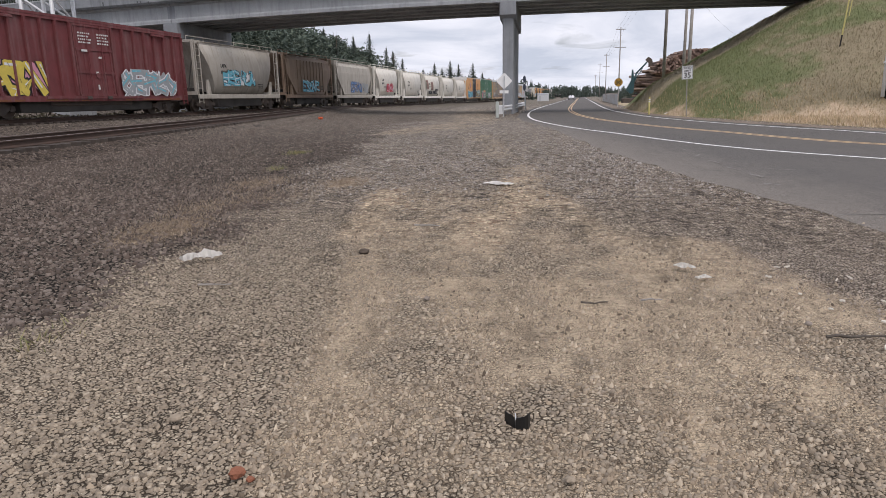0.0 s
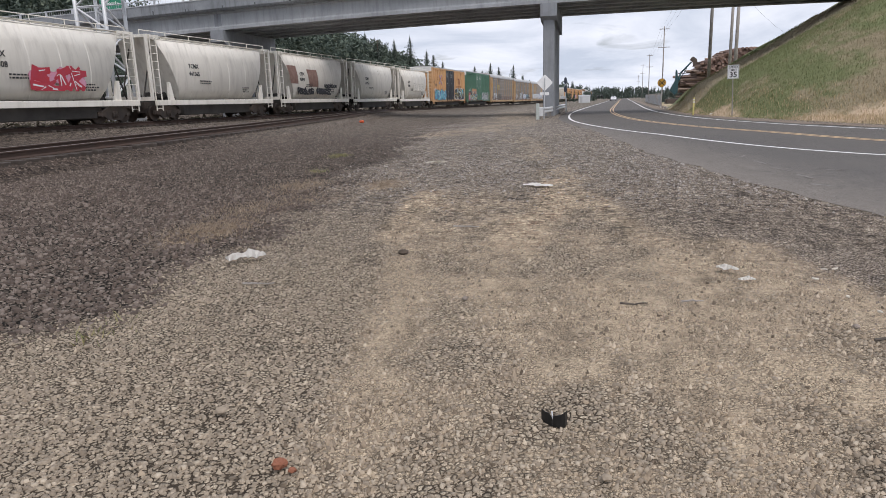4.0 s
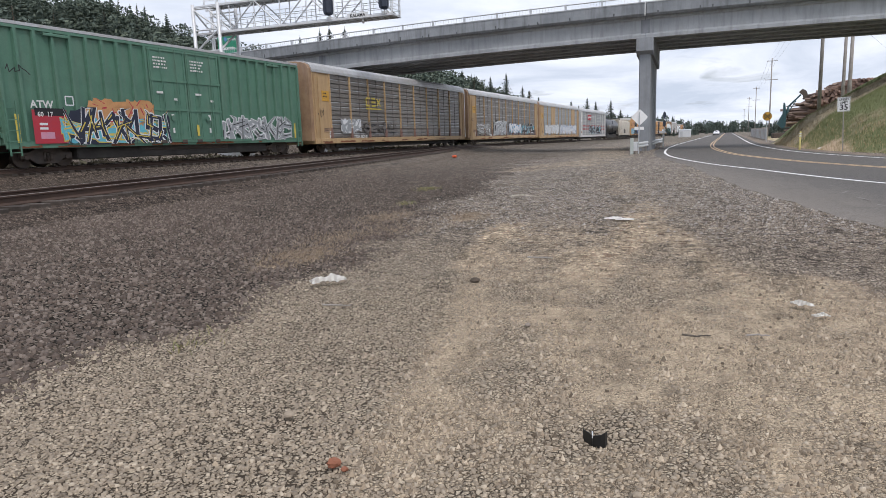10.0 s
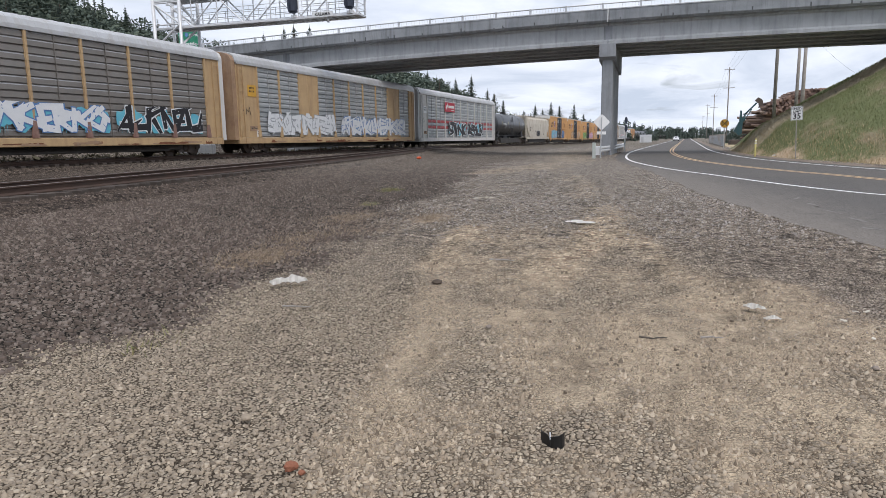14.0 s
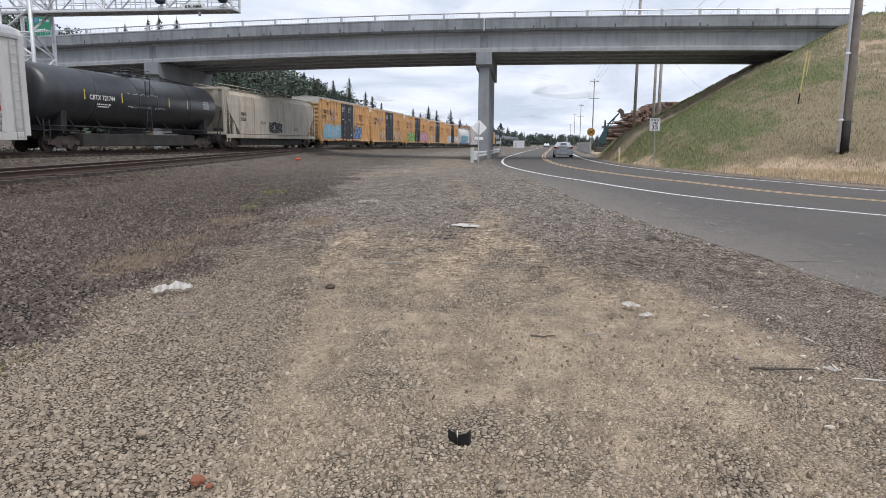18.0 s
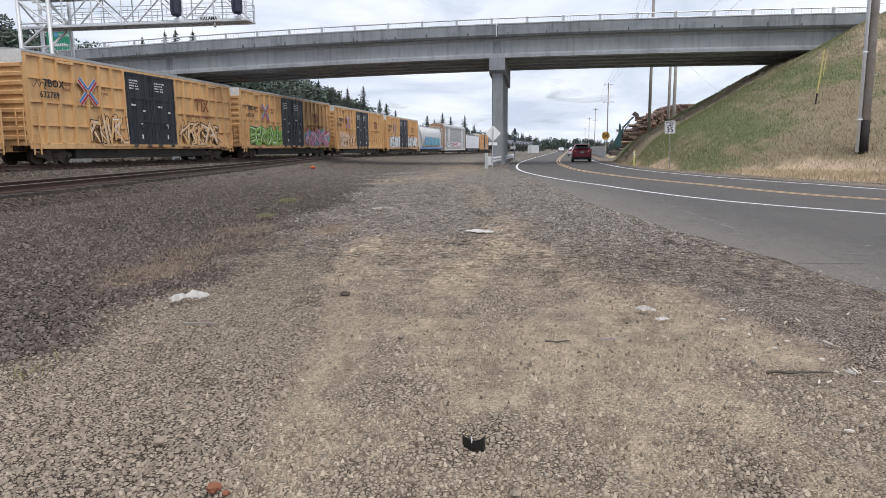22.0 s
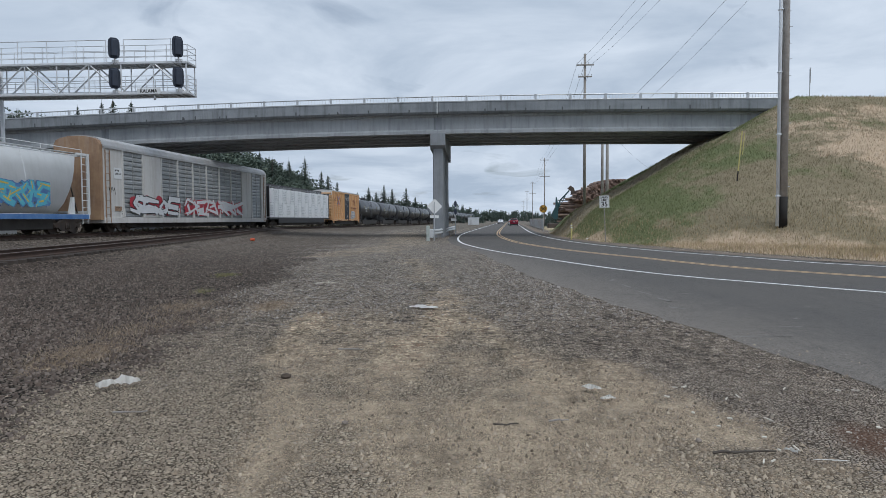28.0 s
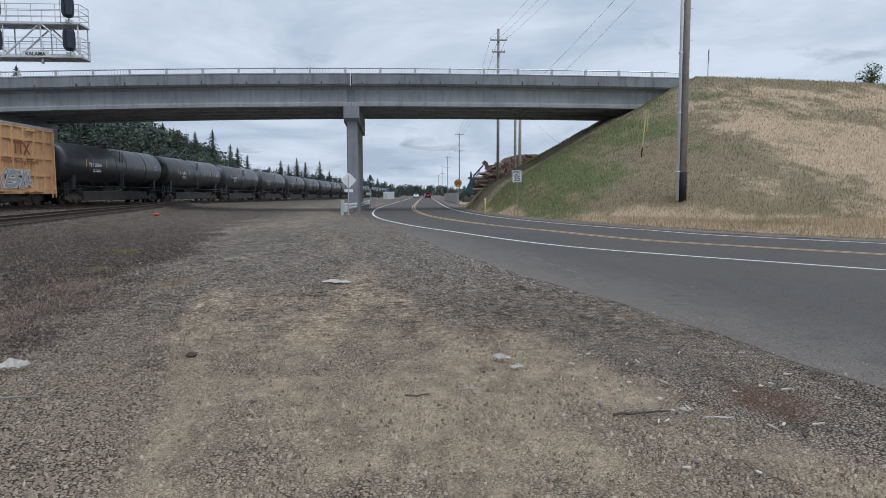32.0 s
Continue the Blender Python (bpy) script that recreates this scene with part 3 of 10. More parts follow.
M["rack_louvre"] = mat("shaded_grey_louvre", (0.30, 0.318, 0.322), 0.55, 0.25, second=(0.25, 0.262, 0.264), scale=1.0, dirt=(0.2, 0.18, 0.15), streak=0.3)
M["g_grey"] = mat("spray_grey", (0.33, 0.35, 0.36), 0.6, second=(0.25, 0.27, 0.28))
M["sign_white"] = mat("white_sign_sheet", (0.74, 0.75, 0.75), 0.45, amount=0.1)
M["sign_back"] = mat("bare_sign_aluminium", (0.86, 0.86, 0.85), 0.5, 0.0, amount=0.12)
M["sign_green"] = mat("green_sign_sheet", (0.02, 0.20, 0.115), 0.45, amount=0.15)
M["sign_yellow"] = mat("yellow_sign_sheet", (0.60, 0.33, 0.05), 0.5, amount=0.15)
M["post_yellow"] = mat("yellow_post", (0.60, 0.52, 0.20), 0.55)
M["wood_pole"] = mat("weathered_pole_wood", (0.36, 0.335, 0.31), 0.9, second=(0.23, 0.205, 0.18), scale=2.5, dirt=(0.10, 0.085, 0.075), streak=0.4, bump=0.3)
M["conduit"] = mat("grey_plastic_conduit", (0.70, 0.73, 0.76), 0.5, amount=0.15)
M["tar"] = mat("tarred_wood", (0.025, 0.022, 0.02), 0.8)
M["log"] = random_mat("cut_log", [(0.23, 0.158, 0.13), (0.35, 0.26, 0.215), (0.15, 0.105, 0.09), (0.29, 0.20, 0.165)], 0.9, True)
# needle colours lightened and blued to stand in for haze
M["needles"] = random_mat("conifer_needles", [(0.07, 0.094, 0.083), (0.09, 0.116, 0.097), (0.11, 0.132, 0.102), (0.076, 0.102, 0.089)], 0.85, scale=4)
M["leaves"] = random_mat("broad_leaves", [(0.035, 0.075, 0.022), (0.055, 0.11, 0.035), (0.085, 0.13, 0.045)], 0.8, scale=4)
M["brush"] = random_mat("dry_dark_brush", [(0.042, 0.038, 0.027), (0.065, 0.06, 0.04), (0.052, 0.042, 0.033), (0.085, 0.078, 0.05)], 0.9, scale=4)
M["delineator"] = mat("weathered_grey_green_post", (0.47, 0.51, 0.48), 0.7, second=(0.38, 0.41, 0.385), scale=5)
M["bark"] = mat("tree_bark", (0.10, 0.075, 0.055), 0.95, scale=3, bump=0.4)
M["grass"] = random_mat("grass_blades", [(0.17, 0.185, 0.075), (0.25, 0.24, 0.11), (0.20, 0.21, 0.09), (0.31, 0.26, 0.135)], 0.9, scale=3)
M["dry_grass"] = random_mat("dry_grass_blades", [(0.44, 0.34, 0.20), (0.55, 0.44, 0.27), (0.38, 0.30, 0.16), (0.50, 0.40, 0.26)], 0.9, scale=3)
M["dead_grass"] = random_mat("flattened_dead_grass", [(0.30, 0.23, 0.165), (0.40, 0.315, 0.23), (0.25, 0.19, 0.135), (0.36, 0.29, 0.215)], 0.9, scale=3)
M["paper"] = mat("crumpled_white_paper", (0.90, 0.88, 0.84), 0.7, amount=0.2)
M["plastic_black"] = mat("broken_black_plastic", (0.015, 0.015, 0.016), 0.4)
M["orange"] = mat("orange_marker_paint", (0.75, 0.13, 0.05), 0.6)
M["rust_rock"] = mat("rust_red_rock", (0.27, 0.105, 0.06), 0.9, scale=14, bump=0.4)
M["car_red"] = mat("metallic_red_paint", (0.19, 0.009, 0.026), 0.2, 0.25, amount=0.05, spec=0.6)
M["car_silver"] = mat("pearl_white_paint", (0.66, 0.66, 0.67), 0.25, 0.25, amount=0.05, spec=0.6)
M["car_glass"] = mat("tinted_window_glass", (0.02, 0.023, 0.026), 0.04, 0.0, amount=0.05, spec=1.0)
M["tyre"] = mat("black_tyre_rubber", (0.018, 0.018, 0.018), 0.85)
M["alloy"] = mat("alloy_rim", (0.70, 0.71, 0.72), 0.4, 0.15)
M["tail_red"] = mat("red_tail_lamp", (0.48, 0.010, 0.022), 0.15, spec=0.7)
M["trim_black"] = mat("black_trim", (0.02, 0.02, 0.022), 0.6)
M["signal_black"] = mat("matt_black_signal", (0.035, 0.045, 0.068), 0.6)
M["dry_dirt"] = mat("dusty_brown_earth", (0.24, 0.19, 0.145), 0.95, second=(0.13, 0.10, 0.078), scale=1.4, bump=0.4)
M["dirt"] = mat("bare_earth", (0.075, 0.058, 0.045), 0.95, second=(0.13, 0.10, 0.075), amount=0.45, scale=2, bump=0.5)
M["print_grey"] = mat("faded_grey_print", (0.46, 0.48, 0.50), 0.6, second=(0.6, 0.61, 0.62))
M["lumber_green"] = mat("green_print", (0.03, 0.16, 0.09), 0.6)


# ---------------------------------------------------------------- mesh helpers
def part(name, bm, material, parent=None, label=""):
    me = bpy.data.meshes.new(name)
    bm.to_mesh(me)
    bm.free()
    mats = material if isinstance(material, (list, tuple)) else [material]
    for m in mats:
        me.materials.append(M[m])
    ob = new(name, me)
    if parent is not None:
        ob.parent = parent
    if label:
        ob["label"] = label
    return ob


def again(ob, m, parent=None):
    """Another piece on the same mesh."""
    o = new(ob.name.split(".")[0], ob.data)
    o.parent = parent if parent is not None else ob.parent
    o.matrix_basis = m
    for c in ob.children:
        again(c, c.matrix_basis.copy(), o)
    return o


def thing(name, label, category, group="", kind=""):
    return tagged(new(name), label, category, group, kind)


def box(bm, x0, x1, y0, y1, z0, z1, bevel=0.0, mi=0):
    r = bmesh.ops.create_cube(bm, size=1.0)
    vs = r["verts"]
    for v in vs:
        v.co = Vector(((x0 + x1) / 2 + v.co.x * (x1 - x0), (y0 + y1) / 2 + v.co.y * (y1 - y0), (z0 + z1) / 2 + v.co.z * (z1 - z0)))
    faces = {f for v in vs for f in v.link_faces}
    for f in faces:
        f.material_index = mi
    if bevel:
        es = list({e for f in faces for e in f.edges})
        res = bmesh.ops.bevel(bm, geom=es, offset=bevel, segments=1, affect="EDGES", profile=0.5)
        for f in res["faces"]:
            f.material_index = mi
    return vs


def rod(bm, a, b, r, seg=8, r2=None, mi=0, caps=True):
    """A round bar from a to b."""
    a, b = Vector(a), Vector(b)
    d = b - a
    q = d.to_track_quat("Z", "Y").to_matrix()
    r2 = r if r2 is None else r2
    lo = [bm.verts.new(a + q @ Vector((r * math.cos(6.28319 * i / seg), r * math.sin(6.28319 * i / seg), 0))) for i in range(seg)]
    hi = [bm.verts.new(b + q @ Vector((r2 * math.cos(6.28319 * i / seg), r2 * math.sin(6.28319 * i / seg), 0))) for i in range(seg)]
    for i in range(seg):
        f = bm.faces.new((lo[i], lo[(i + 1) % seg], hi[(i + 1) % seg], hi[i]))
        f.smooth, f.material_index = seg > 6, mi
    if caps:
        for ring in (lo[::-1], hi):
            bm.faces.new(ring).material_index = mi


def prism(bm, outline, axis, lo, hi, mi=0):
    """A closed outline of (u, v) pushed along an axis: 'x' takes (y, z), 'y' takes (x, z), 'z' takes (x, y)."""
    def at(u, v, w):
        return {"x": (w, u, v), "y": (u, w, v), "z": (u, v, w)}[axis]
    a = [bm.verts.new(at(u, v, lo)) for u, v in outline]
    b = [bm.verts.new(at(u, v, hi)) for u, v in outline]
    n = len(outline)
    fs = [bm.faces.new((a[i], a[(i + 1) % n], b[(i + 1) % n], b[i])) for i in range(n)]
    fs += [bm.faces.new(a[::-1]), bm.faces.new(b)]
    for f in fs:
        f.material_index = mi
    return fs


def loft(bm, rings, mi=0, caps=True, smooth=False):
    vs = [[bm.verts.new(p) for p in ring] for ring in rings]
    n = len(rings[0])
    for a, b in zip(vs, vs[1:]):
        for i in range(n):
            f = bm.faces.new((a[i], a[(i + 1) % n], b[(i + 1) % n], b[i]))
            f.material_index, f.smooth = mi, smooth
    if caps:
        bm.faces.new(vs[0][::-1]).material_index = mi
        bm.faces.new(vs[-1]).material_index = mi


def fix(bm):
    bmesh.ops.recalc_face_normals(bm, faces=bm.faces)
    return bm


def raw_mesh(name, verts, faces, material, smooth=False):
    """A mesh from arrays of equal-sided faces."""
    verts, faces = np.asarray(verts, np.float32), np.asarray(faces, np.int32)
    me = bpy.data.meshes.new(name)
    k = faces.shape[1]
    me.vertices.add(len(verts))
    me.vertices.foreach_set("co", verts.ravel())
    me.loops.add(faces.size)
    me.loops.foreach_set("vertex_index", faces.ravel())
    me.polygons.add(len(faces))
    me.polygons.foreach_set("loop_start", np.arange(0, faces.size, k, dtype=np.int32))
    if smooth:
        me.polygons.foreach_set("use_smooth", np.ones(len(faces), bool))
    me.update(calc_edges=True)
    me.validate()
    me.materials.append(M[material])
    return me


def words(name, text, size, material, parent, m, label="", align="CENTER"):
    """Flat lettering; it reads towards local -Y after the pose m."""
    cu = bpy.data.curves.new(name, "FONT")
    cu.body, cu.size, cu.align_x, cu.align_y, cu.extrude = text, size, align, "CENTER", 0.002
    cu.resolution_u = 2
    cu.offset = size * 0.022
    tmp = bpy.data.objects.new(name, cu)
    me = bpy.data.meshes.new_from_object(tmp)
    bpy.data.objects.remove(tmp)
    bpy.data.curves.remove(cu)
    me.name = name
    me.materials.clear()
    me.materials.append(M[material])
    ob = new(name, me)
    ob.parent = parent
    ob.matrix_basis = m
    if label:
        ob["label"] = label
    return ob


# ---------------------------------------------------------------- the lie of the land
def sstep(a, b, v):
    t = np.clip((v - a) / (b - a), 0, 1)
    return t * t * (3 - 2 * t)


def lot(y):
    return 0.016 * np.clip(y, 0, 25)


def side_x(y):
    """Near side of the train's loading gauge."""
    y = np.asarray(y, float)
    yy = np.clip(y, -1e9, 200)
    u = np.clip(yy - 20, 0, None) / 100
    return -25.06 + 0.0557 * yy - 1.33 * u**2 + 0.495 * u**3 + 0.056 * np.clip(y - 200, 0, None)


def main_x(y):
    return side_x(y) - 1.6


def main_z(y):
    return np.interp(y, [-200, 60, 120, 180, 400], [1.16, 1.16, 0.92, 0.68, 0.60])


def siding_x(y):
    """A spur that leaves the main line beyond the bridge and runs out beside the lot."""
    y = np.asarray(y, float)
    return np.where(y < 58, -11.65 - 0.153 * y, np.minimum(-11.65 - 0.153 * np.minimum(y, 58) - 0.10 * (y - 58), 0) + 0 * y)


def siding_z(y):
    return np.interp(y, [-200, 10, 30, 50, 72, 400], [0.90, 0.92, 0.94, 1.02, 1.2, 1.2])


HILL_X, HILL_Y, HILL_TOP = 23.4, 50.5, 10.75


def hill_z(x, y):
    """The approach embankment: a flat top, sloping to the road and round its end under the bridge."""
    dx, dy = np.clip(HILL_X - x, 0, None) / 18.2, np.clip(HILL_Y - y, 0, None) / 20.5
    dy = dy + np.clip(y - 66, 0, None) / 20.5
    d = np.hypot(dx, dy)
    top = HILL_TOP - 0.02 * np.clip(x - 24, 0, None) - 0.0006 * np.clip(x - 24, 0, 60) ** 2
    bumps = 0.12 * np.sin(x * 0.7 + 1.3 * np.sin(y * 0.31)) * np.sin(y * 0.53)
    return top - (HILL_TOP - 0.25) * d + bumps * np.clip(d * 4, 0, 1)


def land_z(x, y):
    x, y = np.asarray(x, float), np.asarray(y, float)
    base = lot(y)
    off, offm = x - siding_x(y), x - main_x(y)
    zs, zm = siding_z(y) - 0.275, main_z(y) - 0.275
    fade = np.clip((76 - y) / 6, 0, 1)
    spur = base + (zs - 0.24 - base) * sstep(8.5, 2.0, off) * fade
    line = base + (zm - 0.24 - base) * sstep(7.0, 2.1, offm)
    z = np.maximum(spur, line)
    z = np.maximum(z, (zs - 0.24 + 0.24 * sstep(2.0, 1.4, np.abs(off))) * ((np.abs(off) < 2.0) & (y < 72)))
    z = np.maximum(z, (zm - 0.24 + 0.24 * sstep(2.0, 1.4, np.abs(offm))) * (np.abs(offm) < 2.0))
    z = z + 1.25 * sstep(-8.0, -11.0, offm) * np.clip((200 - y) / 60, 0, 1)
    return z


def height(x, y):
    return float(land_z(x, y))


def grid_mesh(name, xs, ys, zf, material, smooth=True):
    X, Y = np.meshgrid(xs, ys)
    V = np.stack([X, Y, zf(X, Y)], -1).reshape(-1, 3)
    n, m = len(xs), len(ys)
    i = (np.arange(m - 1)[:, None] * n + np.arange(n - 1)[None]).ravel()
    F = np.stack([i, i + 1, i + n + 1, i + n], -1)
    return raw_mesh(name, V, F, material, smooth)


def spread(lo, hi, near, step, grow=1.35):
    out, v, s = [near], near, step
    while v < hi:
        s *= 1 if v < near + 60 else grow
        v += s
        out.append(min(v, hi))
    v, s = near, step
    while v > lo:
        s *= 1 if v > near - 60 else grow
        v -= s
        out.append(max(v, lo))
    return np.array(sorted(set(out)))


# the uneven left edge of the asphalt apron, in plan
EDGE_PTS = [(326, -275), (156, -127), (71, -50), (36, -26), (13, -13), (5.6, -2), (4.5, 5.35), (4.05, 8.0), (3.1, 11.5), (1.75, 17.2), (0.95, 22), (-0.1, 30), (-1.35, 38), (-2.1, 46), (-2.35, 54), (-2.2, 66), (-1.1, 95), (2.3, 174), (9.7, 350), (25.7, 700)]
EDGE_Y, EDGE_X = [p_[1] for p_ in EDGE_PTS], [p_[0] for p_ in EDGE_PTS]


def ground_relief(X, Y):
    rough = 0.012 * np.sin(X * 2.1 + np.sin(Y * 0.9)) * np.sin(Y * 1.4 + 0.6 * X) + 0.02 * np.sin(X * 0.6) * np.sin(Y * 0.37 + 1)
    calm = np.clip((np.interp(Y, EDGE_Y, EDGE_X) - X) / 2.0, 0, 1)
    return land_z(X, Y) + rough * (np.abs(X) < 14) * calm


def vnoise(x, y, size, seed):
    """Smooth random values on a square lattice."""
    X, Y = np.asarray(x, float) / size, np.asarray(y, float) / size
    i, j = np.floor(X), np.floor(Y)
    u, v = X - i, Y - j
    u, v = u * u * (3 - 2 * u), v * v * (3 - 2 * v)

    def at(a, b):
        q = np.sin(a * 127.1 + b * 311.7 + seed * 74.7) * 43758.5453
        return q - np.floor(q)
    return (at(i, j) * (1 - u) + at(i + 1, j) * u) * (1 - v) + (at(i, j + 1) * (1 - u) + at(i + 1, j + 1) * u) * v


def fbm(x, y, size, seed):
    return 0.55 * vnoise(x, y, size, seed) + 0.3 * vnoise(x, y, size * 0.47, seed + 9) + 0.15 * vnoise(x, y, size * 0.21, seed + 17)


def near_line(x, y, pts):
    """Distance in plan to a line of points."""
    best = np.full(np.shape(x), 1e9)
    for (ax, ay), (bx_, by_) in zip(pts, pts[1:]):
        dx, dy = bx_ - ax, by_ - ay
        t = np.clip(((x - ax) * dx + (y - ay) * dy) / (dx * dx + dy * dy), 0, 1)
        best = np.minimum(best, np.hypot(x - ax - t * dx, y - ay - t * dy))
    return best


# wheel paths in the lot: line, half width, how sandy
WHEEL_PATHS = [
    ([(-2.7, 11.4), (-2.35, 8.2), (-1.45, 5.4), (-1.3, 4.6), (-1.15, 3.7), (-1.0, 2.7), (-0.7, -6)], 0.30, 0.8),
    ([(-0.5, 13.0), (-0.35, 10.2), (-0.8, 8.4), (-0.72, 6.0), (-0.3, 4.8), (0.0, 3.9), (0.1, 2.8), (0.2, -6)], 0.42, 0.95),
    ([(-0.3, 12.2), (0.5, 8.9), (0.95, 7.1), (1.1, 5.5), (1.35, 4.8), (1.5, 4.0), (1.75, 3.4), (2.4, -6)], 0.30, 0.9),
    ([(0.15, 6.3), (0.5, 4.9), (0.66, 4.2), (0.95, 3.4), (0.85, 2.6), (0.9, -6)], 0.36, 0.85),
    ([(1.5, 7.6), (1.9, 5.9), (2.4, 4.6), (2.9, 3.6), (3.6, -6)], 0.5, 0.75),
    ([(-0.5, 13.0), (-1.6, 20.0), (-3.6, 29.0)], 0.6, 0.42),
    ([(-6.0, 27.5), (-4.4, 36.0), (-4.6, 44.0), (-8.5, 75.0)], 1.5, 0.85),
]


def sand_amount(x, y):
    f = np.zeros(np.shape(x))
    for pts, w, k in WHEEL_PATHS:
        f = np.maximum(f, k * (1 - sstep(0.25 * w, 1.7 * w, near_line(x, y, pts))))
    lo, hi = np.interp(y, [3, 5.4, 8.2, 11.4, 14], [-1.3, -1.7, -2.5, -2.7, -1.6]), np.interp(y, [3, 5, 7, 9, 12, 14], [3.0, 2.3, 1.6, 0.9, 0.0, -0.6])
    trod = sstep(-0.35, 0.3, x - lo) * sstep(-0.3, 0.3, hi - x) * (1 - sstep(9, 14, y))
    f = np.maximum(f, 0.5 * trod)
    return np.clip(0.86 * f + f * (1.7 * (fbm(x, y * 0.7, 0.8, 3) - 0.5) + 0.9 * (fbm(x, y, 0.28, 5) - 0.5)) * 1.1, 0, 1)


BALLAST_Y, BALLAST_X = [-9, 3.5, 4.4, 4.9, 6.0, 7.7, 9.3, 13.3, 25.6, 73, 200], [-3.9, -3.95, -3.9, -3.85, -3.95, -3.95, -4.0, -4.5, -6.6, -11.4, -16]


def ballast_amount(x, y):
    """1 in the dark ballast, 0 in the lot."""
    off = np.interp(y, BALLAST_Y, BALLAST_X) - x
    soft = 1 + np.clip(y - 6, 0, 30) * 0.09
    return sstep(-0.5 * soft, 0.6 * soft, off + 1.3 * soft * (fbm(x, y, 1.3, 11) - 0.5))


def grey_amount(x, y):
    """1 where the gravel is grey: along the road, and on from the middle of the lot."""
    side = x - np.interp(y, [-5, 3, 4.5, 5.1, 6.7, 8.65, 12.2], [4.0, 3.0, 2.5, 2.1, 1.6, 1.25, 0.5])
    wob_ = 1.2 * (fbm(x, y, 1.1, 21) - 0.5)
    return np.maximum(sstep(-0.3, 0.5, side + wob_), sstep(6.3, 10.5, y + 0.5 * np.clip(-x - 2.0, 0, 3) + 2.5 * wob_) * 0.85)


STRAW = [(-4.95, 8.1, 0.45, 1.3, 1.0), (-5.4, 12.2, 0.5, 1.6, 0.55), (-3.85, 12.5, 0.38, 1.1, 0.8), (-3.0, 2.9, 0.5, 0.7, 0.25)]


def straw_amount(x, y):
    f = np.zeros(np.shape(x))
    for cx, cy, rx, ry, k in STRAW:
        f = np.maximum(f, k * (1 - sstep(0.35, 1.3, np.hypot((x - cx) / rx, (y - cy) / ry))))
    return f


g_xs = np.unique(np.round(np.concatenate([spread(-3000, 3000, -6, 0.4), np.arange(-9, 5.01, 0.1)]), 3))
g_ys = np.unique(np.round(np.concatenate([spread(-3000, 3000, 20, 0.6), np.arange(1.8, 20.01, 0.13)]), 3))
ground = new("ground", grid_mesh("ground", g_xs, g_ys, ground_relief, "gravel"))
tagged(ground, "grey-brown crushed gravel and trodden sand beside the railway", "gravel ground", kind="structure")
GX, GY = (a_.ravel() for a_ in np.meshgrid(g_xs, g_ys))
for nm_, fn_ in (("sand", sand_amount), ("ballast", ballast_amount), ("grey", grey_amount), ("straw", straw_amount)):
    ground.data.attributes.new(nm_, "FLOAT", "POINT").data.foreach_set("value", fn_(GX, GY).astype(np.float32))


def strip(name, left, right, zf, material, lift, parent=None, n=6):
    """A sheet between two lines of (x, y) of equal length, laid on the land."""
    rows = []
    for (ax, ay), (bx, by) in zip(left, right):
        rows.append([(ax + (bx - ax) * k / n, ay + (by - ay) * k / n) for k in range(n + 1)])
    A = np.array(rows)
    Z = zf(A[..., 0], A[..., 1]) + lift
    V = np.concatenate([A, Z[..., None]], -1).reshape(-1, 3)
    r, c = A.shape[:2]
    i = (np.arange(r - 1)[:, None] * c + np.arange(c - 1)[None]).ravel()
    F = np.stack([i, i + 1, i + c + 1, i + c], -1)
    ob = new(name, raw_mesh(name, V, F, material, True))
    ob.parent = parent
    return ob


def smooth_line(pts, step=0.8):
    """Catmull-Rom through a few plan points."""
    P = [np.array(p, float) for p in pts]
    P = [2 * P[0] - P[1], *P, 2 * P[-1] - P[-2]]
    out = []
    for a, b, c, d in zip(P, P[1:], P[2:], P[3:]):
        n = max(int(np.linalg.norm(c - b) / step), 2)
        for k in range(n):
            t = k / n
            out.append(0.5 * (2 * b + (c - a) * t + (2 * a - 5 * b + 4 * c - d) * t * t + (3 * b - a - 3 * c + d) * t**3))
    out.append(P[-2])
    return np.array(out)


def offset_line(L, d):
    T = np.gradient(L, axis=0)
    T /= np.linalg.norm(T, axis=1)[:, None]
    return L + np.stack([T[:, 1], -T[:, 0]], -1) * d


# centre line of the road, from far behind the camera's right to the distance
CENTRE = smooth_line([(330, -270), (160, -122), (75, -44), (45, -16), (24, 4.0), (12.6, 15.9), (9.95, 18.6), (7.6, 21.6), (5.05, 28.2), (3.3, 36.0), (2.35, 43.5), (1.9, 54), (1.95, 68), (2.95, 95), (6.4, 174), (14, 350), (30, 700)])


def road_z(x, y):
    return lot(y) + 0 * x


RIGHT_EDGE = offset_line(CENTRE, 4.35)
edge = smooth_line(EDGE_PTS, 0.8)
pair = np.stack([np.interp(CENTRE[:, 1], edge[:, 1], edge[:, 0]), CENTRE[:, 1]], -1)
wob = np.array([[0.06 * math.sin(i * 1.9) + 0.05 * math.sin(i * 0.7 + 1), 0] for i in range(len(pair))])
road = strip("road", pair + wob, RIGHT_EDGE, road_z, "asphalt", 0.005, n=10)
tagged(road, "dark worn asphalt road bending past the gravel lot", "road", kind="structure")


def line_strip(name, off, width, material, label, lift=0.010):
    ob = strip(name, offset_line(CENTRE, off - width / 2), offset_line(CENTRE, off + width / 2), road_z, material, lift, n=1)
    return tagged(ob, label, "road marking", kind="structure")


line_strip("road_edge_line", -3.55, 0.15, "white_line", "white painted edge line of the road")
line_strip("road_edge_line", 3.55, 0.15, "white_line", "white painted edge line of the road")
line_strip("road_centre_line", -0.13, 0.11, "yellow_line", "double yellow painted centre line of the road")
line_strip("road_centre_line", 0.13, 0.11, "yellow_line", "double yellow painted centre line of the road")

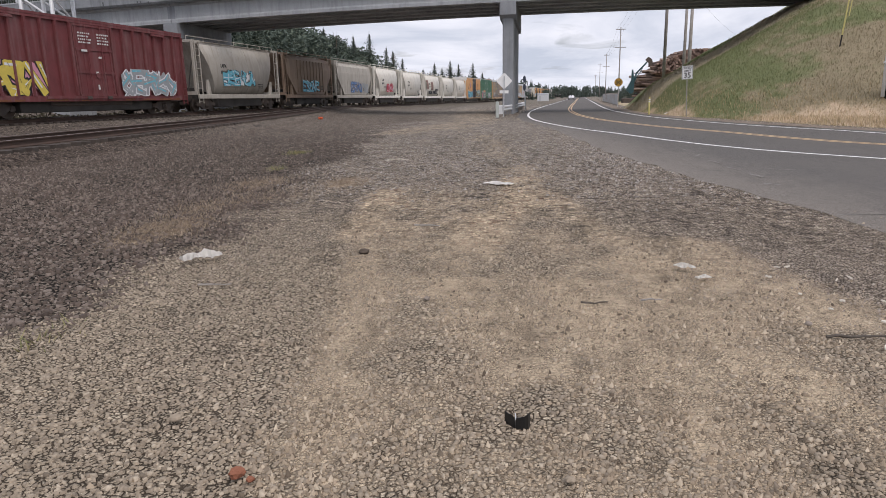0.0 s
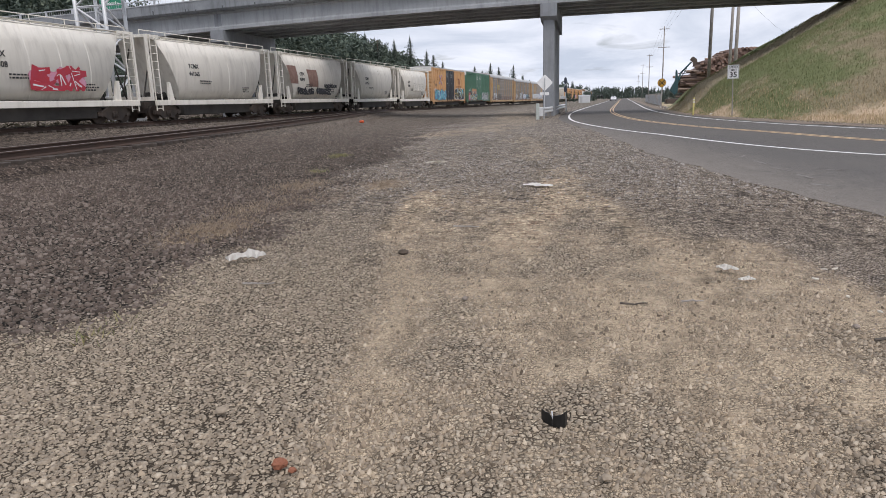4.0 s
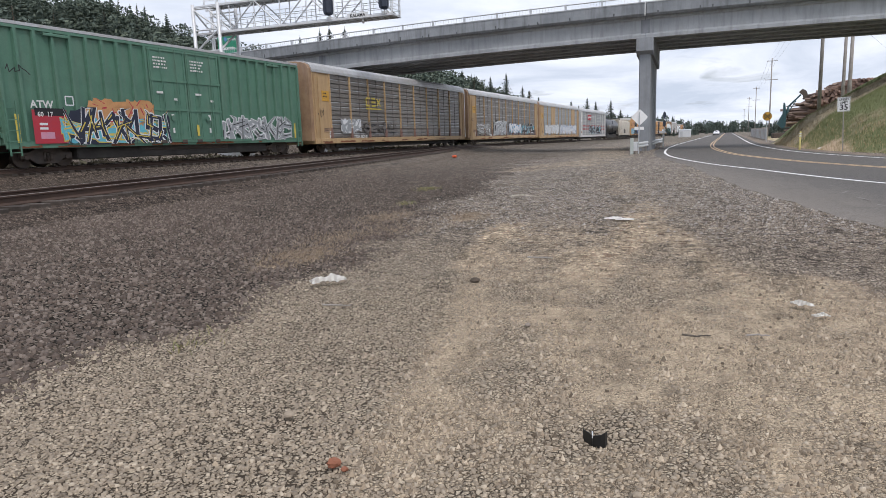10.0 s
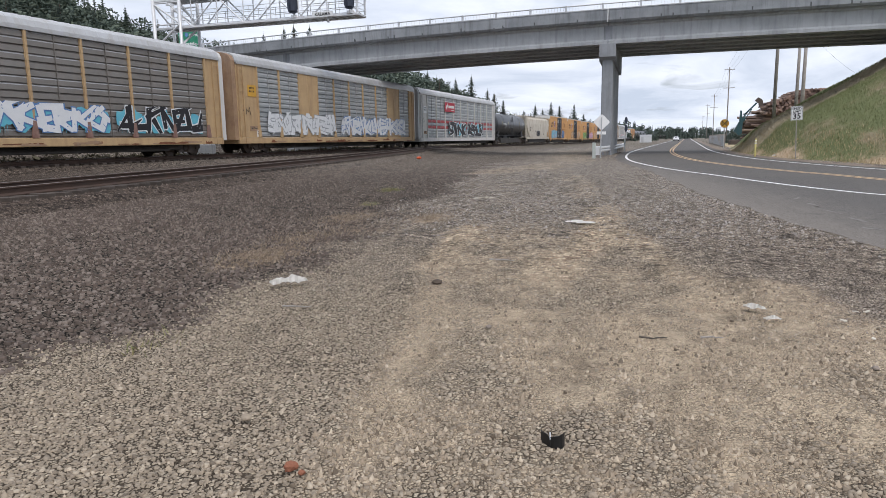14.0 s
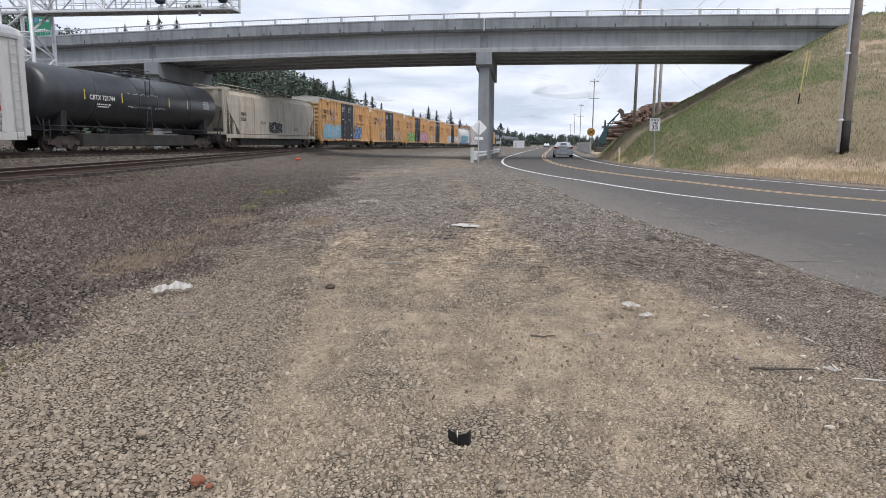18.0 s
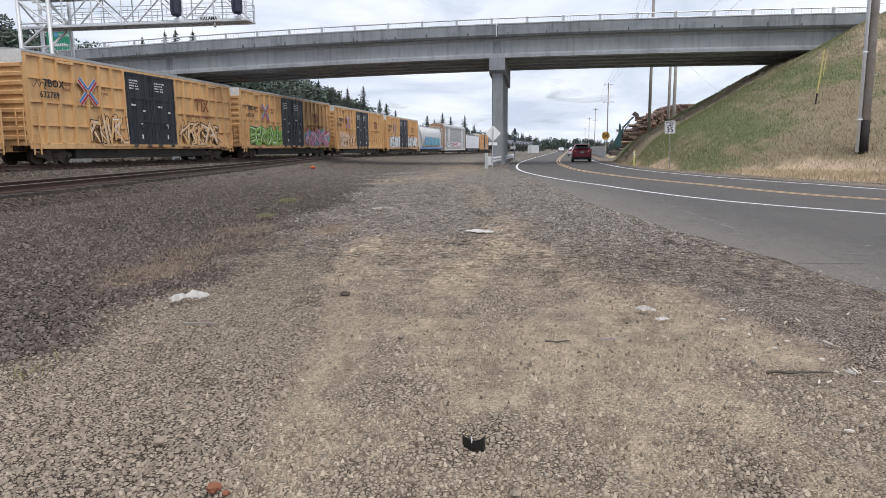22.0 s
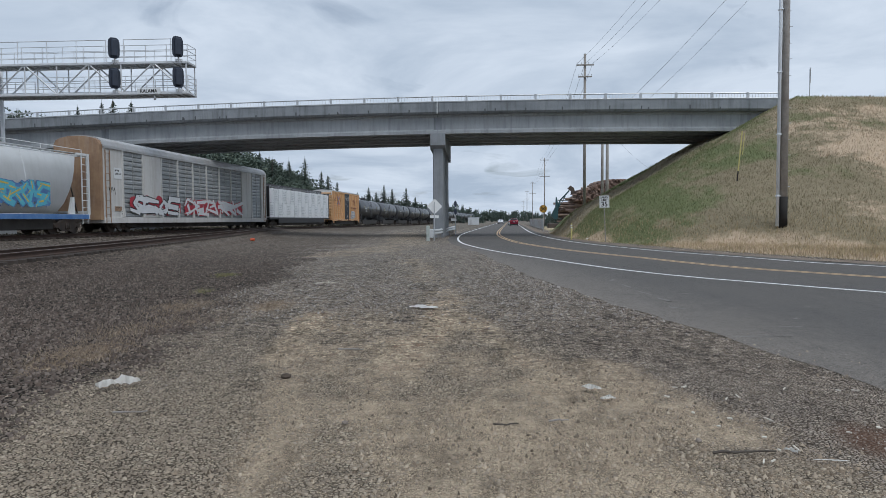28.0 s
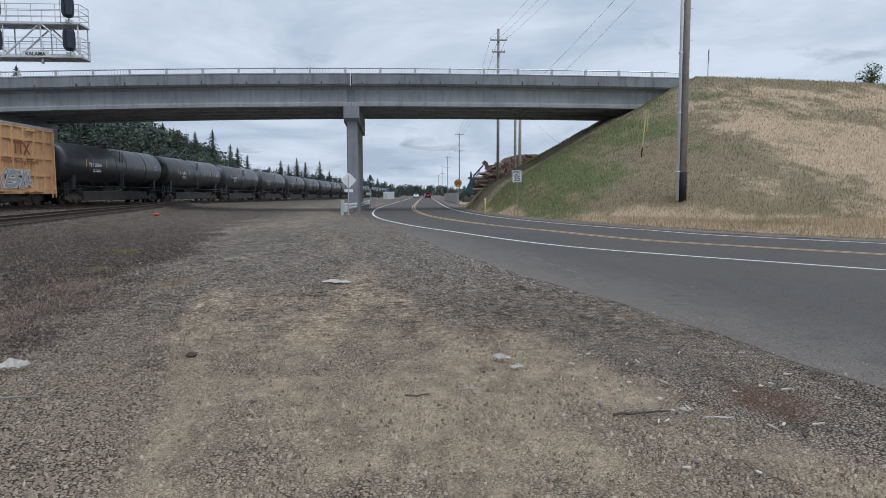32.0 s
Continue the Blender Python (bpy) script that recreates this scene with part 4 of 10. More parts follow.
M["scuff"] = mat("chalky_scuff", (0.24, 0.225, 0.205), 0.9, second=(0.12, 0.112, 0.104), amount=0.45, scale=14)
scuffs = tagged(new("road_scuffs"), "pale chalky scuffs and crumbs of grit on the asphalt apron", "road marking", kind="structure")
rs_ = random.Random(61)
for k_, (x_, y_, l_, w_, a_) in enumerate(((3.57, 17.2, 0.6, 0.07, 70), (3.62, 15.9, 0.9, 0.09, 95), (3.72, 14.6, 0.8, 0.06, 100), (3.85, 13.5, 0.7, 0.1, 96), (4.6, 14.4, 0.5, 0.06, 150), (3.8, 12.35, 0.35, 0.14, 130), (3.55, 18.7, 0.2, 0.06, 60), (3.53, 21.9, 0.25, 0.1, 30), (4.2, 9.6, 0.9, 0.05, 5), (4.9, 10.4, 0.5, 0.04, 8), (5.4, 11.2, 0.14, 0.08, 40), (6.2, 12.5, 0.12, 0.07, 10))):
    bm = bmesh.new()
    top_ = [(l_ * (q / 7 - 0.5), w_ * rs_.uniform(0.15, 0.6)) for q in range(8)]
    low_ = [(l_ * (q / 7 - 0.5), -w_ * rs_.uniform(0.15, 0.6)) for q in range(7, -1, -1)]
    bm.faces.new([bm.verts.new((u, v, 0)) for u, v in low_[::-1] + top_[::-1]])
    me_ = bpy.data.meshes.new("scuff")
    bm.to_mesh(me_)
    bm.free()
    me_.materials.append(M["scuff"])
    ob_ = new("scuff", me_)
    ob_.parent = scuffs
    ob_.matrix_basis = pose(x_, y_, float(lot(y_)) + 0.009, 0, 0, a_)

# ---------------------------------------------------------------- embankment
hx = np.concatenate([np.arange(4, 45, 0.5), np.arange(45, 140, 3.0), np.arange(140, 420, 20.0)])
hy = np.concatenate([np.arange(8, 74, 0.5), np.arange(74, 130, 3.0)])


def hill_sheet(X, Y):
    z = hill_z(X, Y)
    # the flat verge at the foot, along the road
    foot = lot(Y) + 0.02 + 0.16 * np.sin(X * 0.9) * 0.2
    return np.maximum(z, foot - 0.25)


# keep the bank off the road
RY = RIGHT_EDGE[np.argsort(RIGHT_EDGE[:, 1])]


def bank_height(X, Y):
    road_right = np.interp(Y, RY[:, 1], RY[:, 0])
    away = X - road_right
    z = hill_sheet(X, Y)
    z = np.where(away < 3.0, lot(Y) - 0.3 + (np.maximum(z, lot(Y) + 0.1) - lot(Y) + 0.3) * sstep(-0.2, 3.0, away), np.maximum(z, lot(Y) + 0.1))
    return z


def bank_at(x, y):
    return float(bank_height(np.array(float(x)), np.array(float(y))))


embankment = new("embankment", grid_mesh("embankment", hx, hy, bank_height, "bank"))
tagged(embankment, "tall grassy bridge embankment, green under the deck and straw-dry beyond", "embankment", kind="structure")


# ---------------------------------------------------------------- railway tracks
def rail_line(name, xf, zf, off, y0, y1, parent, head, said):
    ys = np.concatenate([np.arange(y0, 90, 2.0), np.arange(90, 260, 8.0), np.arange(260, 901, 30.0)])
    ys = ys[ys <= y1]
    prof = [(-0.075, -0.19), (0.075, -0.19), (0.075, -0.17), (0.012, -0.13), (0.012, -0.045), (0.036, -0.035), (0.036, -0.004), (-0.036, -0.004), (-0.036, -0.035), (-0.012, -0.045), (-0.012, -0.13), (-0.075, -0.17)]
    bm = bmesh.new()
    loft(bm, [[(float(xf(y)) + off + u, y, float(zf(y)) + v) for u, v in prof] for y in ys])
    ob = part(name, fix(bm), "rail", parent)
    bm = bmesh.new()
    loft(bm, [[(float(xf(y)) + off + u, y, float(zf(y)) + v) for u, v in ((-0.034, -0.004), (0.034, -0.004), (0.028, 0.003), (-0.028, 0.003))] for y in ys])
    part("rail_head", fix(bm), head, ob, said)
    return ob


def track(label, xf, zf, y_far, lean, head, said):
    t = thing("railway_track", label, "railway track", "tracks")
    for off in (-0.7525, 0.7525):
        rail_line("rail", xf, zf, off, -60, y_far, t, head, said)
    bm = bmesh.new()
    box(bm, -1.3, 1.3, -0.115, 0.115, -0.2, 0, 0.012)
    tie_me = None
    for k in range(230 if y_far > 100 else 140):
        y = -14 + 0.5 * k
        m = pose(float(xf(y)), y, float(zf(y)) - 0.185 + random.uniform(-0.012, 0.012), 0, 0, random.uniform(-1, 1) - lean)
        if tie_me is None:
            tie_me = part("tie", bm, "tie", t)
            tie_me.matrix_basis = m
        else:
            again(tie_me, m, t)
    return t


track("rusty main line rails on dark ties with polished heads", main_x, main_z, 900, 3.0, "rail_top", "worn shiny rail head")
track("spur track rails on dark wooden ties in raised ballast", siding_x, siding_z, 70, -8.7, "rail_dull", "dull brown rail head")


# ---------------------------------------------------------------- road bridge
BY0, BY1 = 54.0, 63.2
PIERS = (-31.2, -3.3)
B_LEFT, B_RIGHT = -120.0, 24.1


def deck_z(x):
    """Top of the concrete parapet, over a crest."""
    x = np.asarray(x, float)
    return 11.28 - 0.0005 * np.clip(4 - x, 0, 34) ** 2 - 0.034 * np.clip(-30 - x, 0, None) - 0.0004 * np.clip(x - 4, 0, None) ** 2


bridge = thing("road_bridge", "long grey concrete girder overpass crossing the railway and road", "bridge")
bx = np.concatenate([np.arange(B_LEFT, B_RIGHT, 1.5), [B_RIGHT]])


def deck_loft(name, prof, material, x0=B_LEFT, x1=B_RIGHT, label=""):
    bm = bmesh.new()
    xs = [x for x in bx if x0 < x < x1]
    loft(bm, [[(x, y, float(deck_z(x)) + z) for y, z in prof] for x in [x0, *xs, x1]])
    return part(name, fix(bm), material, bridge, label)


deck_loft("deck_slab", [(BY0 - 0.55, -0.75), (BY0 - 0.55, -0.42), (BY1 + 0.55, -0.42), (BY1 + 0.55, -0.75), (BY1 + 0.4, -0.9), (BY0 - 0.4, -0.9)], "concrete_dark", label="stained concrete deck slab edge")
for yy, s in ((BY0 - 0.55, 1), (BY1 + 0.55, -1)):
    deck_loft("parapet", [(yy - 0.004 * s, -0.44), (yy - 0.004 * s, -0.02), (yy + 0.02 * s, 0.0), (yy + 0.3 * s, 0.0), (yy + 0.3 * s, -0.418)], "concrete_dark", label="stained concrete kerb parapet")
SPANS = [(B_LEFT, -58.5), (-58.45, PIERS[0] - 0.03), (PIERS[0] + 0.03, PIERS[1] - 0.04), (PIERS[1] + 0.04, B_RIGHT - 0.4)]
for a, b in SPANS:
    for y in np.linspace(BY0 + 0.05, BY1 - 0.75, 5):
        deck_loft("girder", [(y - 0.05, -0.9), (y - 0.05, -1.02), (y + 0.1, -1.12), (y + 0.1, -2.05), (y - 0.02, -2.2), (y - 0.02, -2.43), (y + 0.72, -2.43), (y + 0.72, -2.2), (y + 0.6, -2.05), (y + 0.6, -1.12), (y + 0.75, -1.02), (y + 0.75, -0.9)], "concrete", a, b, "pale prestressed concrete girder")
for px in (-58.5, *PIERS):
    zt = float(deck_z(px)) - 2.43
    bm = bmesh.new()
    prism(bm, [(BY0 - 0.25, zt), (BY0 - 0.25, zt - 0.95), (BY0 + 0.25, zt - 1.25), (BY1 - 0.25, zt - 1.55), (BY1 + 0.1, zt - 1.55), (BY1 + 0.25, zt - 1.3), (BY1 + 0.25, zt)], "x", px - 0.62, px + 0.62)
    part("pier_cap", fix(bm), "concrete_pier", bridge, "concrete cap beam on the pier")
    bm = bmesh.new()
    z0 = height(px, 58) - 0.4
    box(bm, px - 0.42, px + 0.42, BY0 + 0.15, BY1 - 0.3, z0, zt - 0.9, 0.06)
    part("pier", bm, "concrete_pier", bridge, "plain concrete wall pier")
    # dark joint between the spans with the rail gap
    bm = bmesh.new()
    box(bm, px - 0.32, px + 0.32, BY0 + 0.12, BY1 - 0.1, zt + 0.002, zt + 1.5)
    part("diaphragm", bm, "concrete_dark", bridge, "shadowed diaphragm between girders")
for yy, s in ((BY0 - 0.55, 1), (BY1 + 0.55, -1)):
    deck_loft("parapet_cap", [(yy - 0.03 * s, -0.002), (yy - 0.03 * s, 0.06), (yy + 0.33 * s, 0.06), (yy + 0.33 * s, -0.002)], "concrete", label="paler worn coping of the parapet")
bm = bmesh.new()
box(bm, PIERS[1] - 0.035, PIERS[1] + 0.035, BY0 - 0.60, BY0 - 0.545, float(deck_z(PIERS[1])) - 0.9, float(deck_z(PIERS[1])) + 0.07)
part("expansion_joint", bm, "sign_white", bridge, "pale strip over the expansion joint")
bm = bmesh.new()
box(bm, PIERS[1] + 0.04, PIERS[1] + 0.1, BY0 - 0.565, BY0 - 0.545, float(deck_z(PIERS[1])) - 0.9, float(deck_z(PIERS[1])) - 0.1)
part("joint_gap", bm, "black", bridge, "dark open joint between the spans")
rnd_s = random.Random(12)
for x in np.arange(-52, 22, 3.1):
    z = float(deck_z(x))
    for k in range(rnd_s.choice((1, 1, 2, 3))):
        xs_, ln_ = x + 0.28 * k + rnd_s.uniform(-0.4, 0.4), rnd_s.uniform(0.12, 0.5)
        bm = bmesh.new()
        box(bm, xs_ - 0.05, xs_ + 0.05, BY0 - 0.562, BY0 - 0.54, z - 0.75, z - 0.75 + ln_ * 0.6)
        part("drain_stain", bm, "stain", bridge, "dark drain stain on the deck edge")
# steel rail on the parapet
for yy in (BY0 - 0.4, BY1 + 0.4):
    for zz in (0.1, 0.47):
        bm = bmesh.new()
        q = 0.05 if zz > 0.4 else 0.025
        loft(bm, [[(a, yy + q * math.cos(k * 1.0472), float(deck_z(a)) + zz + q * math.sin(k * 1.0472)) for k in range(6)] for a in bx])
        part("hand_rail", fix(bm), "galv", bridge, "galvanised steel pipe rail")
bm = bmesh.new()
box(bm, -0.085, 0.085, -0.06, 0.06, -0.02, 0.53, 0.012)
post0 = part("rail_post", bm, "galv", bridge, "galvanised rail post")
post0.matrix_basis = pose(B_RIGHT - 0.3, BY0 - 0.4, float(deck_z(B_RIGHT)))
for yy in (BY0 - 0.4, BY1 + 0.4):
    x = B_RIGHT - 0.3 - (2.75 if yy < 60 else 0)
    while x > -80:
        again(post0, pose(x, yy, float(deck_z(x))), bridge)["label"] = "galvanised rail post"
        x -= 2.75
# fine balusters under the rails
bal_v, bal_f = [], []
for yy in (BY0 - 0.4,):
    for x in np.arange(-60, B_RIGHT - 0.4, 0.23):
        z = float(deck_z(x))
        o = len(bal_v)
        for dz in (0.0, 0.45):
            bal_v += [(x - 0.008, yy - 0.008, z + dz), (x + 0.008, yy - 0.008, z + dz), (x + 0.008, yy + 0.008, z + dz), (x - 0.008, yy + 0.008, z + dz)]
        bal_f += [(o + i, o + (i + 1) % 4, o + 4 + (i + 1) % 4, o + 4 + i) for i in range(4)]
tagged(new("baluster_mesh", raw_mesh("baluster_mesh", bal_v, bal_f, "galv")), "thin galvanised balusters of the bridge rail", kind="stuff").parent = bridge
bm = bmesh.new()
box(bm, B_RIGHT - 0.5, B_RIGHT + 2.5, BY0 - 0.3, BY1 + 0.3, 7.2, float(deck_z(B_RIGHT)) - 0.92, 0.03)
part("abutment", bm, "concrete", bridge, "concrete abutment in the bank")


# ---------------------------------------------------------------- railway cars
# A car stands on z = 0 (rail top), its length along x, the side towards the road at -y.
def trucks(car, reach, scale=1.0):
    """Two four-wheeled trucks, and a dark block for the gear and shade between them."""
    bm = bmesh.new()
    box(bm, -reach + 1.3, reach - 1.3, -1.2, 1.2, 0.26, 0.97, 0.04)
    part("under_gear", bm, "hopper_shade", car, "dark block for underframe, brake gear and underside shade")
    tr0 = None
    for sx in (-1, 1):
        if tr0 is None:
            bm = bmesh.new()
            box(bm, -0.16, 0.16, -1.05, 1.05, 0.42, 0.72, 0.03)
            tr0 = part("truck", bm, "truck", car, "grimy cast steel truck")
            tr0.matrix_basis = pose(sx * reach, 0, 0)
            w0 = None
            for ax in (-0.89, 0.89):
                for ay in (-0.76, 0.76):
                    if w0 is None:
                        bm = bmesh.new()
                        s = -1 if ay < 0 else 1
                        rod(bm, (0, -0.07, 0), (0, 0.07, 0), 0.42, 20)
                        rod(bm, (0, -0.1, 0), (0, -0.07, 0), 0.16, 10)
                        rod(bm, (0, 0.07, 0), (0, 0.1, 0), 0.46, 20)
                        w0 = part("wheel", bm, "wheel", tr0, "worn steel wheel")
                        w0.matrix_basis = pose(ax, ay, 0.42)
                    else:
                        again(w0, pose(ax, ay, 0.42, 0, 0, 0 if ay < 0 else 180), tr0)
            for ay in (-1.0, 1.0):
                bm = bmesh.new()
                prism(bm, [(-1.12, 0.36), (-1.12, 0.58), (-0.75, 0.62), (-0.42, 0.80), (0.42, 0.80), (0.75, 0.62), (1.12, 0.58), (1.12, 0.36), (0.8, 0.40), (0.45, 0.16), (-0.45, 0.16), (-0.8, 0.40)], "y", ay - 0.07, ay + 0.07)
                for k in (-0.13, 0, 0.13):
                    rod(bm, (k, ay - 0.1, 0.26), (k, ay - 0.1, 0.6), 0.055, 8)
                for k in (-0.89, 0.89):
                    rod(bm, (k, ay - 0.12, 0.42), (k, ay + 0.1, 0.42), 0.1, 8)
                part("side_frame", fix(bm), "truck", tr0, "cast side frame with coil springs")
        else:
            again(tr0, pose(sx * reach, 0, 0), car)["label"] = "grimy cast steel truck"


def couplers(car, half):
    for s in (-1, 1):
        bm = bmesh.new()
        box(bm, s * half - 0.35, s * half + 0.35, -0.16, 0.16, 0.70, 1.0, 0.03)
        box(bm, s * half - 0.9 * s - 0.3, s * half - 0.9 * s + 0.3, -0.4, 0.4, 0.66, 1.05, 0.02)
        part("coupler", bm, "truck", car, "knuckle coupler and draft gear")


def ladder(car, x, y, z0, z1, material, wide=0.42, along="x", name="ladder"):
    bm = bmesh.new()
    for k in (-wide / 2, wide / 2):
        a = (x + k, y) if along == "x" else (x, y + k)
        box(bm, a[0] - 0.025, a[0] + 0.025, a[1] - 0.025, a[1] + 0.025, z0, z1)
    z = z0 + 0.12
    while z < z1:
        if along == "x":
            rod(bm, (x - wide / 2, y, z), (x + wide / 2, y, z), 0.016, 6)
        else:
            rod(bm, (x, y - wide / 2, z), (x, y + wide / 2, z), 0.016, 6)
        z += 0.42
    return part(name, bm, material, car, "steel rung ladder")


# skeletons of meaningless block shapes on a grid two wide and four high
BLOCKS = (
    ((0, 0, 0.1, 4), (0.1, 4, 2, 3.1), (2, 3.1, 0.2, 1.9), (0.4, 2, 2.1, 0)),
    ((0, 0, 1, 4), (1, 4, 2, 0), (0.5, 1.3, 1.6, 1.5)),
    ((2, 3.5, 0.4, 3.9), (0.4, 3.9, 0.1, 2.3), (0.1, 2.3, 1.9, 1.8), (1.9, 1.8, 1.7, 0.2), (1.7, 0.2, 0, 0.3)),
    ((0, 0, 0, 4), (0, 3.8, 2, 3.9), (0, 2, 1.6, 2.1), (0, 0.2, 2, 0.1)),
    ((0, 0, 0.1, 4), (0.1, 4, 1.8, 0), (1.8, 0, 2, 4)),
    ((0.1, 0, 0, 4), (2, 4, 0.2, 2), (0.2, 2, 2.1, 0)),
    ((1, 4, 0, 2.2), (0, 2.2, 0.9, 0), (0.9, 0, 2, 1.9), (2, 1.9, 1, 4)),
    ((0, 4, 0.2, 0.2), (0.2, 0.2, 2, 0.1), (1.9, 0, 1.9, 4)),
)


def graffiti(car, x0, x1, z0, z1, y, letters, fill, outline, back=None, glow=None, seed=1, wild=0.75):
    """Sprayed block shapes without meaning: fat tapering strokes in an outline, overlapping, with a cloud behind and drips below."""
    rnd = random.Random(seed)
    bm = bmesh.new()
    mats = [back or fill, outline, fill, glow or fill]
    layer = [0.0]

    def patch(pts, lift, mi):
        layer[0] += 0.00004
        vs = [bm.verts.new((min(max(u, x0 - 0.12), x1 + 0.12), y - lift - layer[0], min(max(v, z0 - 0.04), z1 + 0.1))) for u, v in pts]
        bm.faces.new(vs).material_index = mi

    def bar(a, b, w0, w1, lift, mi, grow=0.0):
        d = Vector((b[0] - a[0], b[1] - a[1]))
        if d.length < 1e-3:
            return
        n, e = Vector((-d.y, d.x)).normalized(), d.normalized()
        w0, w1, g = w0 + grow, w1 + grow, 0.35 * (w0 + w1) / 2 + grow
        patch([(a[0] - e.x * g + n.x * w0, a[1] - e.y * g + n.y * w0), (a[0] - e.x * g * 1.3 - n.x * w0 * 0.6, a[1] - e.y * g * 1.3 - n.y * w0 * 0.6), (a[0] - n.x * w0, a[1] - n.y * w0), (b[0] - n.x * w1, b[1] - n.y * w1), (b[0] + e.x * g - n.x * w1 * 0.7, b[1] + e.y * g - n.y * w1 * 0.7), (b[0] + e.x * g * 1.2 + n.x * w1 * 0.8, b[1] + e.y * g * 1.2 + n.y * w1 * 0.8)], lift, mi)

    h = z1 - z0
    if back:
        n = max(int((x1 - x0) / 0.3), 3)
        for k in range(n):
            cx = x0 + (x1 - x0) * (k + 0.5) / n
            cz, r = z0 + h * rnd.uniform(0.25, 0.75), h * rnd.uniform(0.22, 0.48)
            patch([(cx + 0.8 * r * math.cos(a * 0.5236) * rnd.uniform(0.7, 1.2), cz + r * math.sin(a * 0.5236) * rnd.uniform(0.7, 1.15)) for a in range(12)], 0.006, 0)
        for k in range(n):
            cx, zt_ = rnd.uniform(x0, x1), z0 + h * rnd.uniform(0.1, 0.4)
            patch([(cx - 0.012, zt_), (cx + 0.012, zt_), (cx + 0.006, z0 - 0.04), (cx - 0.006, z0 - 0.04)], 0.009, 0)
    count = max(int(letters * 1.15), 2)
    wcell = (x1 - x0) / count
    for k in range(count):
        sx, sz = wcell * rnd.uniform(0.46, 0.66), h * rnd.uniform(0.18, 0.235)
        ox, oz = x0 + wcell * (k + 0.5) - sx, z0 + h * rnd.uniform(0.04, 0.14)
        shear = rnd.uniform(-0.12, 0.16)
        w = min(wcell * 0.16, h * 0.13) * rnd.uniform(0.8, 1.15)
        segs = []
        for a, b, c, d in rnd.choice(BLOCKS):
            j = [rnd.uniform(-0.85, 0.85) * wild for _ in range(4)]
            p, q = (ox + (a + j[0]) * sx + shear * b * sz, oz + (b + j[1]) * sz), (ox + (c + j[2]) * sx + shear * d * sz, oz + (d + j[3]) * sz)
            segs.append((p, q, w * rnd.uniform(0.6, 1.2), w * rnd.uniform(0.7, 1.45)))
        for _ in range(rnd.choice((1, 2, 2, 3))):
            p = segs[rnd.randrange(len(segs))][1]
            q = (p[0] + rnd.uniform(-0.8, 0.8) * wcell, p[1] + rnd.uniform(-0.4, 0.4) * h)
            segs.append((p, q, w * 0.8, w * 0.15))
        for p, q, a, b in segs:
            bar(p, q, a, b, 0.014, 1, 0.35 * w + 0.012)
        for p, q, a, b in segs:
            bar(p, q, a, b, 0.018, 2)
        for p, q, a, b in segs:
            if glow and rnd.random() < 0.7:
                t0, t1 = rnd.uniform(0.0, 0.3), rnd.uniform(0.55, 1.0)
                p2, q2 = ((p[0] + (q[0] - p[0]) * t - 0.25 * w, p[1] + (q[1] - p[1]) * t + 0.25 * w) for t in (t0, t1))
                bar(p2, q2, a * 0.25, b * 0.22, 0.022, 3)
            if rnd.random() < 0.35:
                t = rnd.uniform(0.2, 0.8)
                c = (p[0] + (q[0] - p[0]) * t, p[1] + (q[1] - p[1]) * t)
                bar(c, (c[0] + w * rnd.uniform(-1, 1), c[1] + w * rnd.uniform(-1, 1)), 0.014, 0.012, 0.024, 1)
    return tagged(part("graffiti", bm, mats, car, "sprayed graffiti lettering in overlapping colours"), kind="stuff")


def scrawl(car, x, z, w, h, y, material, seed):
    """A thin hurried marker tag without meaning."""
    rnd = random.Random(seed)
    bm = bmesh.new()
    p = (x, z)
    for k in range(9):
        q = (x + w * (k + rnd.uniform(0.2, 1.6)) / 9, z + h * rnd.uniform(-0.5, 0.5))
        d = Vector((q[0] - p[0], q[1] - p[1]))
        n = Vector((-d.y, d.x)).normalized() * 0.018
        vs = [bm.verts.new((u, y - 0.01 - 0.0001 * k, v)) for u, v in ((p[0] + n.x, p[1] + n.y), (p[0] - n.x, p[1] - n.y), (q[0] - n.x, q[1] - n.y), (q[0] + n.x, q[1] + n.y))]
        bm.faces.new(vs)
        p = q
    return part("scrawled_tag", bm, material, car, "thin scrawled marker tag")


def stencil_bars(car, x, z, y, rows, wide, gap, material, rnd):
    """Small print that cannot be read, as bars."""
    bm = bmesh.new()
    for r in range(rows):
        u = x
        while u < x + wide * rnd.uniform(0.75, 1.0):
            w = rnd.uniform(0.05, 0.16)
            vs = [bm.verts.new((u + du, y - 0.008, z - r * gap + dz)) for du, dz in ((0, 0), (w, 0), (w, gap * 0.5), (0, gap * 0.5))]
            bm.faces.new(vs)
            u += w + 0.05
    return tagged(part("stencil_print", bm, material, car, "rows of small unreadable stencilled print"), kind="stuff")


FRONT = Matrix.Rotation(radians(90), 4, "X")


def side_words(car, text, x, z, y, size, material):
    return words("lettering", text, size, material, car, Matrix.Translation((x, y - 0.01, z)) @ FRONT, "stencilled lettering", "LEFT")


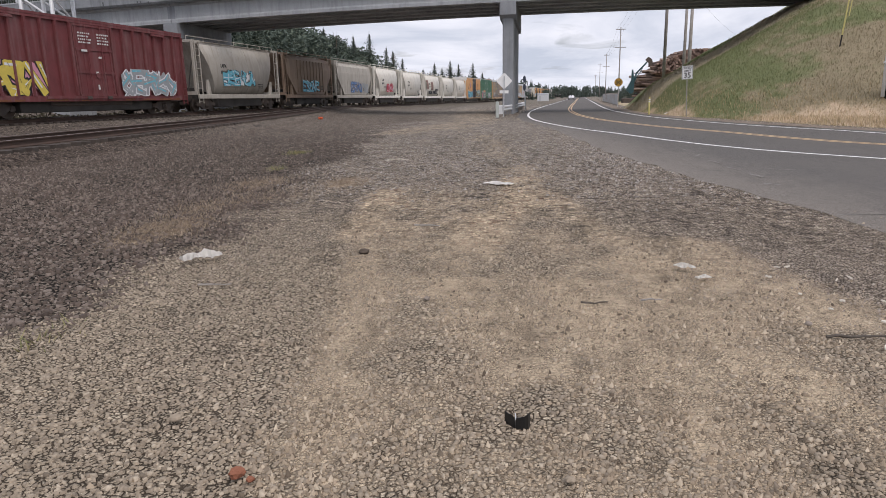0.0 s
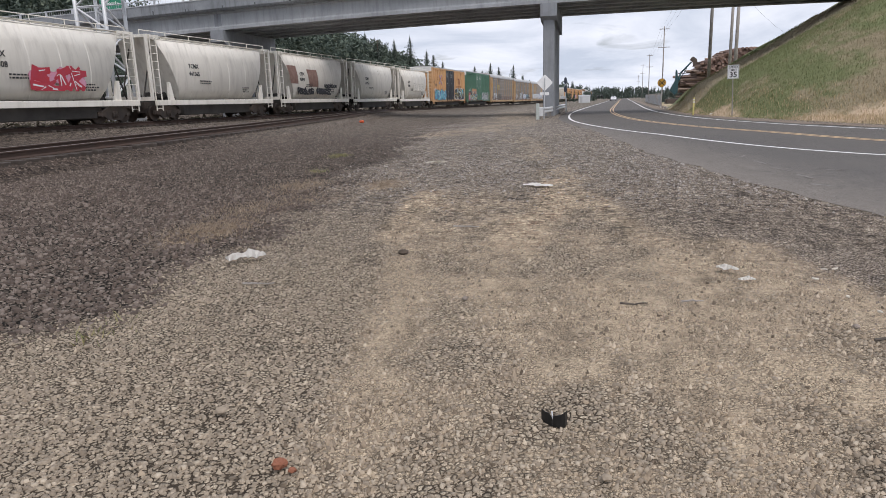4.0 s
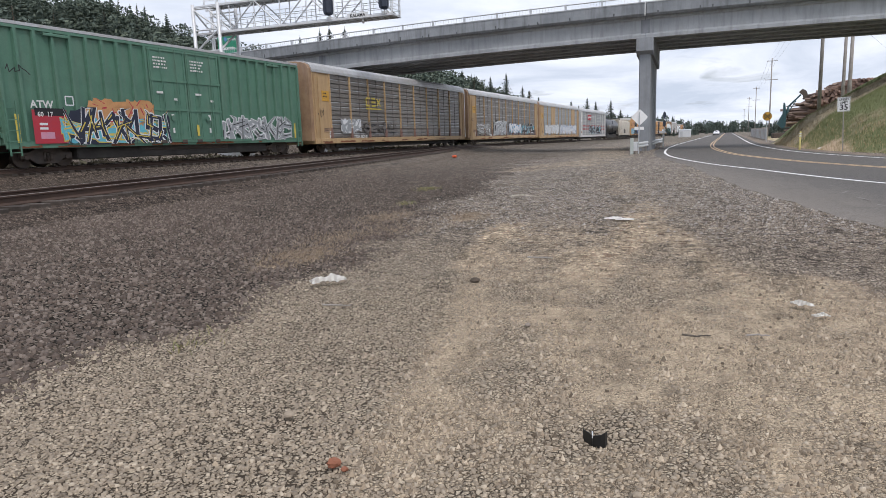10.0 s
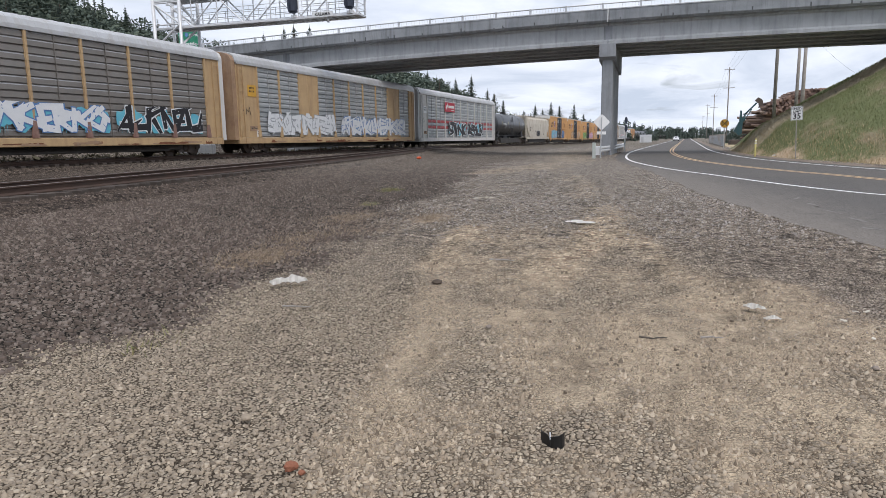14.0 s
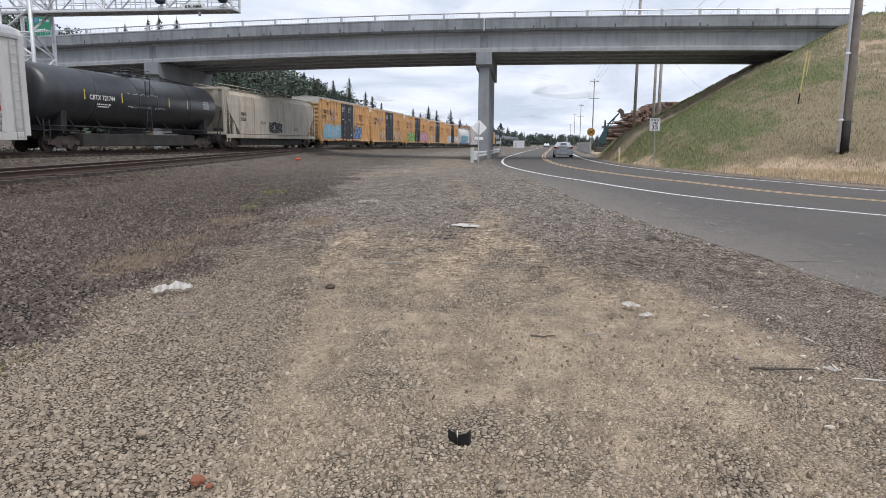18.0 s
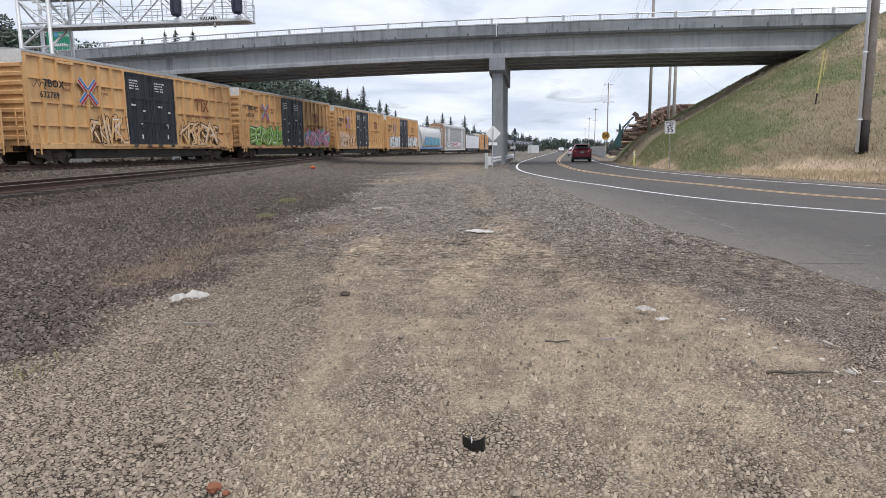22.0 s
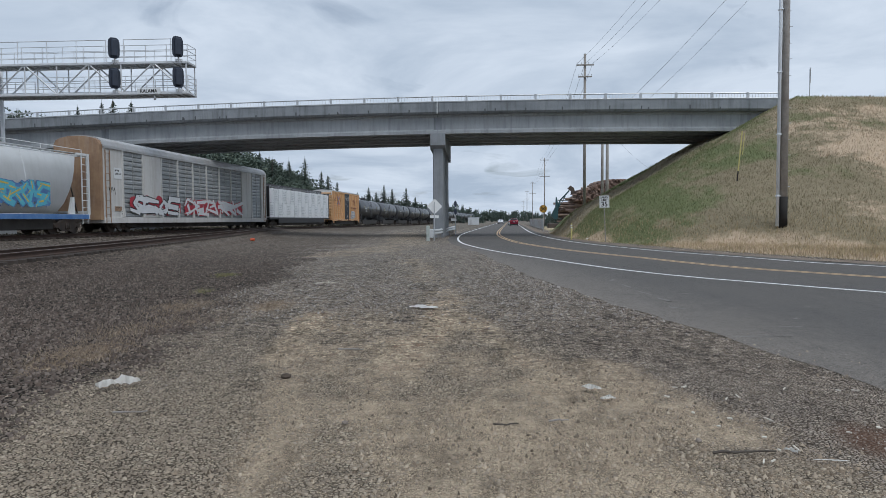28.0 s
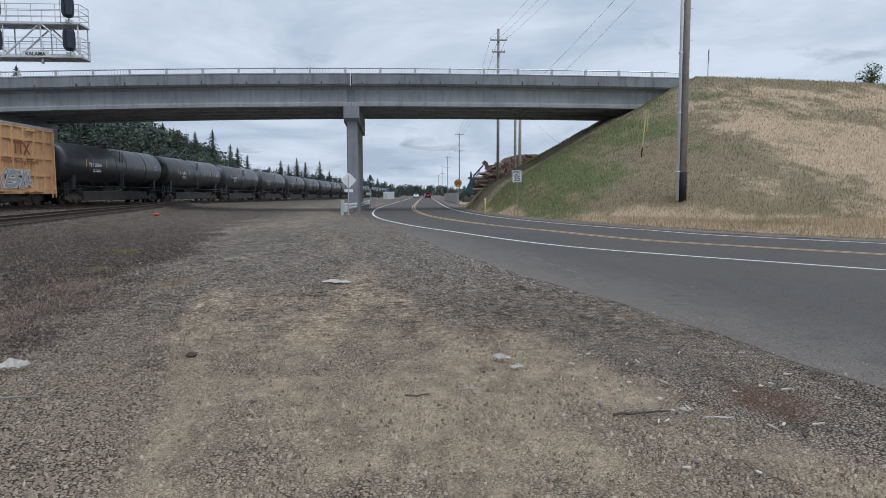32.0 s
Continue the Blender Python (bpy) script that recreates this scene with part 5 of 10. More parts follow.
def logo_bars(car, shapes, y, name="logo", label="painted emblem of plain shapes"):
    """Plain coloured bars (x0, z0, x1, z1, width, material) in place of an emblem."""
    mats = sorted({s[5] for s in shapes})
    bm = bmesh.new()
    for i, (x0, z0, x1, z1, w, mt) in enumerate(shapes):
        d = Vector((x1 - x0, z1 - z0))
        n = Vector((-d.y, d.x)).normalized() * w / 2
        vs = [bm.verts.new((u, y - 0.008 - 0.001 * i, v)) for u, v in ((x0 + n.x, z0 + n.y), (x0 - n.x, z0 - n.y), (x1 - n.x, z1 - n.y), (x1 + n.x, z1 + n.y))]
        bm.faces.new(vs).material_index = mats.index(mt)
    return part(name, bm, mats, car, label)


def hopper(label, length, paint, seed, ribs=0, rounded=True, tall=4.65, lower="hopper_shade", marks=None, group="railway cars"):
    """Covered hopper: a trough body with sloping ends, end cages, roof walk and bays below."""
    rnd = random.Random(seed)
    car = thing("covered_hopper_car", label, "freight car", group)
    L = length / 2 - 0.55
    B = L - 1.15
    tall += 0.2
    top = tall - 0.35
    if rounded:
        prof = [(-0.62, 1.12), (-1.15, 1.18), (-1.44, 1.75), (-1.52, 2.4), (-1.52, 3.0), (-1.42, 3.6), (-1.18, top - 0.12), (-0.75, top)]
    else:
        prof = [(-0.62, 1.1), (-1.4, 1.12), (-1.5, 1.2), (-1.5, 2.3), (-1.5, 2.9), (-1.5, 3.4), (-1.42, top - 0.42), (-1.15, top - 0.12), (-0.75, top)]
    full = prof + [(-u, v) for u, v in prof[::-1]]
    lowz, hiz = prof[0][1], top
    rings = []
    for sx, inset in ((-1, 0), (-1, 1), (1, 1), (1, 0)):
        ring = []
        for u, v in full:
            f = (hiz - v) / (hiz - lowz)
            x = sx * (B + 0.35 - 1.75 * f) if rounded else sx * (B + 0.75 - 2.0 * max(0.0, (f - 0.45) / 0.55))
            ring.append((x - sx * (0.02 if inset else 0), u * (0.985 if not inset else 1.0), v))
        rings.append(ring)
    bm = bmesh.new()
    loft(bm, rings, smooth=rounded)
    part("body", fix(bm), paint, car)
    # sill
    for s in (-1, 1):
        bm = bmesh.new()
        box(bm, -L + 0.1, L - 0.1, s * 1.46 - 0.06, s * 1.46 + 0.06, 0.84, 1.13, 0.015)
        part("sill", bm, paint, car, "side sill")
    bm = bmesh.new()
    box(bm, -L, L, -0.3, 0.3, 0.75, 1.2, 0.02)
    part("centre_sill", bm, lower, car, "centre sill, darkened for shade")
    # end cages
    for s in (-1, 1):
        bm = bmesh.new()
        xe = s * L
        for y in (-1.36, 1.36):
            box(bm, xe - 0.07, xe + 0.07, y - 0.07, y + 0.07, 1.1, top + 0.1)
            prism(bm, [(s * (B - 0.42) - 0.22, 1.1), (s * (B - 0.42) + 0.22, 1.1), (s * (B - 0.3) + 0.1, 2.1), (s * (B - 0.3) - 0.06, 2.1)], 'y', y - 0.07, y + 0.07)
        box(bm, min(xe, s * (B + 0.2)), max(xe, s * (B + 0.2)), -1.42, -1.28, top - 0.05, top + 0.1)
        box(bm, min(xe, s * (B + 0.2)), max(xe, s * (B + 0.2)), 1.28, 1.42, top - 0.05, top + 0.1)
        box(bm, xe - 0.06, xe + 0.06, -1.4, 1.4, top - 0.05, top + 0.1)
        box(bm, xe - 0.05, xe + 0.05, -1.4, 1.4, 1.1, 1.32)
        part("end_cage", bm, paint, car, "open end framing")
        bm = bmesh.new()
        for y in (-0.7, 0.7):
            rod(bm, (xe - 0.1 * s, y, 1.2), (s * (B - 0.1), y, top - 0.1), 0.04, 6)
        box(bm, s * (B - 0.9) - 0.5, s * (B - 0.9) + 0.5, -0.45, 0.45, 1.25, 1.6, 0.04)
        part("end_brace", bm, lower, car, "slope braces and brake gear, darkened for shade")
        ladder(car, s * (L - 0.42), -1.44, 0.55, top + 0.1, paint, 0.5)
    # roof walk
    bm = bmesh.new()
    box(bm, -L, L, -0.36, 0.36, top + 0.06, top + 0.1)
    for y in (-0.98, 0.98):
        rod(bm, (-L, y, tall), (L, y, tall), 0.022, 6)
        for k in range(7):
            x = -L + 2 * L * k / 6
            rod(bm, (x, y, top - 0.05), (x, y, tall), 0.02, 6)
        box(bm, -L, L, y - 0.18, y + 0.18, top + 0.07, top + 0.1)
    part("roof_walk", bm, paint, car, "running boards and rail on the roof")
    for k in range(3):
        bm = bmesh.new()
        x = -B * 0.6 + B * 0.6 * k
        prism(bm, [(x - 1.1, 1.32), (x + 1.1, 1.32), (x + 0.35, 0.45), (x - 0.35, 0.45)], "y", -0.95, 0.95)
        box(bm, x - 0.45, x + 0.45, -1.0, 1.0, 0.38, 0.5)
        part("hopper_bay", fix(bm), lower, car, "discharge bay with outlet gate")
    if ribs:
        bm = bmesh.new()
        box(bm, -0.05, 0.05, -1.56, -1.49, 1.35, top - 0.4)
        r0 = None
        for k in range(ribs):
            x = -(B - 1.5) + 2 * (B - 1.5) * k / (ribs - 1)
            if r0 is None:
                r0 = part("side_post", bm, paint, car)
                r0.matrix_basis = pose(x, 0, 0)
            else:
                again(r0, pose(x, 0, 0), car)
    else:
        for k in range(4):
            bm = bmesh.new()
            x = -B * 0.55 + B * 1.1 * k / 3
            loft(bm, [[(x + dx, u * 1.006, v) for u, v in prof[1:]] + [(x + dx, u * 0.97, v) for u, v in prof[:0:-1]] for dx in (-0.02, 0.02)])
            part("weld_seam", fix(bm), paint, car)
    ys = -1.53
    if marks:
        side_words(car, marks[0], -B * 0.42 - 1.0 if rounded else -B * 0.8 - 0.4, 3.05 if rounded else 2.75, ys, 0.34, "lettering_dark")
        side_words(car, marks[1], -B * 0.42 - 1.0 if rounded else -B * 0.8 - 0.4, 2.62 if rounded else 2.33, ys, 0.34, "lettering_dark")
    stencil_bars(car, -B * 0.42, 2.2, ys, 2, 1.3, 0.14, "lettering_dark", rnd)
    stencil_bars(car, B * 0.45, 1.85, ys, 3, 0.8, 0.13, "lettering_dark", rnd)
    trucks(car, L - 1.55)
    couplers(car, length / 2 - 0.35)
    return car


def boxcar(label, length, paint, door, seed, tall=5.1, ribs=9, door_ribs=False, double=True, white_end=True, group="railway cars"):
    """Boxcar: ribbed sides, corrugated ends, plug doors, roof."""
    car = thing("boxcar", label, "freight car", group)
    L = length / 2 - 0.78
    z0, zt = 0.92, tall + 0.08
    bm = bmesh.new()
    box(bm, -L, L, -1.41, 1.43, z0, zt, 0.02)
    part("body", bm, paint, car)
    bm = bmesh.new()
    prism(bm, [(-1.52, zt - 0.12), (-1.52, zt + 0.0), (0, zt + 0.14), (1.52, zt + 0.0), (1.52, zt - 0.12)], "x", -L - 0.02, L + 0.02)
    part("roof", fix(bm), "rack_roof" if white_end else paint, car, "low-pitched metal roof")
    bm = bmesh.new()
    for s in (-1, 1):
        box(bm, -L, L, s * 1.47 - 0.04, s * 1.47 + 0.04, zt - 0.26, zt - 0.125, 0.01)
        box(bm, -L, L, s * 1.47 - 0.05, s * 1.47 + 0.05, z0 - 0.16, z0 + 0.12, 0.015)
    box(bm, -L, L, -0.3, 0.3, 0.62, 1.0)
    part("side_sill", bm, paint, car, "top chord and side sill")
    dw = 4.7 if double else 2.7
    # ribs each side of the door
    bm = bmesh.new()
    prism(bm, [(-0.075, -1.42), (-0.06, -1.56), (0.06, -1.56), (0.075, -1.42)], "z", z0 + 0.12, zt - 0.26)
    r0 = None
    for s in (-1, 1):
        for k in range(ribs):
            x = s * (dw / 2 + 0.12 + (L - dw / 2 - 0.2) * k / (ribs - 1))
            if r0 is None:
                r0 = part("side_rib", fix(bm), paint, car)
                r0.matrix_basis = pose(x, 0, 0)
            else:
                again(r0, pose(x, 0, 0), car)
    if door_ribs:
        for s in (-1, 1):
            a, b = sorted((s * (dw / 2 + 0.12), s * (L - 0.08)))
            for z in (1.9, 3.0, 4.1):
                bm = bmesh.new()
                box(bm, a, b, -1.5, -1.4, z - 0.03, z + 0.03)
                part("stringer", bm, paint, car, "horizontal side stiffener")
    n = 2 if double else 1
    for k in range(n):
        a = -dw / 2 + dw * k / n
        bm = bmesh.new()
        wd = dw / n
        hd = zt - 0.28 - z0 - 0.1
        box(bm, a + 0.03, a + wd - 0.03, -1.545, -1.455, z0 + 0.1, zt - 0.28, 0.02)
        d = part("door", bm, door, car, "tall sliding plug door with pressed ribs")
        strips = [(a + 0.04, a + wd - 0.04, -1.585, z0 + 0.1 + q * (hd - 0.1), z0 + 0.2 + q * (hd - 0.1)) for q in (0.0, 0.33, 0.66, 1.0)]
        strips += [(a + wd * q - 0.05, a + wd * q + 0.05, -1.58, z0 + 0.12, zt - 0.3) for q in (0.06, 0.94)]
        strips += [(a + wd * q - 0.035, a + wd * q + 0.035, -1.57, z0 + 0.15, z0 + 0.15 + 0.64 * hd) for q in (0.22, 0.36, 0.64, 0.78)]
        for xa_, xb_, yo_, za_, zb_ in strips:
            bm = bmesh.new()
            box(bm, xa_, xb_, yo_, -1.54, za_, zb_)
            part("door_rib", bm, door, d)
        for q in (0.3, 0.7):
            bm = bmesh.new()
            x = a + wd * q
            rod(bm, (x, -1.6, z0 + 0.05), (x, -1.6, zt - 0.25), 0.024, 6)
            part("lock_bar", bm, door, d, "upright lock bar")
        bm = bmesh.new()
        rod(bm, (a + wd * 0.5, -1.61, z0 + 1.15), (a + wd * 0.5, -1.64, z0 + 1.15), 0.13, 12)
        part("crank", bm, door, d, "round door crank")
        for q, zz, ww, hh in ((0.5, 1.2, 0.08, 0.13), (0.22, 2.35, 0.2, 0.05), (0.62, 2.05, 0.1, 0.05), (0.5, 0.55, 0.05, 0.12)):
            bm = bmesh.new()
            x = a + wd * (q + 0.06 * k)
            box(bm, x - ww, x + ww, -1.612, -1.588, z0 + zz - hh, z0 + zz + hh)
            part("door_placard", bm, "lettering_white", d, "white placard")
        for q in (0.22, 0.78):
            bm = bmesh.new()
            x = a + wd * q
            box(bm, x - 0.16, x + 0.16, -1.62, -1.5, z0 - 0.06, z0 + 0.1, 0.02)
            part("door_roller", bm, "truck", d, "door roller housing")
    stencil_bars(car, -dw / 2 + 0.25, zt - 0.75, -1.59, 4, 0.9, 0.15, "lettering_white", random.Random(seed))
    stencil_bars(car, 0.25, zt - 0.75, -1.59, 4, 0.9, 0.15, "lettering_white", random.Random(seed + 1))
    # ends: pressed horizontal corrugations
    for s in (-1, 1):
        bm = bmesh.new()
        face = []
        for k in range(9):
            z = z0 + 0.25 + k * 0.42
            face += [(s * (L + 0.01), z), (s * (L + 0.09), z + 0.05), (s * (L + 0.09), z + 0.2), (s * (L + 0.01), z + 0.25)]
        prism(bm, [(s * (L - 0.02), z0 + 0.2), *face, (s * (L - 0.02), z0 + 0.3 + 8.5 * 0.42)], "y", -1.36, 1.36)
        part("end_panel", fix(bm), paint, car, "corrugated end")
        if white_end:
            bm = bmesh.new()
            a, b = sorted((s * L, s * (L + 0.03)))
            box(bm, a, b, -1.45, 1.45, zt - 0.62, zt - 0.02)
            part("end_cap", bm, "lettering_white", car, "white reflective end cap")
        ladder(car, s * (L - 0.3), -1.57, 0.5, 2.5 if s > 0 else zt - 0.3 if not white_end else 2.6, paint, 0.42)
        ladder(car, s * (L + 0.16), -1.15, 0.9, 2.6, paint, 0.42, "y")
    bm = bmesh.new()
    box(bm, -dw / 2 - 2.2, dw / 2 + 2.2, -1.57, -1.50, z0 - 0.02, z0 + 0.09)
    part("door_track", bm, paint, car, "lower door track")
    rg = random.Random(seed + 77)
    for k in range(12):
        bm = bmesh.new()
        x, w_, h_ = rg.uniform(-L + 0.8, L - 0.8), rg.uniform(0.12, 0.75), rg.uniform(0.04, 0.16)
        ring = [(-w_, 0), (-w_ * 0.2, -0.01), (w_, 0.01)] + [(w_ * (0.9 - 0.36 * q), h_ * rg.uniform(0.35, 1.0)) for q in range(6)]
        bm.faces.new([bm.verts.new((x + u, -1.5265 - 0.0003 * k, z0 - 0.13 + v)) for u, v in ring])
        part("rust_patch", bm, "rust", car, "rust eating the side sill")
    bm = bmesh.new()
    box(bm, -L + 2.0, -L + 3.1, -1.6, -1.5, zt - 0.42, zt - 0.3, 0.02)
    box(bm, L - 3.1, L - 2.0, -1.6, -1.5, zt - 0.42, zt - 0.3, 0.02)
    part("lifting_lug", bm, paint, car, "bracket below the roof edge")
    scrawl(car, -L + 0.3, 3.2 + rg.random(), 0.9, 0.5, -1.57, "lettering_dark", seed)
    bm = bmesh.new()
    box(bm, -3.0, 3.0, -1.25, 1.25, 0.55, 0.86, 0.05)
    part("underframe", bm, "truck", car, "dark block for underframe, brake gear and underside shade")
    trucks(car, L - 1.9)
    couplers(car, length / 2 - 0.35)
    return car


def autorack(label, length, frame_paint, panel, seed, bays=9, side_doors=(), roof="rack_roof", end_paint=None, red_rows=False, group="railway cars"):
    """Enclosed auto carrier: louvred side panels between posts, a curved galvanised roof, end doors."""
    car = thing("autorack_car", label, "freight car", group)
    L = length / 2 - 0.75
    z0, ze = 0.70, 5.32
    bm = bmesh.new()
    box(bm, -L, L, -1.42, 1.42, z0 + 0.25, ze, 0.0)
    part("body", bm, "rack_brown" if panel == "rack_brown" else "rack_silver", car)
    bm = bmesh.new()
    arc = [(-1.53, ze), (-1.53, ze + 0.1)] + [(1.5 * math.cos(a), ze + 0.12 + 0.58 * math.sin(a) ** 0.75) for a in [math.pi * (1 - k / 10) for k in range(1, 10)]] + [(1.53, ze + 0.1), (1.53, ze)]
    nr = int(2 * L / 0.3)
    rings = []
    for k in range(nr):
        a, b = (-L - 0.05 + (k + q) * (2 * L + 0.1) / nr for q in (0.02, 0.98))
        g = 0.014 if k % 2 else 0.0
        rings += [[(x, u, v - g) for u, v in arc] for x in (a, b)]
    loft(bm, rings)
    part("roof", fix(bm), roof, car, "curved ribbed galvanised roof")
    bm = bmesh.new()
    box(bm, -L, L, -1.56, 1.56, z0 - 0.12, z0 + 0.25, 0.02)
    part("side_sill", bm, frame_paint, car, "deep side sill")
    bm = bmesh.new()
    box(bm, -L, L, -1.58, -1.44, ze - 0.09, ze + 0.03)
    part("top_chord", bm, roof, car, "top chord")
    a0, a1 = -L + 2.0, L - 1.2
    w = (a1 - a0) / bays
    # one louvred panel mesh, used in every bay
    bm = bmesh.new()
    rows = 14
    h = (ze - 0.1 - z0 - 0.3) / rows
    zig = []
    cut = 0.8 if panel == "rack_brown" else 0.62
    for r in range(rows):
        z = z0 + 0.3 + h * r
        zig += [(-1.44, z + 0.01), (-1.50, z + 0.04), (-1.48, z + h * cut), (-1.445, z + h * 0.98)]
    fs = prism(bm, zig + [(-1.40, ze - 0.11), (-1.40, z0 + 0.31)], "x", 0.07, w - 0.07)
    if red_rows:
        for f in fs[: len(zig)]:
            r = int((f.calc_center_median().z - z0 - 0.3) / h)
            f.material_index = 1 if 1 < r < 6 and r % 2 else 0
    # sky highlights painted in: some upward slat faces get the silver
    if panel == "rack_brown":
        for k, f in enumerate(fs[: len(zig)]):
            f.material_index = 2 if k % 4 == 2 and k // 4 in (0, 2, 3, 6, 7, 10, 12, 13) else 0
    # slats painted shaded grey, their upward faces the lit silver
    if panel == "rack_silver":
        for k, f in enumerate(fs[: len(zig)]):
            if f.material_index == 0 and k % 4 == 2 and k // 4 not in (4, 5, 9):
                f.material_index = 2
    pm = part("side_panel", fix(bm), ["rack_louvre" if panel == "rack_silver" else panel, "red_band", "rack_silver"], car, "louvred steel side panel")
    pm.matrix_basis = pose(a0, 0, 0)
    for k in range(1, bays):
        if k in side_doors:
            bm = bmesh.new()
            box(bm, 0.05, w - 0.05, -1.53, -1.43, z0 + 0.28, ze - 0.1, 0.01)
            box(bm, w / 2 - 0.02, w / 2 + 0.02, -1.545, -1.52, z0 + 0.3, ze - 0.12)
            d = part("side_door", bm, frame_paint, car, "plain side door panel")
            d.matrix_basis = pose(a0 + k * w, 0, 0)
        else:
            again(pm, pose(a0 + k * w, 0, 0), car)
    bm = bmesh.new()
    prism(bm, [(-0.07, -1.44), (-0.05, -1.57), (0.05, -1.57), (0.07, -1.44)], "z", z0 + 0.25, ze - 0.05)
    p0 = part("side_post", fix(bm), frame_paint, car)
    p0.matrix_basis = pose(a0, 0, 0)
    bm = bmesh.new()
    prism(bm, [(-0.16, z0 + 0.25), (0.16, z0 + 0.25), (0.075, z0 + 0.95), (-0.075, z0 + 0.95)], "y", -1.585, -1.5)
    part("post_gusset", fix(bm), "patch_brown" if panel == "rack_brown" else frame_paint, p0, "flared gusset at the post's foot")
    for k in range(1, bays + 1):
        again(p0, pose(a0 + k * w, 0, 0), car)
    ep = end_paint or frame_paint
    door_paint = "rack_end" if ep == "rack_yellow" else ep
    for s in (-1, 1):
        bm = bmesh.new()
        a, b = sorted((s * L, s * (L if s > 0 else L) - s * (2.0 if s < 0 else 1.2)))
        box(bm, a, b, -1.5, -1.43, z0 + 0.26, ze - 0.02, 0.01)
        part("end_post", bm, frame_paint, car, "plain end corner sheet")
        bm = bmesh.new()
        ring = [(-1.48, z0 + 0.1), (-1.48, ze + 0.1)] + [(1.45 * math.cos(q), ze + 0.1 + 0.52 * math.sin(q) ** 0.75) for q in [math.pi * (1 - k / 8) for k in range(1, 8)]] + [(1.48, ze + 0.1), (1.48, z0 + 0.1)]
        a, b = sorted((s * (L + 0.02), s * (L + 0.35)))
        prism(bm, ring, "x", a, b)
        part("end_door", fix(bm), door_paint if s < 0 else "rack_white", car, "curved end doors")
        ladder(car, s * (L - 0.35), -1.56, 0.6, ze - 0.2, ep, 0.45)
    rg = random.Random(seed)
    for x, z, w_, h_, mt in ((-L + 1.45, 3.75, 0.42, 0.34, "sign_yellow" if frame_paint == "rack_yellow" else "sign_white"), (-L + 1.45, 1.5, 0.36, 0.15, "rack_end"), (-L + 1.9, 1.2, 0.16, 0.22, "lettering_white")):
        bm = bmesh.new()
        box(bm, x - w_, x + w_, -1.525, -1.505, z - h_, z + h_)
        board = part("notice_plate", bm, mt, car, "small notice plate on the corner sheet")
        stencil_bars(board, x - w_ * 0.7, z + h_ * 0.35, -1.52, 2, w_ * 1.3, h_ * 0.6, "lettering_dark", rg)
    for k in range(18 if frame_paint == "rack_yellow" else 0):
        bm = bmesh.new()
        x, w_, h_ = rg.uniform(-L + 1, L - 1), rg.uniform(0.15, 1.1), rg.uniform(0.05, 0.2)
        zl = z0 - 0.1 + rg.uniform(0, 0.1)
        ring = [(-w_, 0), (-w_ * 0.2, -0.01), (w_, 0.01)] + [(w_ * (0.9 - 0.36 * q), h_ * rg.uniform(0.35, 1.0)) for q in range(6)]
        bm.faces.new([bm.verts.new((x + u, -1.5665 - 0.0003 * k, zl + v)) for u, v in ring])
        part("rust_patch", bm, "rust" if k % 3 else "rack_end", car, "rust and worn paint on the deep sill")
    for k in range(bays):
        bm = bmesh.new()
        x = a0 + (k + 0.5) * w
        box(bm, x - 0.02, x + 0.02, -1.525, -1.49, z0 + 0.3, ze - 0.12)
        part("panel_seam", bm, panel, car, "narrow upright seam of the panel")
    scrawl(car, -L + 0.5, 2.6, 0.7, 0.7, -1.51, "lettering_dark", seed)
    bm = bmesh.new()
    box(bm, -L + 3, L - 3, -1.2, 1.2, 0.3, 0.75, 0.06)
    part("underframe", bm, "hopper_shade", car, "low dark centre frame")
    trucks(car, L - 2.6, 0.9)
    couplers(car, length / 2 - 0.3)
    return car


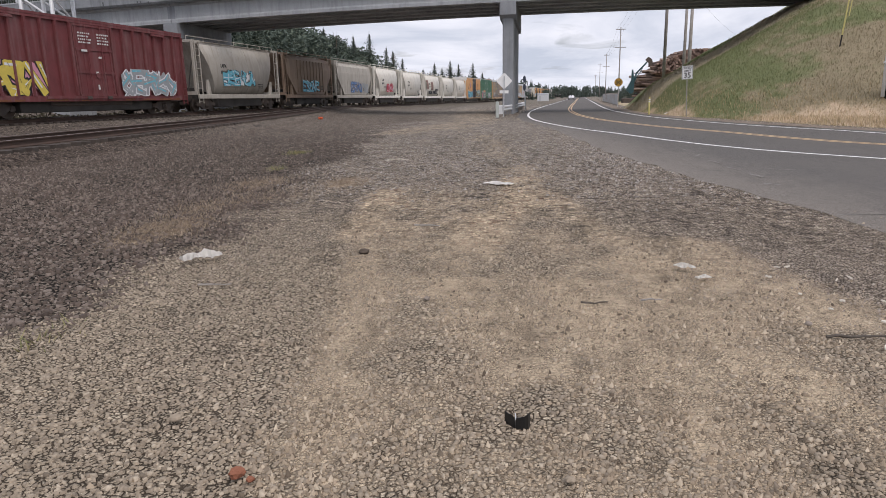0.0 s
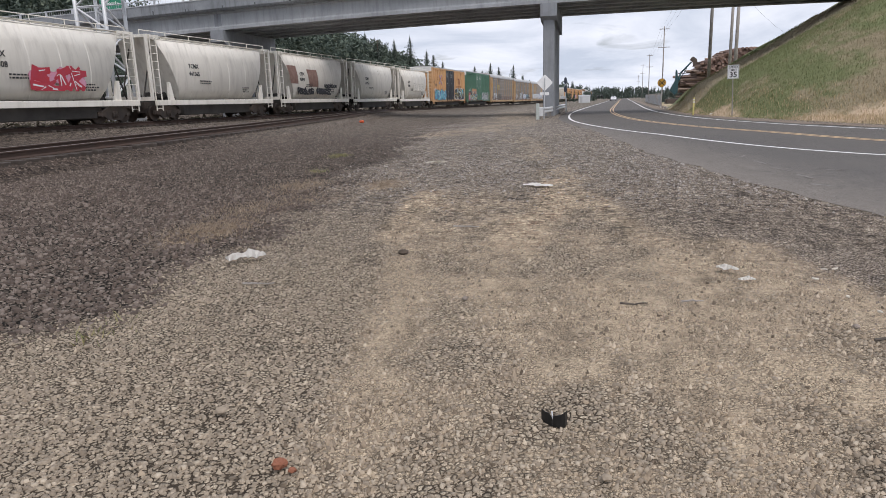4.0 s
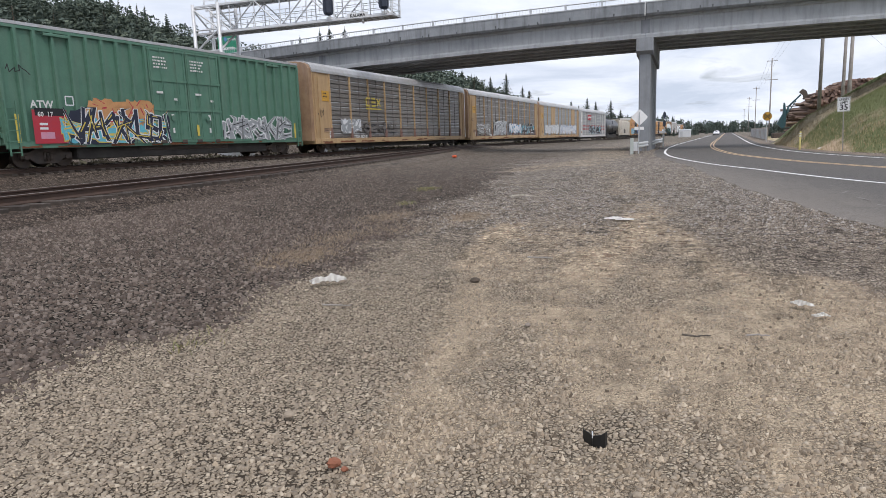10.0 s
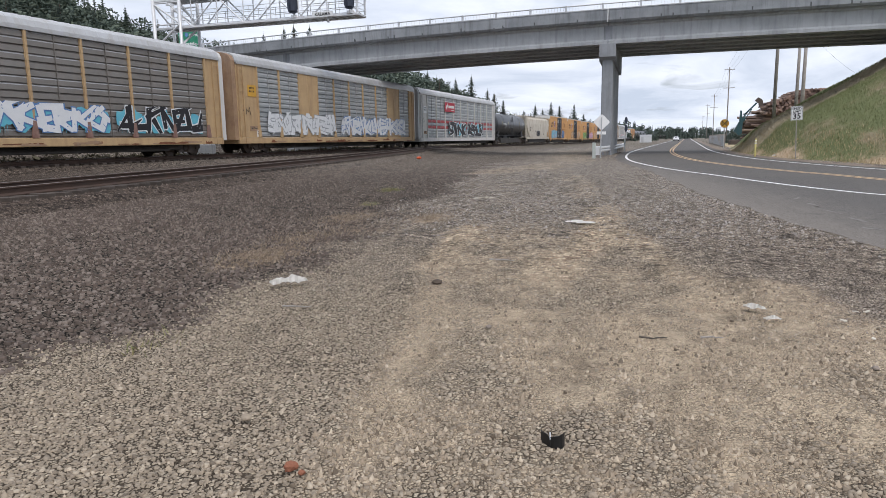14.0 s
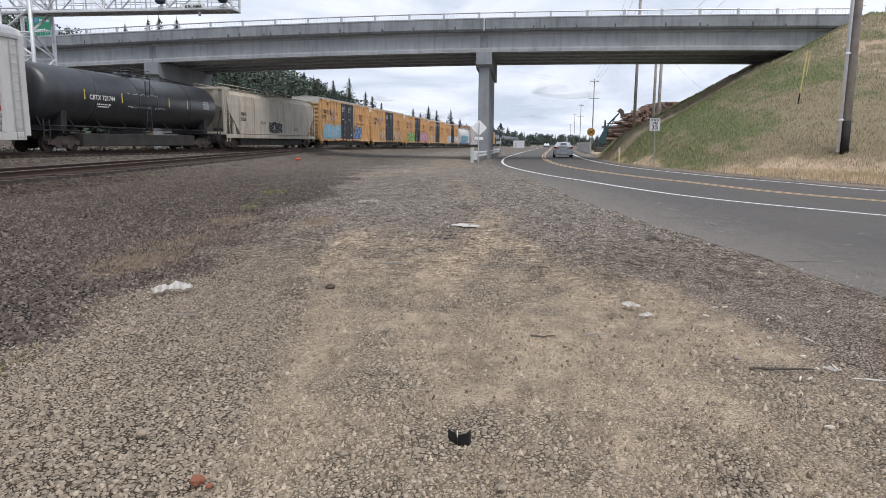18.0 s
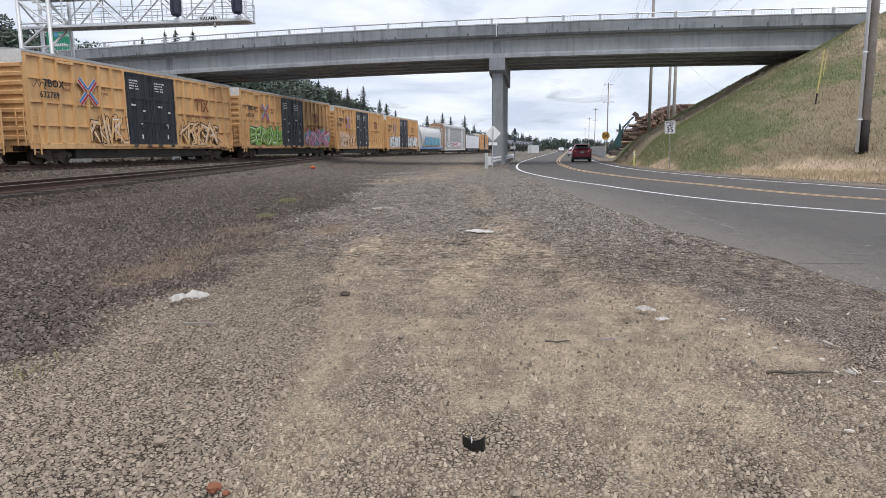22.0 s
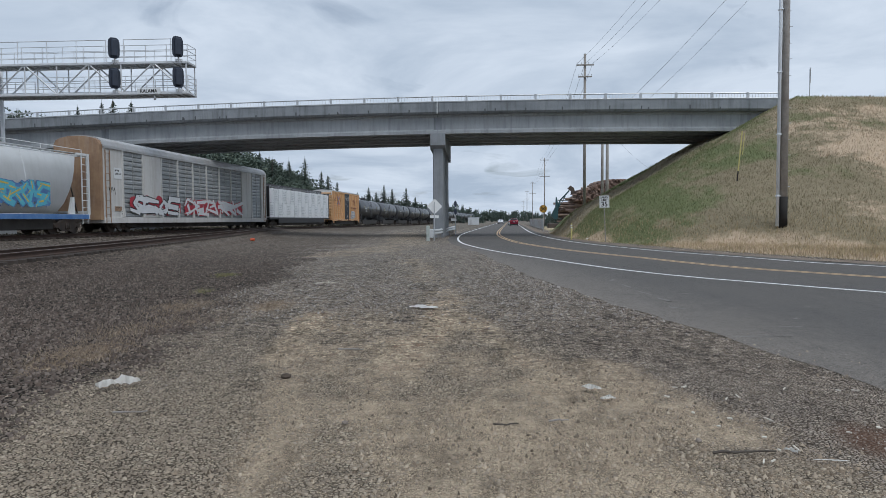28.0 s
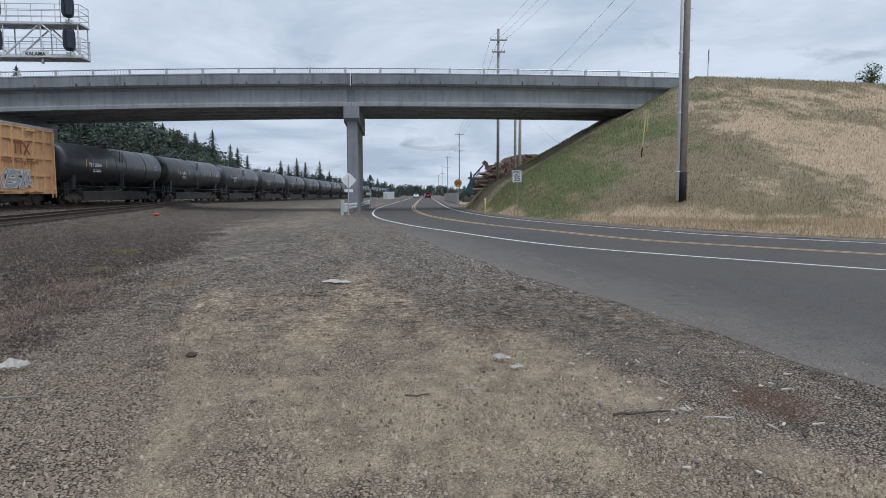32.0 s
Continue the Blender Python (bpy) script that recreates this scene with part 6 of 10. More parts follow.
def tank_car(label, length, paint, seed, marks=None, group="railway cars"):
    """Tank car: round-ended barrel on saddles, top fittings and ladders."""
    car = thing("tank_car", label, "freight car", group)
    L = length / 2 - 0.5
    R, zc = 1.55, 2.95
    bm = bmesh.new()
    rings = []
    for k in range(7):
        a = math.pi / 2 * k / 6
        rings.append((-L + 0.55 * (1 - math.cos(a)), R * max(math.sin(a), 0.04)))
    rings = sorted(rings)
    xs = rings + [(-u, r) for u, r in rings[::-1]]
    loft(bm, [[(x, r * math.cos(6.28319 * i / 32), zc + r * math.sin(6.28319 * i / 32)) for i in range(32)] for x, r in xs], smooth=True)
    part("tank", fix(bm), paint, car, "long cylindrical tank")
    for x in (-L * 0.55, -0.9, 0.9, L * 0.55):
        bm = bmesh.new()
        loft(bm, [[(x + dx, (R + 0.012) * math.cos(6.28319 * i / 32), zc + (R + 0.012) * math.sin(6.28319 * i / 32)) for i in range(32)] for dx in (-0.05, 0.05)], smooth=True)
        part("weld_band", fix(bm), paint, car, "raised band round the tank")
    bm = bmesh.new()
    rod(bm, (0, 0, zc + R - 0.1), (0, 0, zc + R + 0.28), 0.42, 16)
    rod(bm, (0, 0, zc + R + 0.28), (0, 0, zc + R + 0.34), 0.47, 16)
    for x in (-0.9, 0.9):
        rod(bm, (x, 0, zc + R - 0.1), (x, 0, zc + R + 0.16), 0.15, 10)
    part("manway", fix(bm), paint, car, "manway and valves on top")
    bm = bmesh.new()
    for x in (-1.4, 1.4):
        for y in (-0.75, 0.75):
            rod(bm, (x, y, zc + 1.2), (x, y, zc + R + 0.42), 0.022, 6)
    for y in (-0.75, 0.75):
        for z in (0.12, 0.42):
            rod(bm, (-1.4, y, zc + R + z), (1.4, y, zc + R + z), 0.022, 6)
    box(bm, -1.4, 1.4, -0.8, -0.5, zc + 1.28, zc + 1.31)
    part("top_platform", bm, paint, car, "railing and walkway round the manway")
    bm = bmesh.new()
    for s in (-1, 1):
        a, b = sorted((s * (L + 0.3), s * (L - 2.6)))
        box(bm, a, b, -0.35, 0.35, 0.72, 1.2, 0.03)
        prism(bm, [(-1.25, 1.1), (1.25, 1.1), (1.3, 2.2), (-1.3, 2.2)], "x", s * (L - 1.6) - 0.2, s * (L - 1.6) + 0.2)
        box(bm, a, b, -1.35, 1.35, 1.08, 1.14)
    for y in (-1.42, 1.42):
        rod(bm, (-L, y, 1.32), (L, y, 1.32), 0.025, 6)
        for k in range(9):
            rod(bm, (-L + L * k / 4, y, 1.0 if k in (0, 8) else 1.3), (-L + L * k / 4, y * 0.75, 1.75), 0.018, 6)
    part("saddle", fix(bm), "black", car, "end sills, saddles and safety rail")
    ladder(car, 0.0, -1.5, 1.3, zc + 1.2, paint, 0.45)
    ladder(car, -L + 0.1, -1.5, 0.5, 1.6, paint, 0.4)
    ladder(car, L - 0.1, -1.5, 0.5, 1.6, paint, 0.4)
    if marks:
        rnd = random.Random(seed)
        side_words(car, marks, -L * 0.62, zc - 0.05, -R - 0.01, 0.36, "lettering_white")
        stencil_bars(car, -L * 0.55, zc - 0.42, -R, 2, 1.2, 0.13, "lettering_white", rnd)
        stencil_bars(car, L * 0.74, zc + 0.3, -R, 4, 0.7, 0.14, "lettering_white", rnd)
        logo_bars(car, [(x, zc - 0.2, x, zc + 0.35, 0.09, "g_yellow") for x in (-L * 0.66, -L * 0.3, L * 0.25, L * 0.5)], -R + 0.004, "reflector", "yellow reflective strips")
    bm = bmesh.new()
    box(bm, -1.2, 0.8, -0.5, 0.5, 0.75, 1.3, 0.08)
    part("outlet_valve", bm, "black", car, "bottom outlet and brake gear")
    trucks(car, L - 1.75)
    couplers(car, length / 2 - 0.35)
    return car


def centerbeam(label, length, seed, wrap="lumber_wrap", group="railway cars", tall=4.6):
    """Centre-beam flat car loaded with wrapped lumber."""
    car = thing("lumber_flat_car", label, "freight car", group)
    L, tall = length / 2 - 0.6, tall + 0.14
    bm = bmesh.new()
    box(bm, -L, L, -1.42, 1.42, 0.9, 1.11, 0.02)
    box(bm, -L + 2.6, L - 2.6, -1.45, -1.35, 0.5, 1.0, 0.01)
    box(bm, -L, L, -0.4, 0.4, 0.6, 1.0)
    part("deck", bm, "black", car, "black steel deck")
    for s in (-1, 1):
        bm = bmesh.new()
        a, b = sorted((s * L, s * (L - 0.12)))
        box(bm, a, b, -1.4, 1.4, 1.2, tall - 0.35, 0.03)
        for y in (-1.0, -0.35, 0.35, 1.0):
            c, d = sorted((s * L, s * (L + 0.06)))
            box(bm, c, d, y - 0.05, y + 0.05, 1.2, tall - 0.4)
        part("bulkhead", bm, "black", car, "black end bulkhead with upright ribs")
    bm = bmesh.new()
    box(bm, -L, L, -0.36, 0.36, tall - 0.2, tall, 0.02)
    box(bm, -L, L, -0.30, 0.30, tall - 0.34, tall - 0.2)
    for k in range(14):
        x = -L + 2 * L * (k + 0.5) / 14
        box(bm, x - 0.05, x + 0.05, -0.1, 0.1, 1.2, tall - 0.2)
    part("centre_beam", bm, "black", car, "tall black centre beam")
    rnd = random.Random(seed)
    n = int((2 * L - 0.3) / 1.26)
    w = (2 * L - 0.3) / n
    for s in (-1, 1):
        for k in range(n):
            for q in range(2):
                bm = bmesh.new()
                a = -L + 0.15 + k * w
                z, tl = 1.13 + q * 1.54, 1.52 + rnd.uniform(-0.03, 0.02)
                face = 1.36 + rnd.uniform(-0.035, 0.02)
                ph = [rnd.uniform(0, 6.28) for _ in range(4)]
                rings = []
                for i in range(9):
                    u = i / 8
                    ring = [(a + 0.008 + (w - 0.016) * u, s * 0.14, z)]
                    for j in range(8):
                        v = j / 7
                        puff = 0.05 * (u * (1 - u) * v * (1 - v)) ** 0.5 + 0.012 * math.sin(11 * u + 5 * v + ph[0]) + 0.01 * math.sin(17 * v - 9 * u + ph[1])
                        sag = 0.03 * math.sin(6.3 * u + ph[2]) if j == 7 else 0.02 * math.sin(9 * u + ph[3]) if j == 0 else 0
                        ring.append((ring[0][0], s * (face + puff), z + tl * v + sag))
                    ring.append((ring[0][0], s * 0.14, z + tl))
                    rings.append(ring)
                loft(bm, rings)
                pk = part("lumber_pack", fix(bm), wrap, car, "white-wrapped lumber pack")
                if s < 0 and (k + q) % 2 == 0:
                    stencil_bars(pk, a + 0.14, z + 1.2, -face - 0.028, 6, w - 0.3, 0.19, "print_grey", rnd)
    bm = bmesh.new()
    for k in range(n + 1):
        x = -L + 0.15 + k * w
        rod(bm, (x, -1.4, 1.1), (x, -1.42, 4.2), 0.011, 5)
        rod(bm, (x, -1.42, 4.2), (x, -0.3, tall - 0.1), 0.011, 5)
    part("tie_cable", bm, "print_grey", car, "steel tie-down cables")
    trucks(car, L - 2.0)
    couplers(car, length / 2 - 0.35)
    return car


# ---------------------------------------------------------------- the train, front to rear
TY = np.concatenate([np.arange(-700, 260, 2.0), np.arange(260, 1600, 10.0)])
TX = main_x(TY)
TS = np.r_[0, np.cumsum(np.hypot(np.diff(TX), np.diff(TY)))]
TS -= np.interp(0, TY, TS)
TRAIN = []


def join(car, length):
    TRAIN.append((car, length))
    return car


c = join(boxcar("oxide-red boxcar with sprayed graffiti and faded panels", 17.6, "maroon", "maroon", 1, 4.75, 8, False, False, False), 17.6)
graffiti(c, -6.9, -3.4, 1.05, 2.5, -1.5, 3, "g_yellow", "g_black", "g_pink", "g_white", 3)
graffiti(c, 2.0, 6.8, 1.05, 2.4, -1.545, 5, "g_grey", "g_white", "g_grey", "g_cyan", 5)
c = join(hopper("grey covered hopper with cyan and white graffiti", 13.41, "grey_hopper", 2, 0, True, marks=("LAFX", "60663")), 13.41)
graffiti(c, -2.8, 1.8, 1.75, 2.75, -1.54, 6, "g_cyan", "g_black", "g_white", "g_white", 7)
c = join(hopper("rust-brown covered hopper with upright side ribs", 12.26, "brown_hopper", 3, 9, False), 12.26)
graffiti(c, -1.9, 1.7, 1.4, 2.35, -1.56, 5, "g_cyan", "g_black", None, "g_white", 11)
c = join(hopper("dusty grey covered hopper with dark graffiti", 13.18, "grey_hopper", 4, 0, False), 13.18)
graffiti(c, -1.7, 1.8, 1.45, 2.5, -1.53, 5, "g_blue", "g_black", None, "g_white", 13)
graffiti(c, 2.2, 4.2, 1.45, 2.4, -1.53, 2, "g_grey", "g_grey", None, None, 14)
c = join(hopper("off-white covered hopper with red graffiti", 12.77, "cream", 5, marks=("TCMX", "441508")), 12.77)
graffiti(c, -0.9, 2.1, 1.6, 2.6, -1.54, 4, "g_red", "g_red", "g_pink", "g_white", 17)
c = join(hopper("clean off-white covered hopper with dark stencilled marks", 13.97, "cream", 6, marks=("TCMX", "441565")), 13.97)
c = join(hopper("off-white covered hopper with rust-brown paint-out patches", 14.03, "cream", 7, marks=("CEFX", "95844")), 14.03)
for x0, x1, za, zb in ((-4.75, -3.5, 2.3, 3.65), (-1.55, 0.1, 2.1, 3.45)):
    bm = bmesh.new()
    cols = [(x0 - (0.35 * (k / 6) if x0 < -1 else 0), x1 - 0.03 * k, za + (zb - za) * k / 6) for k in range(7)]
    out = [np.interp(v, [1.9, 2.4, 3.0, 3.6], [1.45, 1.53, 1.53, 1.43]) + 0.012 for _, _, v in cols]
    vs = [[bm.verts.new((u, -o, v)) for u in (a, b)] for (a, b, v), o in zip(cols, out)]
    for q, r in zip(vs, vs[1:]):
        bm.faces.new((q[0], q[1], r[1], r[0]))
    part("painted_patch", bm, "patch_brown", c, "rust-brown overpainted patch")
graffiti(c, -3.6, -0.9, 1.5, 1.95, -1.5, 6, "g_black", "g_black", None, None, 19)
graffiti(c, -0.3, 2.4, 1.5, 2.0, -1.5, 5, "g_black", "g_black", None, None, 20)
graffiti(c, 1.2, 3.6, 2.05, 2.3, -1.52, 8, "g_black", "g_black", None, None, 23)
c = join(hopper("clean off-white covered hopper with dark stencilled marks", 13.66, "cream", 8, marks=("TCMX", "441556")), 13.66)
c = join(hopper("off-white covered hopper with a faint ghost of graffiti", 13.42, "cream", 9, marks=("CEFX", "95459")), 13.42)
graffiti(c, -1.2, 3.4, 2.1, 2.85, -1.535, 8, "cream", "grey_hopper", None, None, 21)


def emblem(car, x, z, s=1.0):
    """Crossed arms in red, white and blue stripes beside a two-line slogan."""
    bars = []
    for sx, sz in ((-1, 1), (1, 1), (-1, -1), (1, -1)):
        for off, w, mt in ((0.0, 0.40, "g_white"), (0.09, 0.15, "g_blue"), (-0.09, 0.15, "g_red")):
            ox, oz = off * s * (0.7 if sx * sz < 0 else -0.7), off * s * 0.7
            bars.append((x + sx * 0.1 * s + ox, z + sz * 0.1 * s + oz, x + sx * 0.72 * s + ox, z + sz * 0.72 * s + oz, w * s, mt))
    bars.sort(key=lambda b: b[5] != "g_white")
    logo_bars(car, bars, -1.565)
    side_words(car, "next\nload", x - 1.75, z + 0.15, -1.55, 0.27, "lettering_brown")
    side_words(car, "any\nroad", x + 1.0, z + 0.15, -1.55, 0.27, "lettering_brown")


def owner_mark(car, x, z):
    logo_bars(car, [(x, z + 0.42, x + 0.95, z + 0.42, 0.16, "lettering_brown"), (x + 0.2, z - 0.35, x + 0.2, z + 0.42, 0.16, "lettering_brown"), (x + 0.7, z - 0.35, x + 0.7, z + 0.42, 0.16, "lettering_brown"), (x + 0.9, z - 0.35, x + 1.5, z + 0.45, 0.16, "lettering_brown"), (x + 0.9, z + 0.45, x + 1.5, z - 0.35, 0.16, "lettering_brown")], -1.565)
    side_words(car, "RAILCAR POOLING EXPERTS", x - 1.3, z - 0.72, -1.55, 0.27, "lettering_brown")


def pool_boxcar(label, length, paint, seed, number, ribbed):
    car = boxcar(label, length, paint, "navy", seed, 5.28, 8, ribbed)
    L = length / 2 - 0.78
    emblem(car, -L + 4.0, 3.7, 0.85)
    owner_mark(car, 4.7, 3.6)
    side_words(car, "TBOX", -L + 1.0, 2.95 if not ribbed else 3.9, -1.55, 0.5, "lettering_dark")
    side_words(car, number, -L + 0.75, 2.35 if not ribbed else 3.35, -1.55, 0.42, "lettering_white" if not ribbed else "lettering_dark")
    return car


c = join(pool_boxcar("faded tan-yellow boxcar with black doors and cyan graffiti", 20.54, "tbox", 30, "667029", False), 20.54)
graffiti(c, -8.6, -2.5, 1.0, 2.35, -1.56, 7, "g_cyan", "g_black", "g_blue", "g_white", 31)
graffiti(c, 2.6, 9.2, 1.0, 2.6, -1.56, 5, "g_black", "g_white", "g_cyan", "g_yellow", 32)
c = join(boxcar("faded green boxcar with graffiti and green doors", 20.54, "green", "green", 40, 5.52, 10), 20.54)
logo_bars(c, [(-7.62, 0.95, -7.62, 2.28, 1.5, "g_red"), (-8.25, 2.2, -6.95, 2.2, 0.3, "g_black"), (-8.1, 1.72, -7.75, 1.72, 0.09, "g_white"), (-8.1, 1.55, -7.75, 1.55, 0.09, "g_white"), (-8.1, 1.27, -7.5, 1.27, 0.26, "g_pink"), (-7.2, 1.72, -6.95, 1.72, 0.09, "g_white")], -1.558, "painted_panel", "red painted panel with placards")
logo_bars(c, [(-9.0, 1.0, -9.0, 2.1, 0.16, "g_yellow")], -1.558, "stripe", "yellow reflective stripe")
logo_bars(c, [(8.75, 1.0, 8.75, 1.9, 0.14, "g_yellow")], -1.558, "stripe", "yellow reflective stripe")
side_words(c, "ATW", -8.4, 2.48, -1.57, 0.42, "lettering_white")
side_words(c, "60  17", -8.15, 2.1, -1.57, 0.26, "lettering_white")
logo_bars(c, [(-6.85, 2.5, -6.5, 2.5, 0.05, "g_white"), (-6.85, 2.85, -6.5, 2.85, 0.05, "g_white"), (-6.85, 2.5, -6.85, 2.85, 0.05, "g_white"), (-6.5, 2.5, -6.5, 2.85, 0.05, "g_white")], -1.56, "stencil", "small painted square stencil")
logo_bars(c, [(0.45, 1.2, 0.45, 1.75, 0.16, "g_yellow")], -1.6, "placard", "yellow placard on the door")
graffiti(c, -6.0, -2.4, 1.7, 2.75, -1.558, 5, "g_orange", "g_orange", "g_orange", "g_red", 43)
graffiti(c, -7.1, -1.6, 0.95, 1.9, -1.558, 4, "g_cyan", "g_yellow", "g_cyan", "g_yellow", 44)
graffiti(c, -6.9, -1.5, 0.92, 2.35, -1.565, 8, "g_navy", "g_white", "g_navy", "g_yellow", 41)
graffiti(c, 2.3, 8.3, 0.95, 2.2, -1.55, 7, "g_grey", "g_white", None, "g_black", 42)
c = join(autorack("grimy brown-panelled auto carrier with yellow posts", 28.4, "rack_yellow", "rack_brown", 50), 28.4)
logo_bars(c, [(-6.6, 3.85, -6.0, 3.85, 0.14, "g_yellow"), (-6.6, 3.3, -6.0, 3.3, 0.14, "g_yellow"), (-6.6, 3.3, -6.6, 3.85, 0.14, "g_yellow"), (-5.8, 3.85, -5.2, 3.85, 0.14, "g_yellow"), (-5.8, 3.57, -5.2, 3.57, 0.14, "g_yellow"), (-5.8, 3.3, -5.2, 3.3, 0.14, "g_yellow"), (-5.0, 3.3, -4.4, 3.85, 0.14, "g_yellow"), (-5.0, 3.85, -4.4, 3.3, 0.14, "g_yellow"), (-6.7, 3.08, -4.3, 3.08, 0.1, "g_yellow")], -1.56)
graffiti(c, -10.2, -7.6, 1.3, 2.2, -1.55, 3, "g_grey", "g_white", "g_white", None, 51)
graffiti(c, -7.0, -2.0, 1.3, 2.0, -1.55, 5, "rack_brown", "g_black", None, None, 52)
side_words(c, "TTGX 982918", -8.6, 1.02, -1.57, 0.32, "lettering_white")
c = join(autorack("dark brown auto carrier with white and blue graffiti", 28.4, "rack_yellow", "rack_brown", 60), 28.4)
graffiti(c, -11.4, -7.2, 1.15, 2.2, -1.56, 4, "rack_brown", "g_white", None, "g_white", 61)
graffiti(c, -5.6, -0.8, 1.1, 2.6, -1.56, 5, "g_grey", "g_white", "g_black", "g_white", 62)
graffiti(c, 0.2, 5.4, 1.2, 2.3, -1.56, 6, "g_white", "g_blue", "g_cyan", None, 63)
graffiti(c, 6.0, 11.6, 1.2, 2.4, -1.56, 6, "g_black", "g_white", "g_cyan", None, 64)
side_words(c, "TTGX  963256", -7.3, 1.02, -1.57, 0.32, "lettering_white")
c = join(autorack("tan and silver auto carrier with pale graffiti", 28.4, "rack_yellow", "rack_silver", 70, 10, (2, 8)), 28.4)
graffiti(c, -10.5, -2.0, 1.15, 2.5, -1.56, 9, "g_white", "g_grey", "g_white", None, 71)
graffiti(c, -1.0, 11.0, 1.15, 2.5, -1.56, 11, "g_white", "g_blue", "g_white", None, 72)
c = join(autorack("silver auto carrier with a faded red band and black lettering", 28.76, "rack_white", "rack_silver", 80, 9, (), "rack_roof", "rack_silver", True), 28.76)
bm = bmesh.new()
box(bm, -6.5, -3.3, -1.60, -1.56, 3.75, 4.75)
part("company_board", bm, "g_red", c, "red company board with plain white shapes")
logo_bars(c, [(-6.2, 4.1, -5.6, 4.5, 0.35, "lettering_white"), (-5.4, 4.3, -3.5, 4.3, 0.28, "lettering_white"), (-4.6, 3.95, -3.5, 3.95, 0.08, "lettering_white")], -1.60)
graffiti(c, -5.2, 0.6, 1.15, 2.6, -1.57, 5, "g_black", "g_white", "g_cyan", None, 81)
graffiti(c, 1.4, 7.8, 1.15, 2.6, -1.57, 5, "g_black", "g_white", "g_cyan", None, 82)
c = join(tank_car("black tank car with white stencilled marks", 18.22, "tank_black", 90, "CBTX 721744"), 18.22)
graffiti(c, -1.9, 1.6, 2.55, 3.3, -1.5, 5, "tank_black", "g_grey", None, None, 91)
c = join(hopper("stained buff covered hopper with a small black tag", 20.04, "tan_hopper", 100, 0, False, 4.72, marks=("CRDX", "15720")), 20.04)
graffiti(c, -1.7, 0.8, 1.4, 2.2, -1.53, 4, "g_black", "g_black", None, "g_grey", 101)
POOL = [("632750", 110, (("g_cyan", "g_pink", "g_cyan", 7, -8.4, -2.7), ("g_blue", "g_black", "g_blue", 4, 2.7, 5.6))),
        ("632789", 120, (("tbox_bright", "g_black", None, 5, -5.4, -2.5), ("tbox_bright", "g_black", None, 6, 2.7, 7.6))),
        ("643624", 130, (("g_green", "g_black", "g_green", 6, -8.2, -2.6), ("g_pink", "g_red", "g_cyan", 5, 2.6, 8.9))),
        ("633602", 140, (("tbox_bright", "g_white", None, 5, -8.0, -5.0), ("tbox_bright", "lettering_brown", None, 4, -4.8, -2.6))),
        ("676272", 150, (("g_white", "g_black", "g_white", 6, -8.0, -2.6), ("g_white", "g_black", "g_grey", 5, 2.6, 8.4)))]
for (num, sd, tags), ln in zip(POOL, (20.39, 20.41, 20.62, 20.2, 20.34)):
    c = join(pool_boxcar("golden yellow ribbed boxcar with black doors and graffiti", ln, "tbox_bright", sd, num, True), ln)
    for k, (fill, outl, back, n, xa, xb) in enumerate(tags):
        graffiti(c, xa, xb, 1.05, 2.55, -1.56, n, fill, outl, back, "g_white", sd + 3 + k)
c = join(hopper("clean white covered hopper with blue graffiti along its side", 21.54, "white_hopper", 160, 0, True, 4.75), 21.54)
logo_bars(c, [(-10.0, 0.98, 10.0, 0.98, 0.27, "g_blue"), (-9.5, 1.0, -8.9, 1.0, 0.12, "g_yellow"), (-6.5, 1.02, -5.9, 1.02, 0.1, "g_yellow"), (1.5, 1.02, 2.1, 1.02, 0.1, "g_yellow")], -1.53, "painted_sill", "blue-painted sill with yellow reflectors")
graffiti(c, -6.2, 0.2, 1.5, 2.9, -1.545, 6, "g_cyan", "g_blue", "g_blue", "g_pink", 161)
graffiti(c, 0.9, 6.6, 1.5, 2.8, -1.545, 6, "g_cyan", "g_blue", "g_blue", "g_yellow", 162)
c = join(autorack("chalky white auto carrier with red and white graffiti", 28.22, "rack_white", "rack_silver", 170, 10, (1, 8), "rack_roof", "rack_end"), 28.22)
graffiti(c, -10.6, -4.2, 1.15, 2.4, -1.57, 4, "g_white", "g_black", "g_red", None, 171)
graffiti(c, -3.4, 7.4, 1.15, 2.35, -1.57, 6, "g_white", "g_red", "g_red", None, 172)
c = join(centerbeam("black centre-beam flat car stacked with white-wrapped lumber", 23.96, 180), 23.96)
c = join(boxcar("yellow ribbed boxcar with a dark single door", 17.64, "tbox", "navy", 190, 5.0, 7, True, False), 17.64)
emblem(c, -5.0, 3.7, 0.8)
logo_bars(c, [(3.6, 3.9, 4.6, 3.9, 0.16, "lettering_brown"), (3.8, 3.2, 3.8, 3.9, 0.16, "lettering_brown"), (4.3, 3.2, 4.3, 3.9, 0.16, "lettering_brown"), (4.6, 3.2, 5.2, 3.9, 0.16, "lettering_brown"), (4.6, 3.9, 5.2, 3.2, 0.16, "lettering_brown")], -1.565)
side_words(c, "Railcar Pooling Experts", 2.4, 2.75, -1.55, 0.4, "lettering_brown")
graffiti(c, 2.3, 5.2, 1.1, 2.2, -1.56, 4, "g_grey", "g_white", None, None, 191)
first_tank = join(tank_car("dull black tank car with small white marks", 18.1, "tank_black", 200, "TILX 258031"), 17.9)
for k in range(24):
    join(copy_thing(first_tank, pose(0, 0, 0)), (17.89, 18.49, 18.73, 18.83)[k] if k < 4 else 18.5)


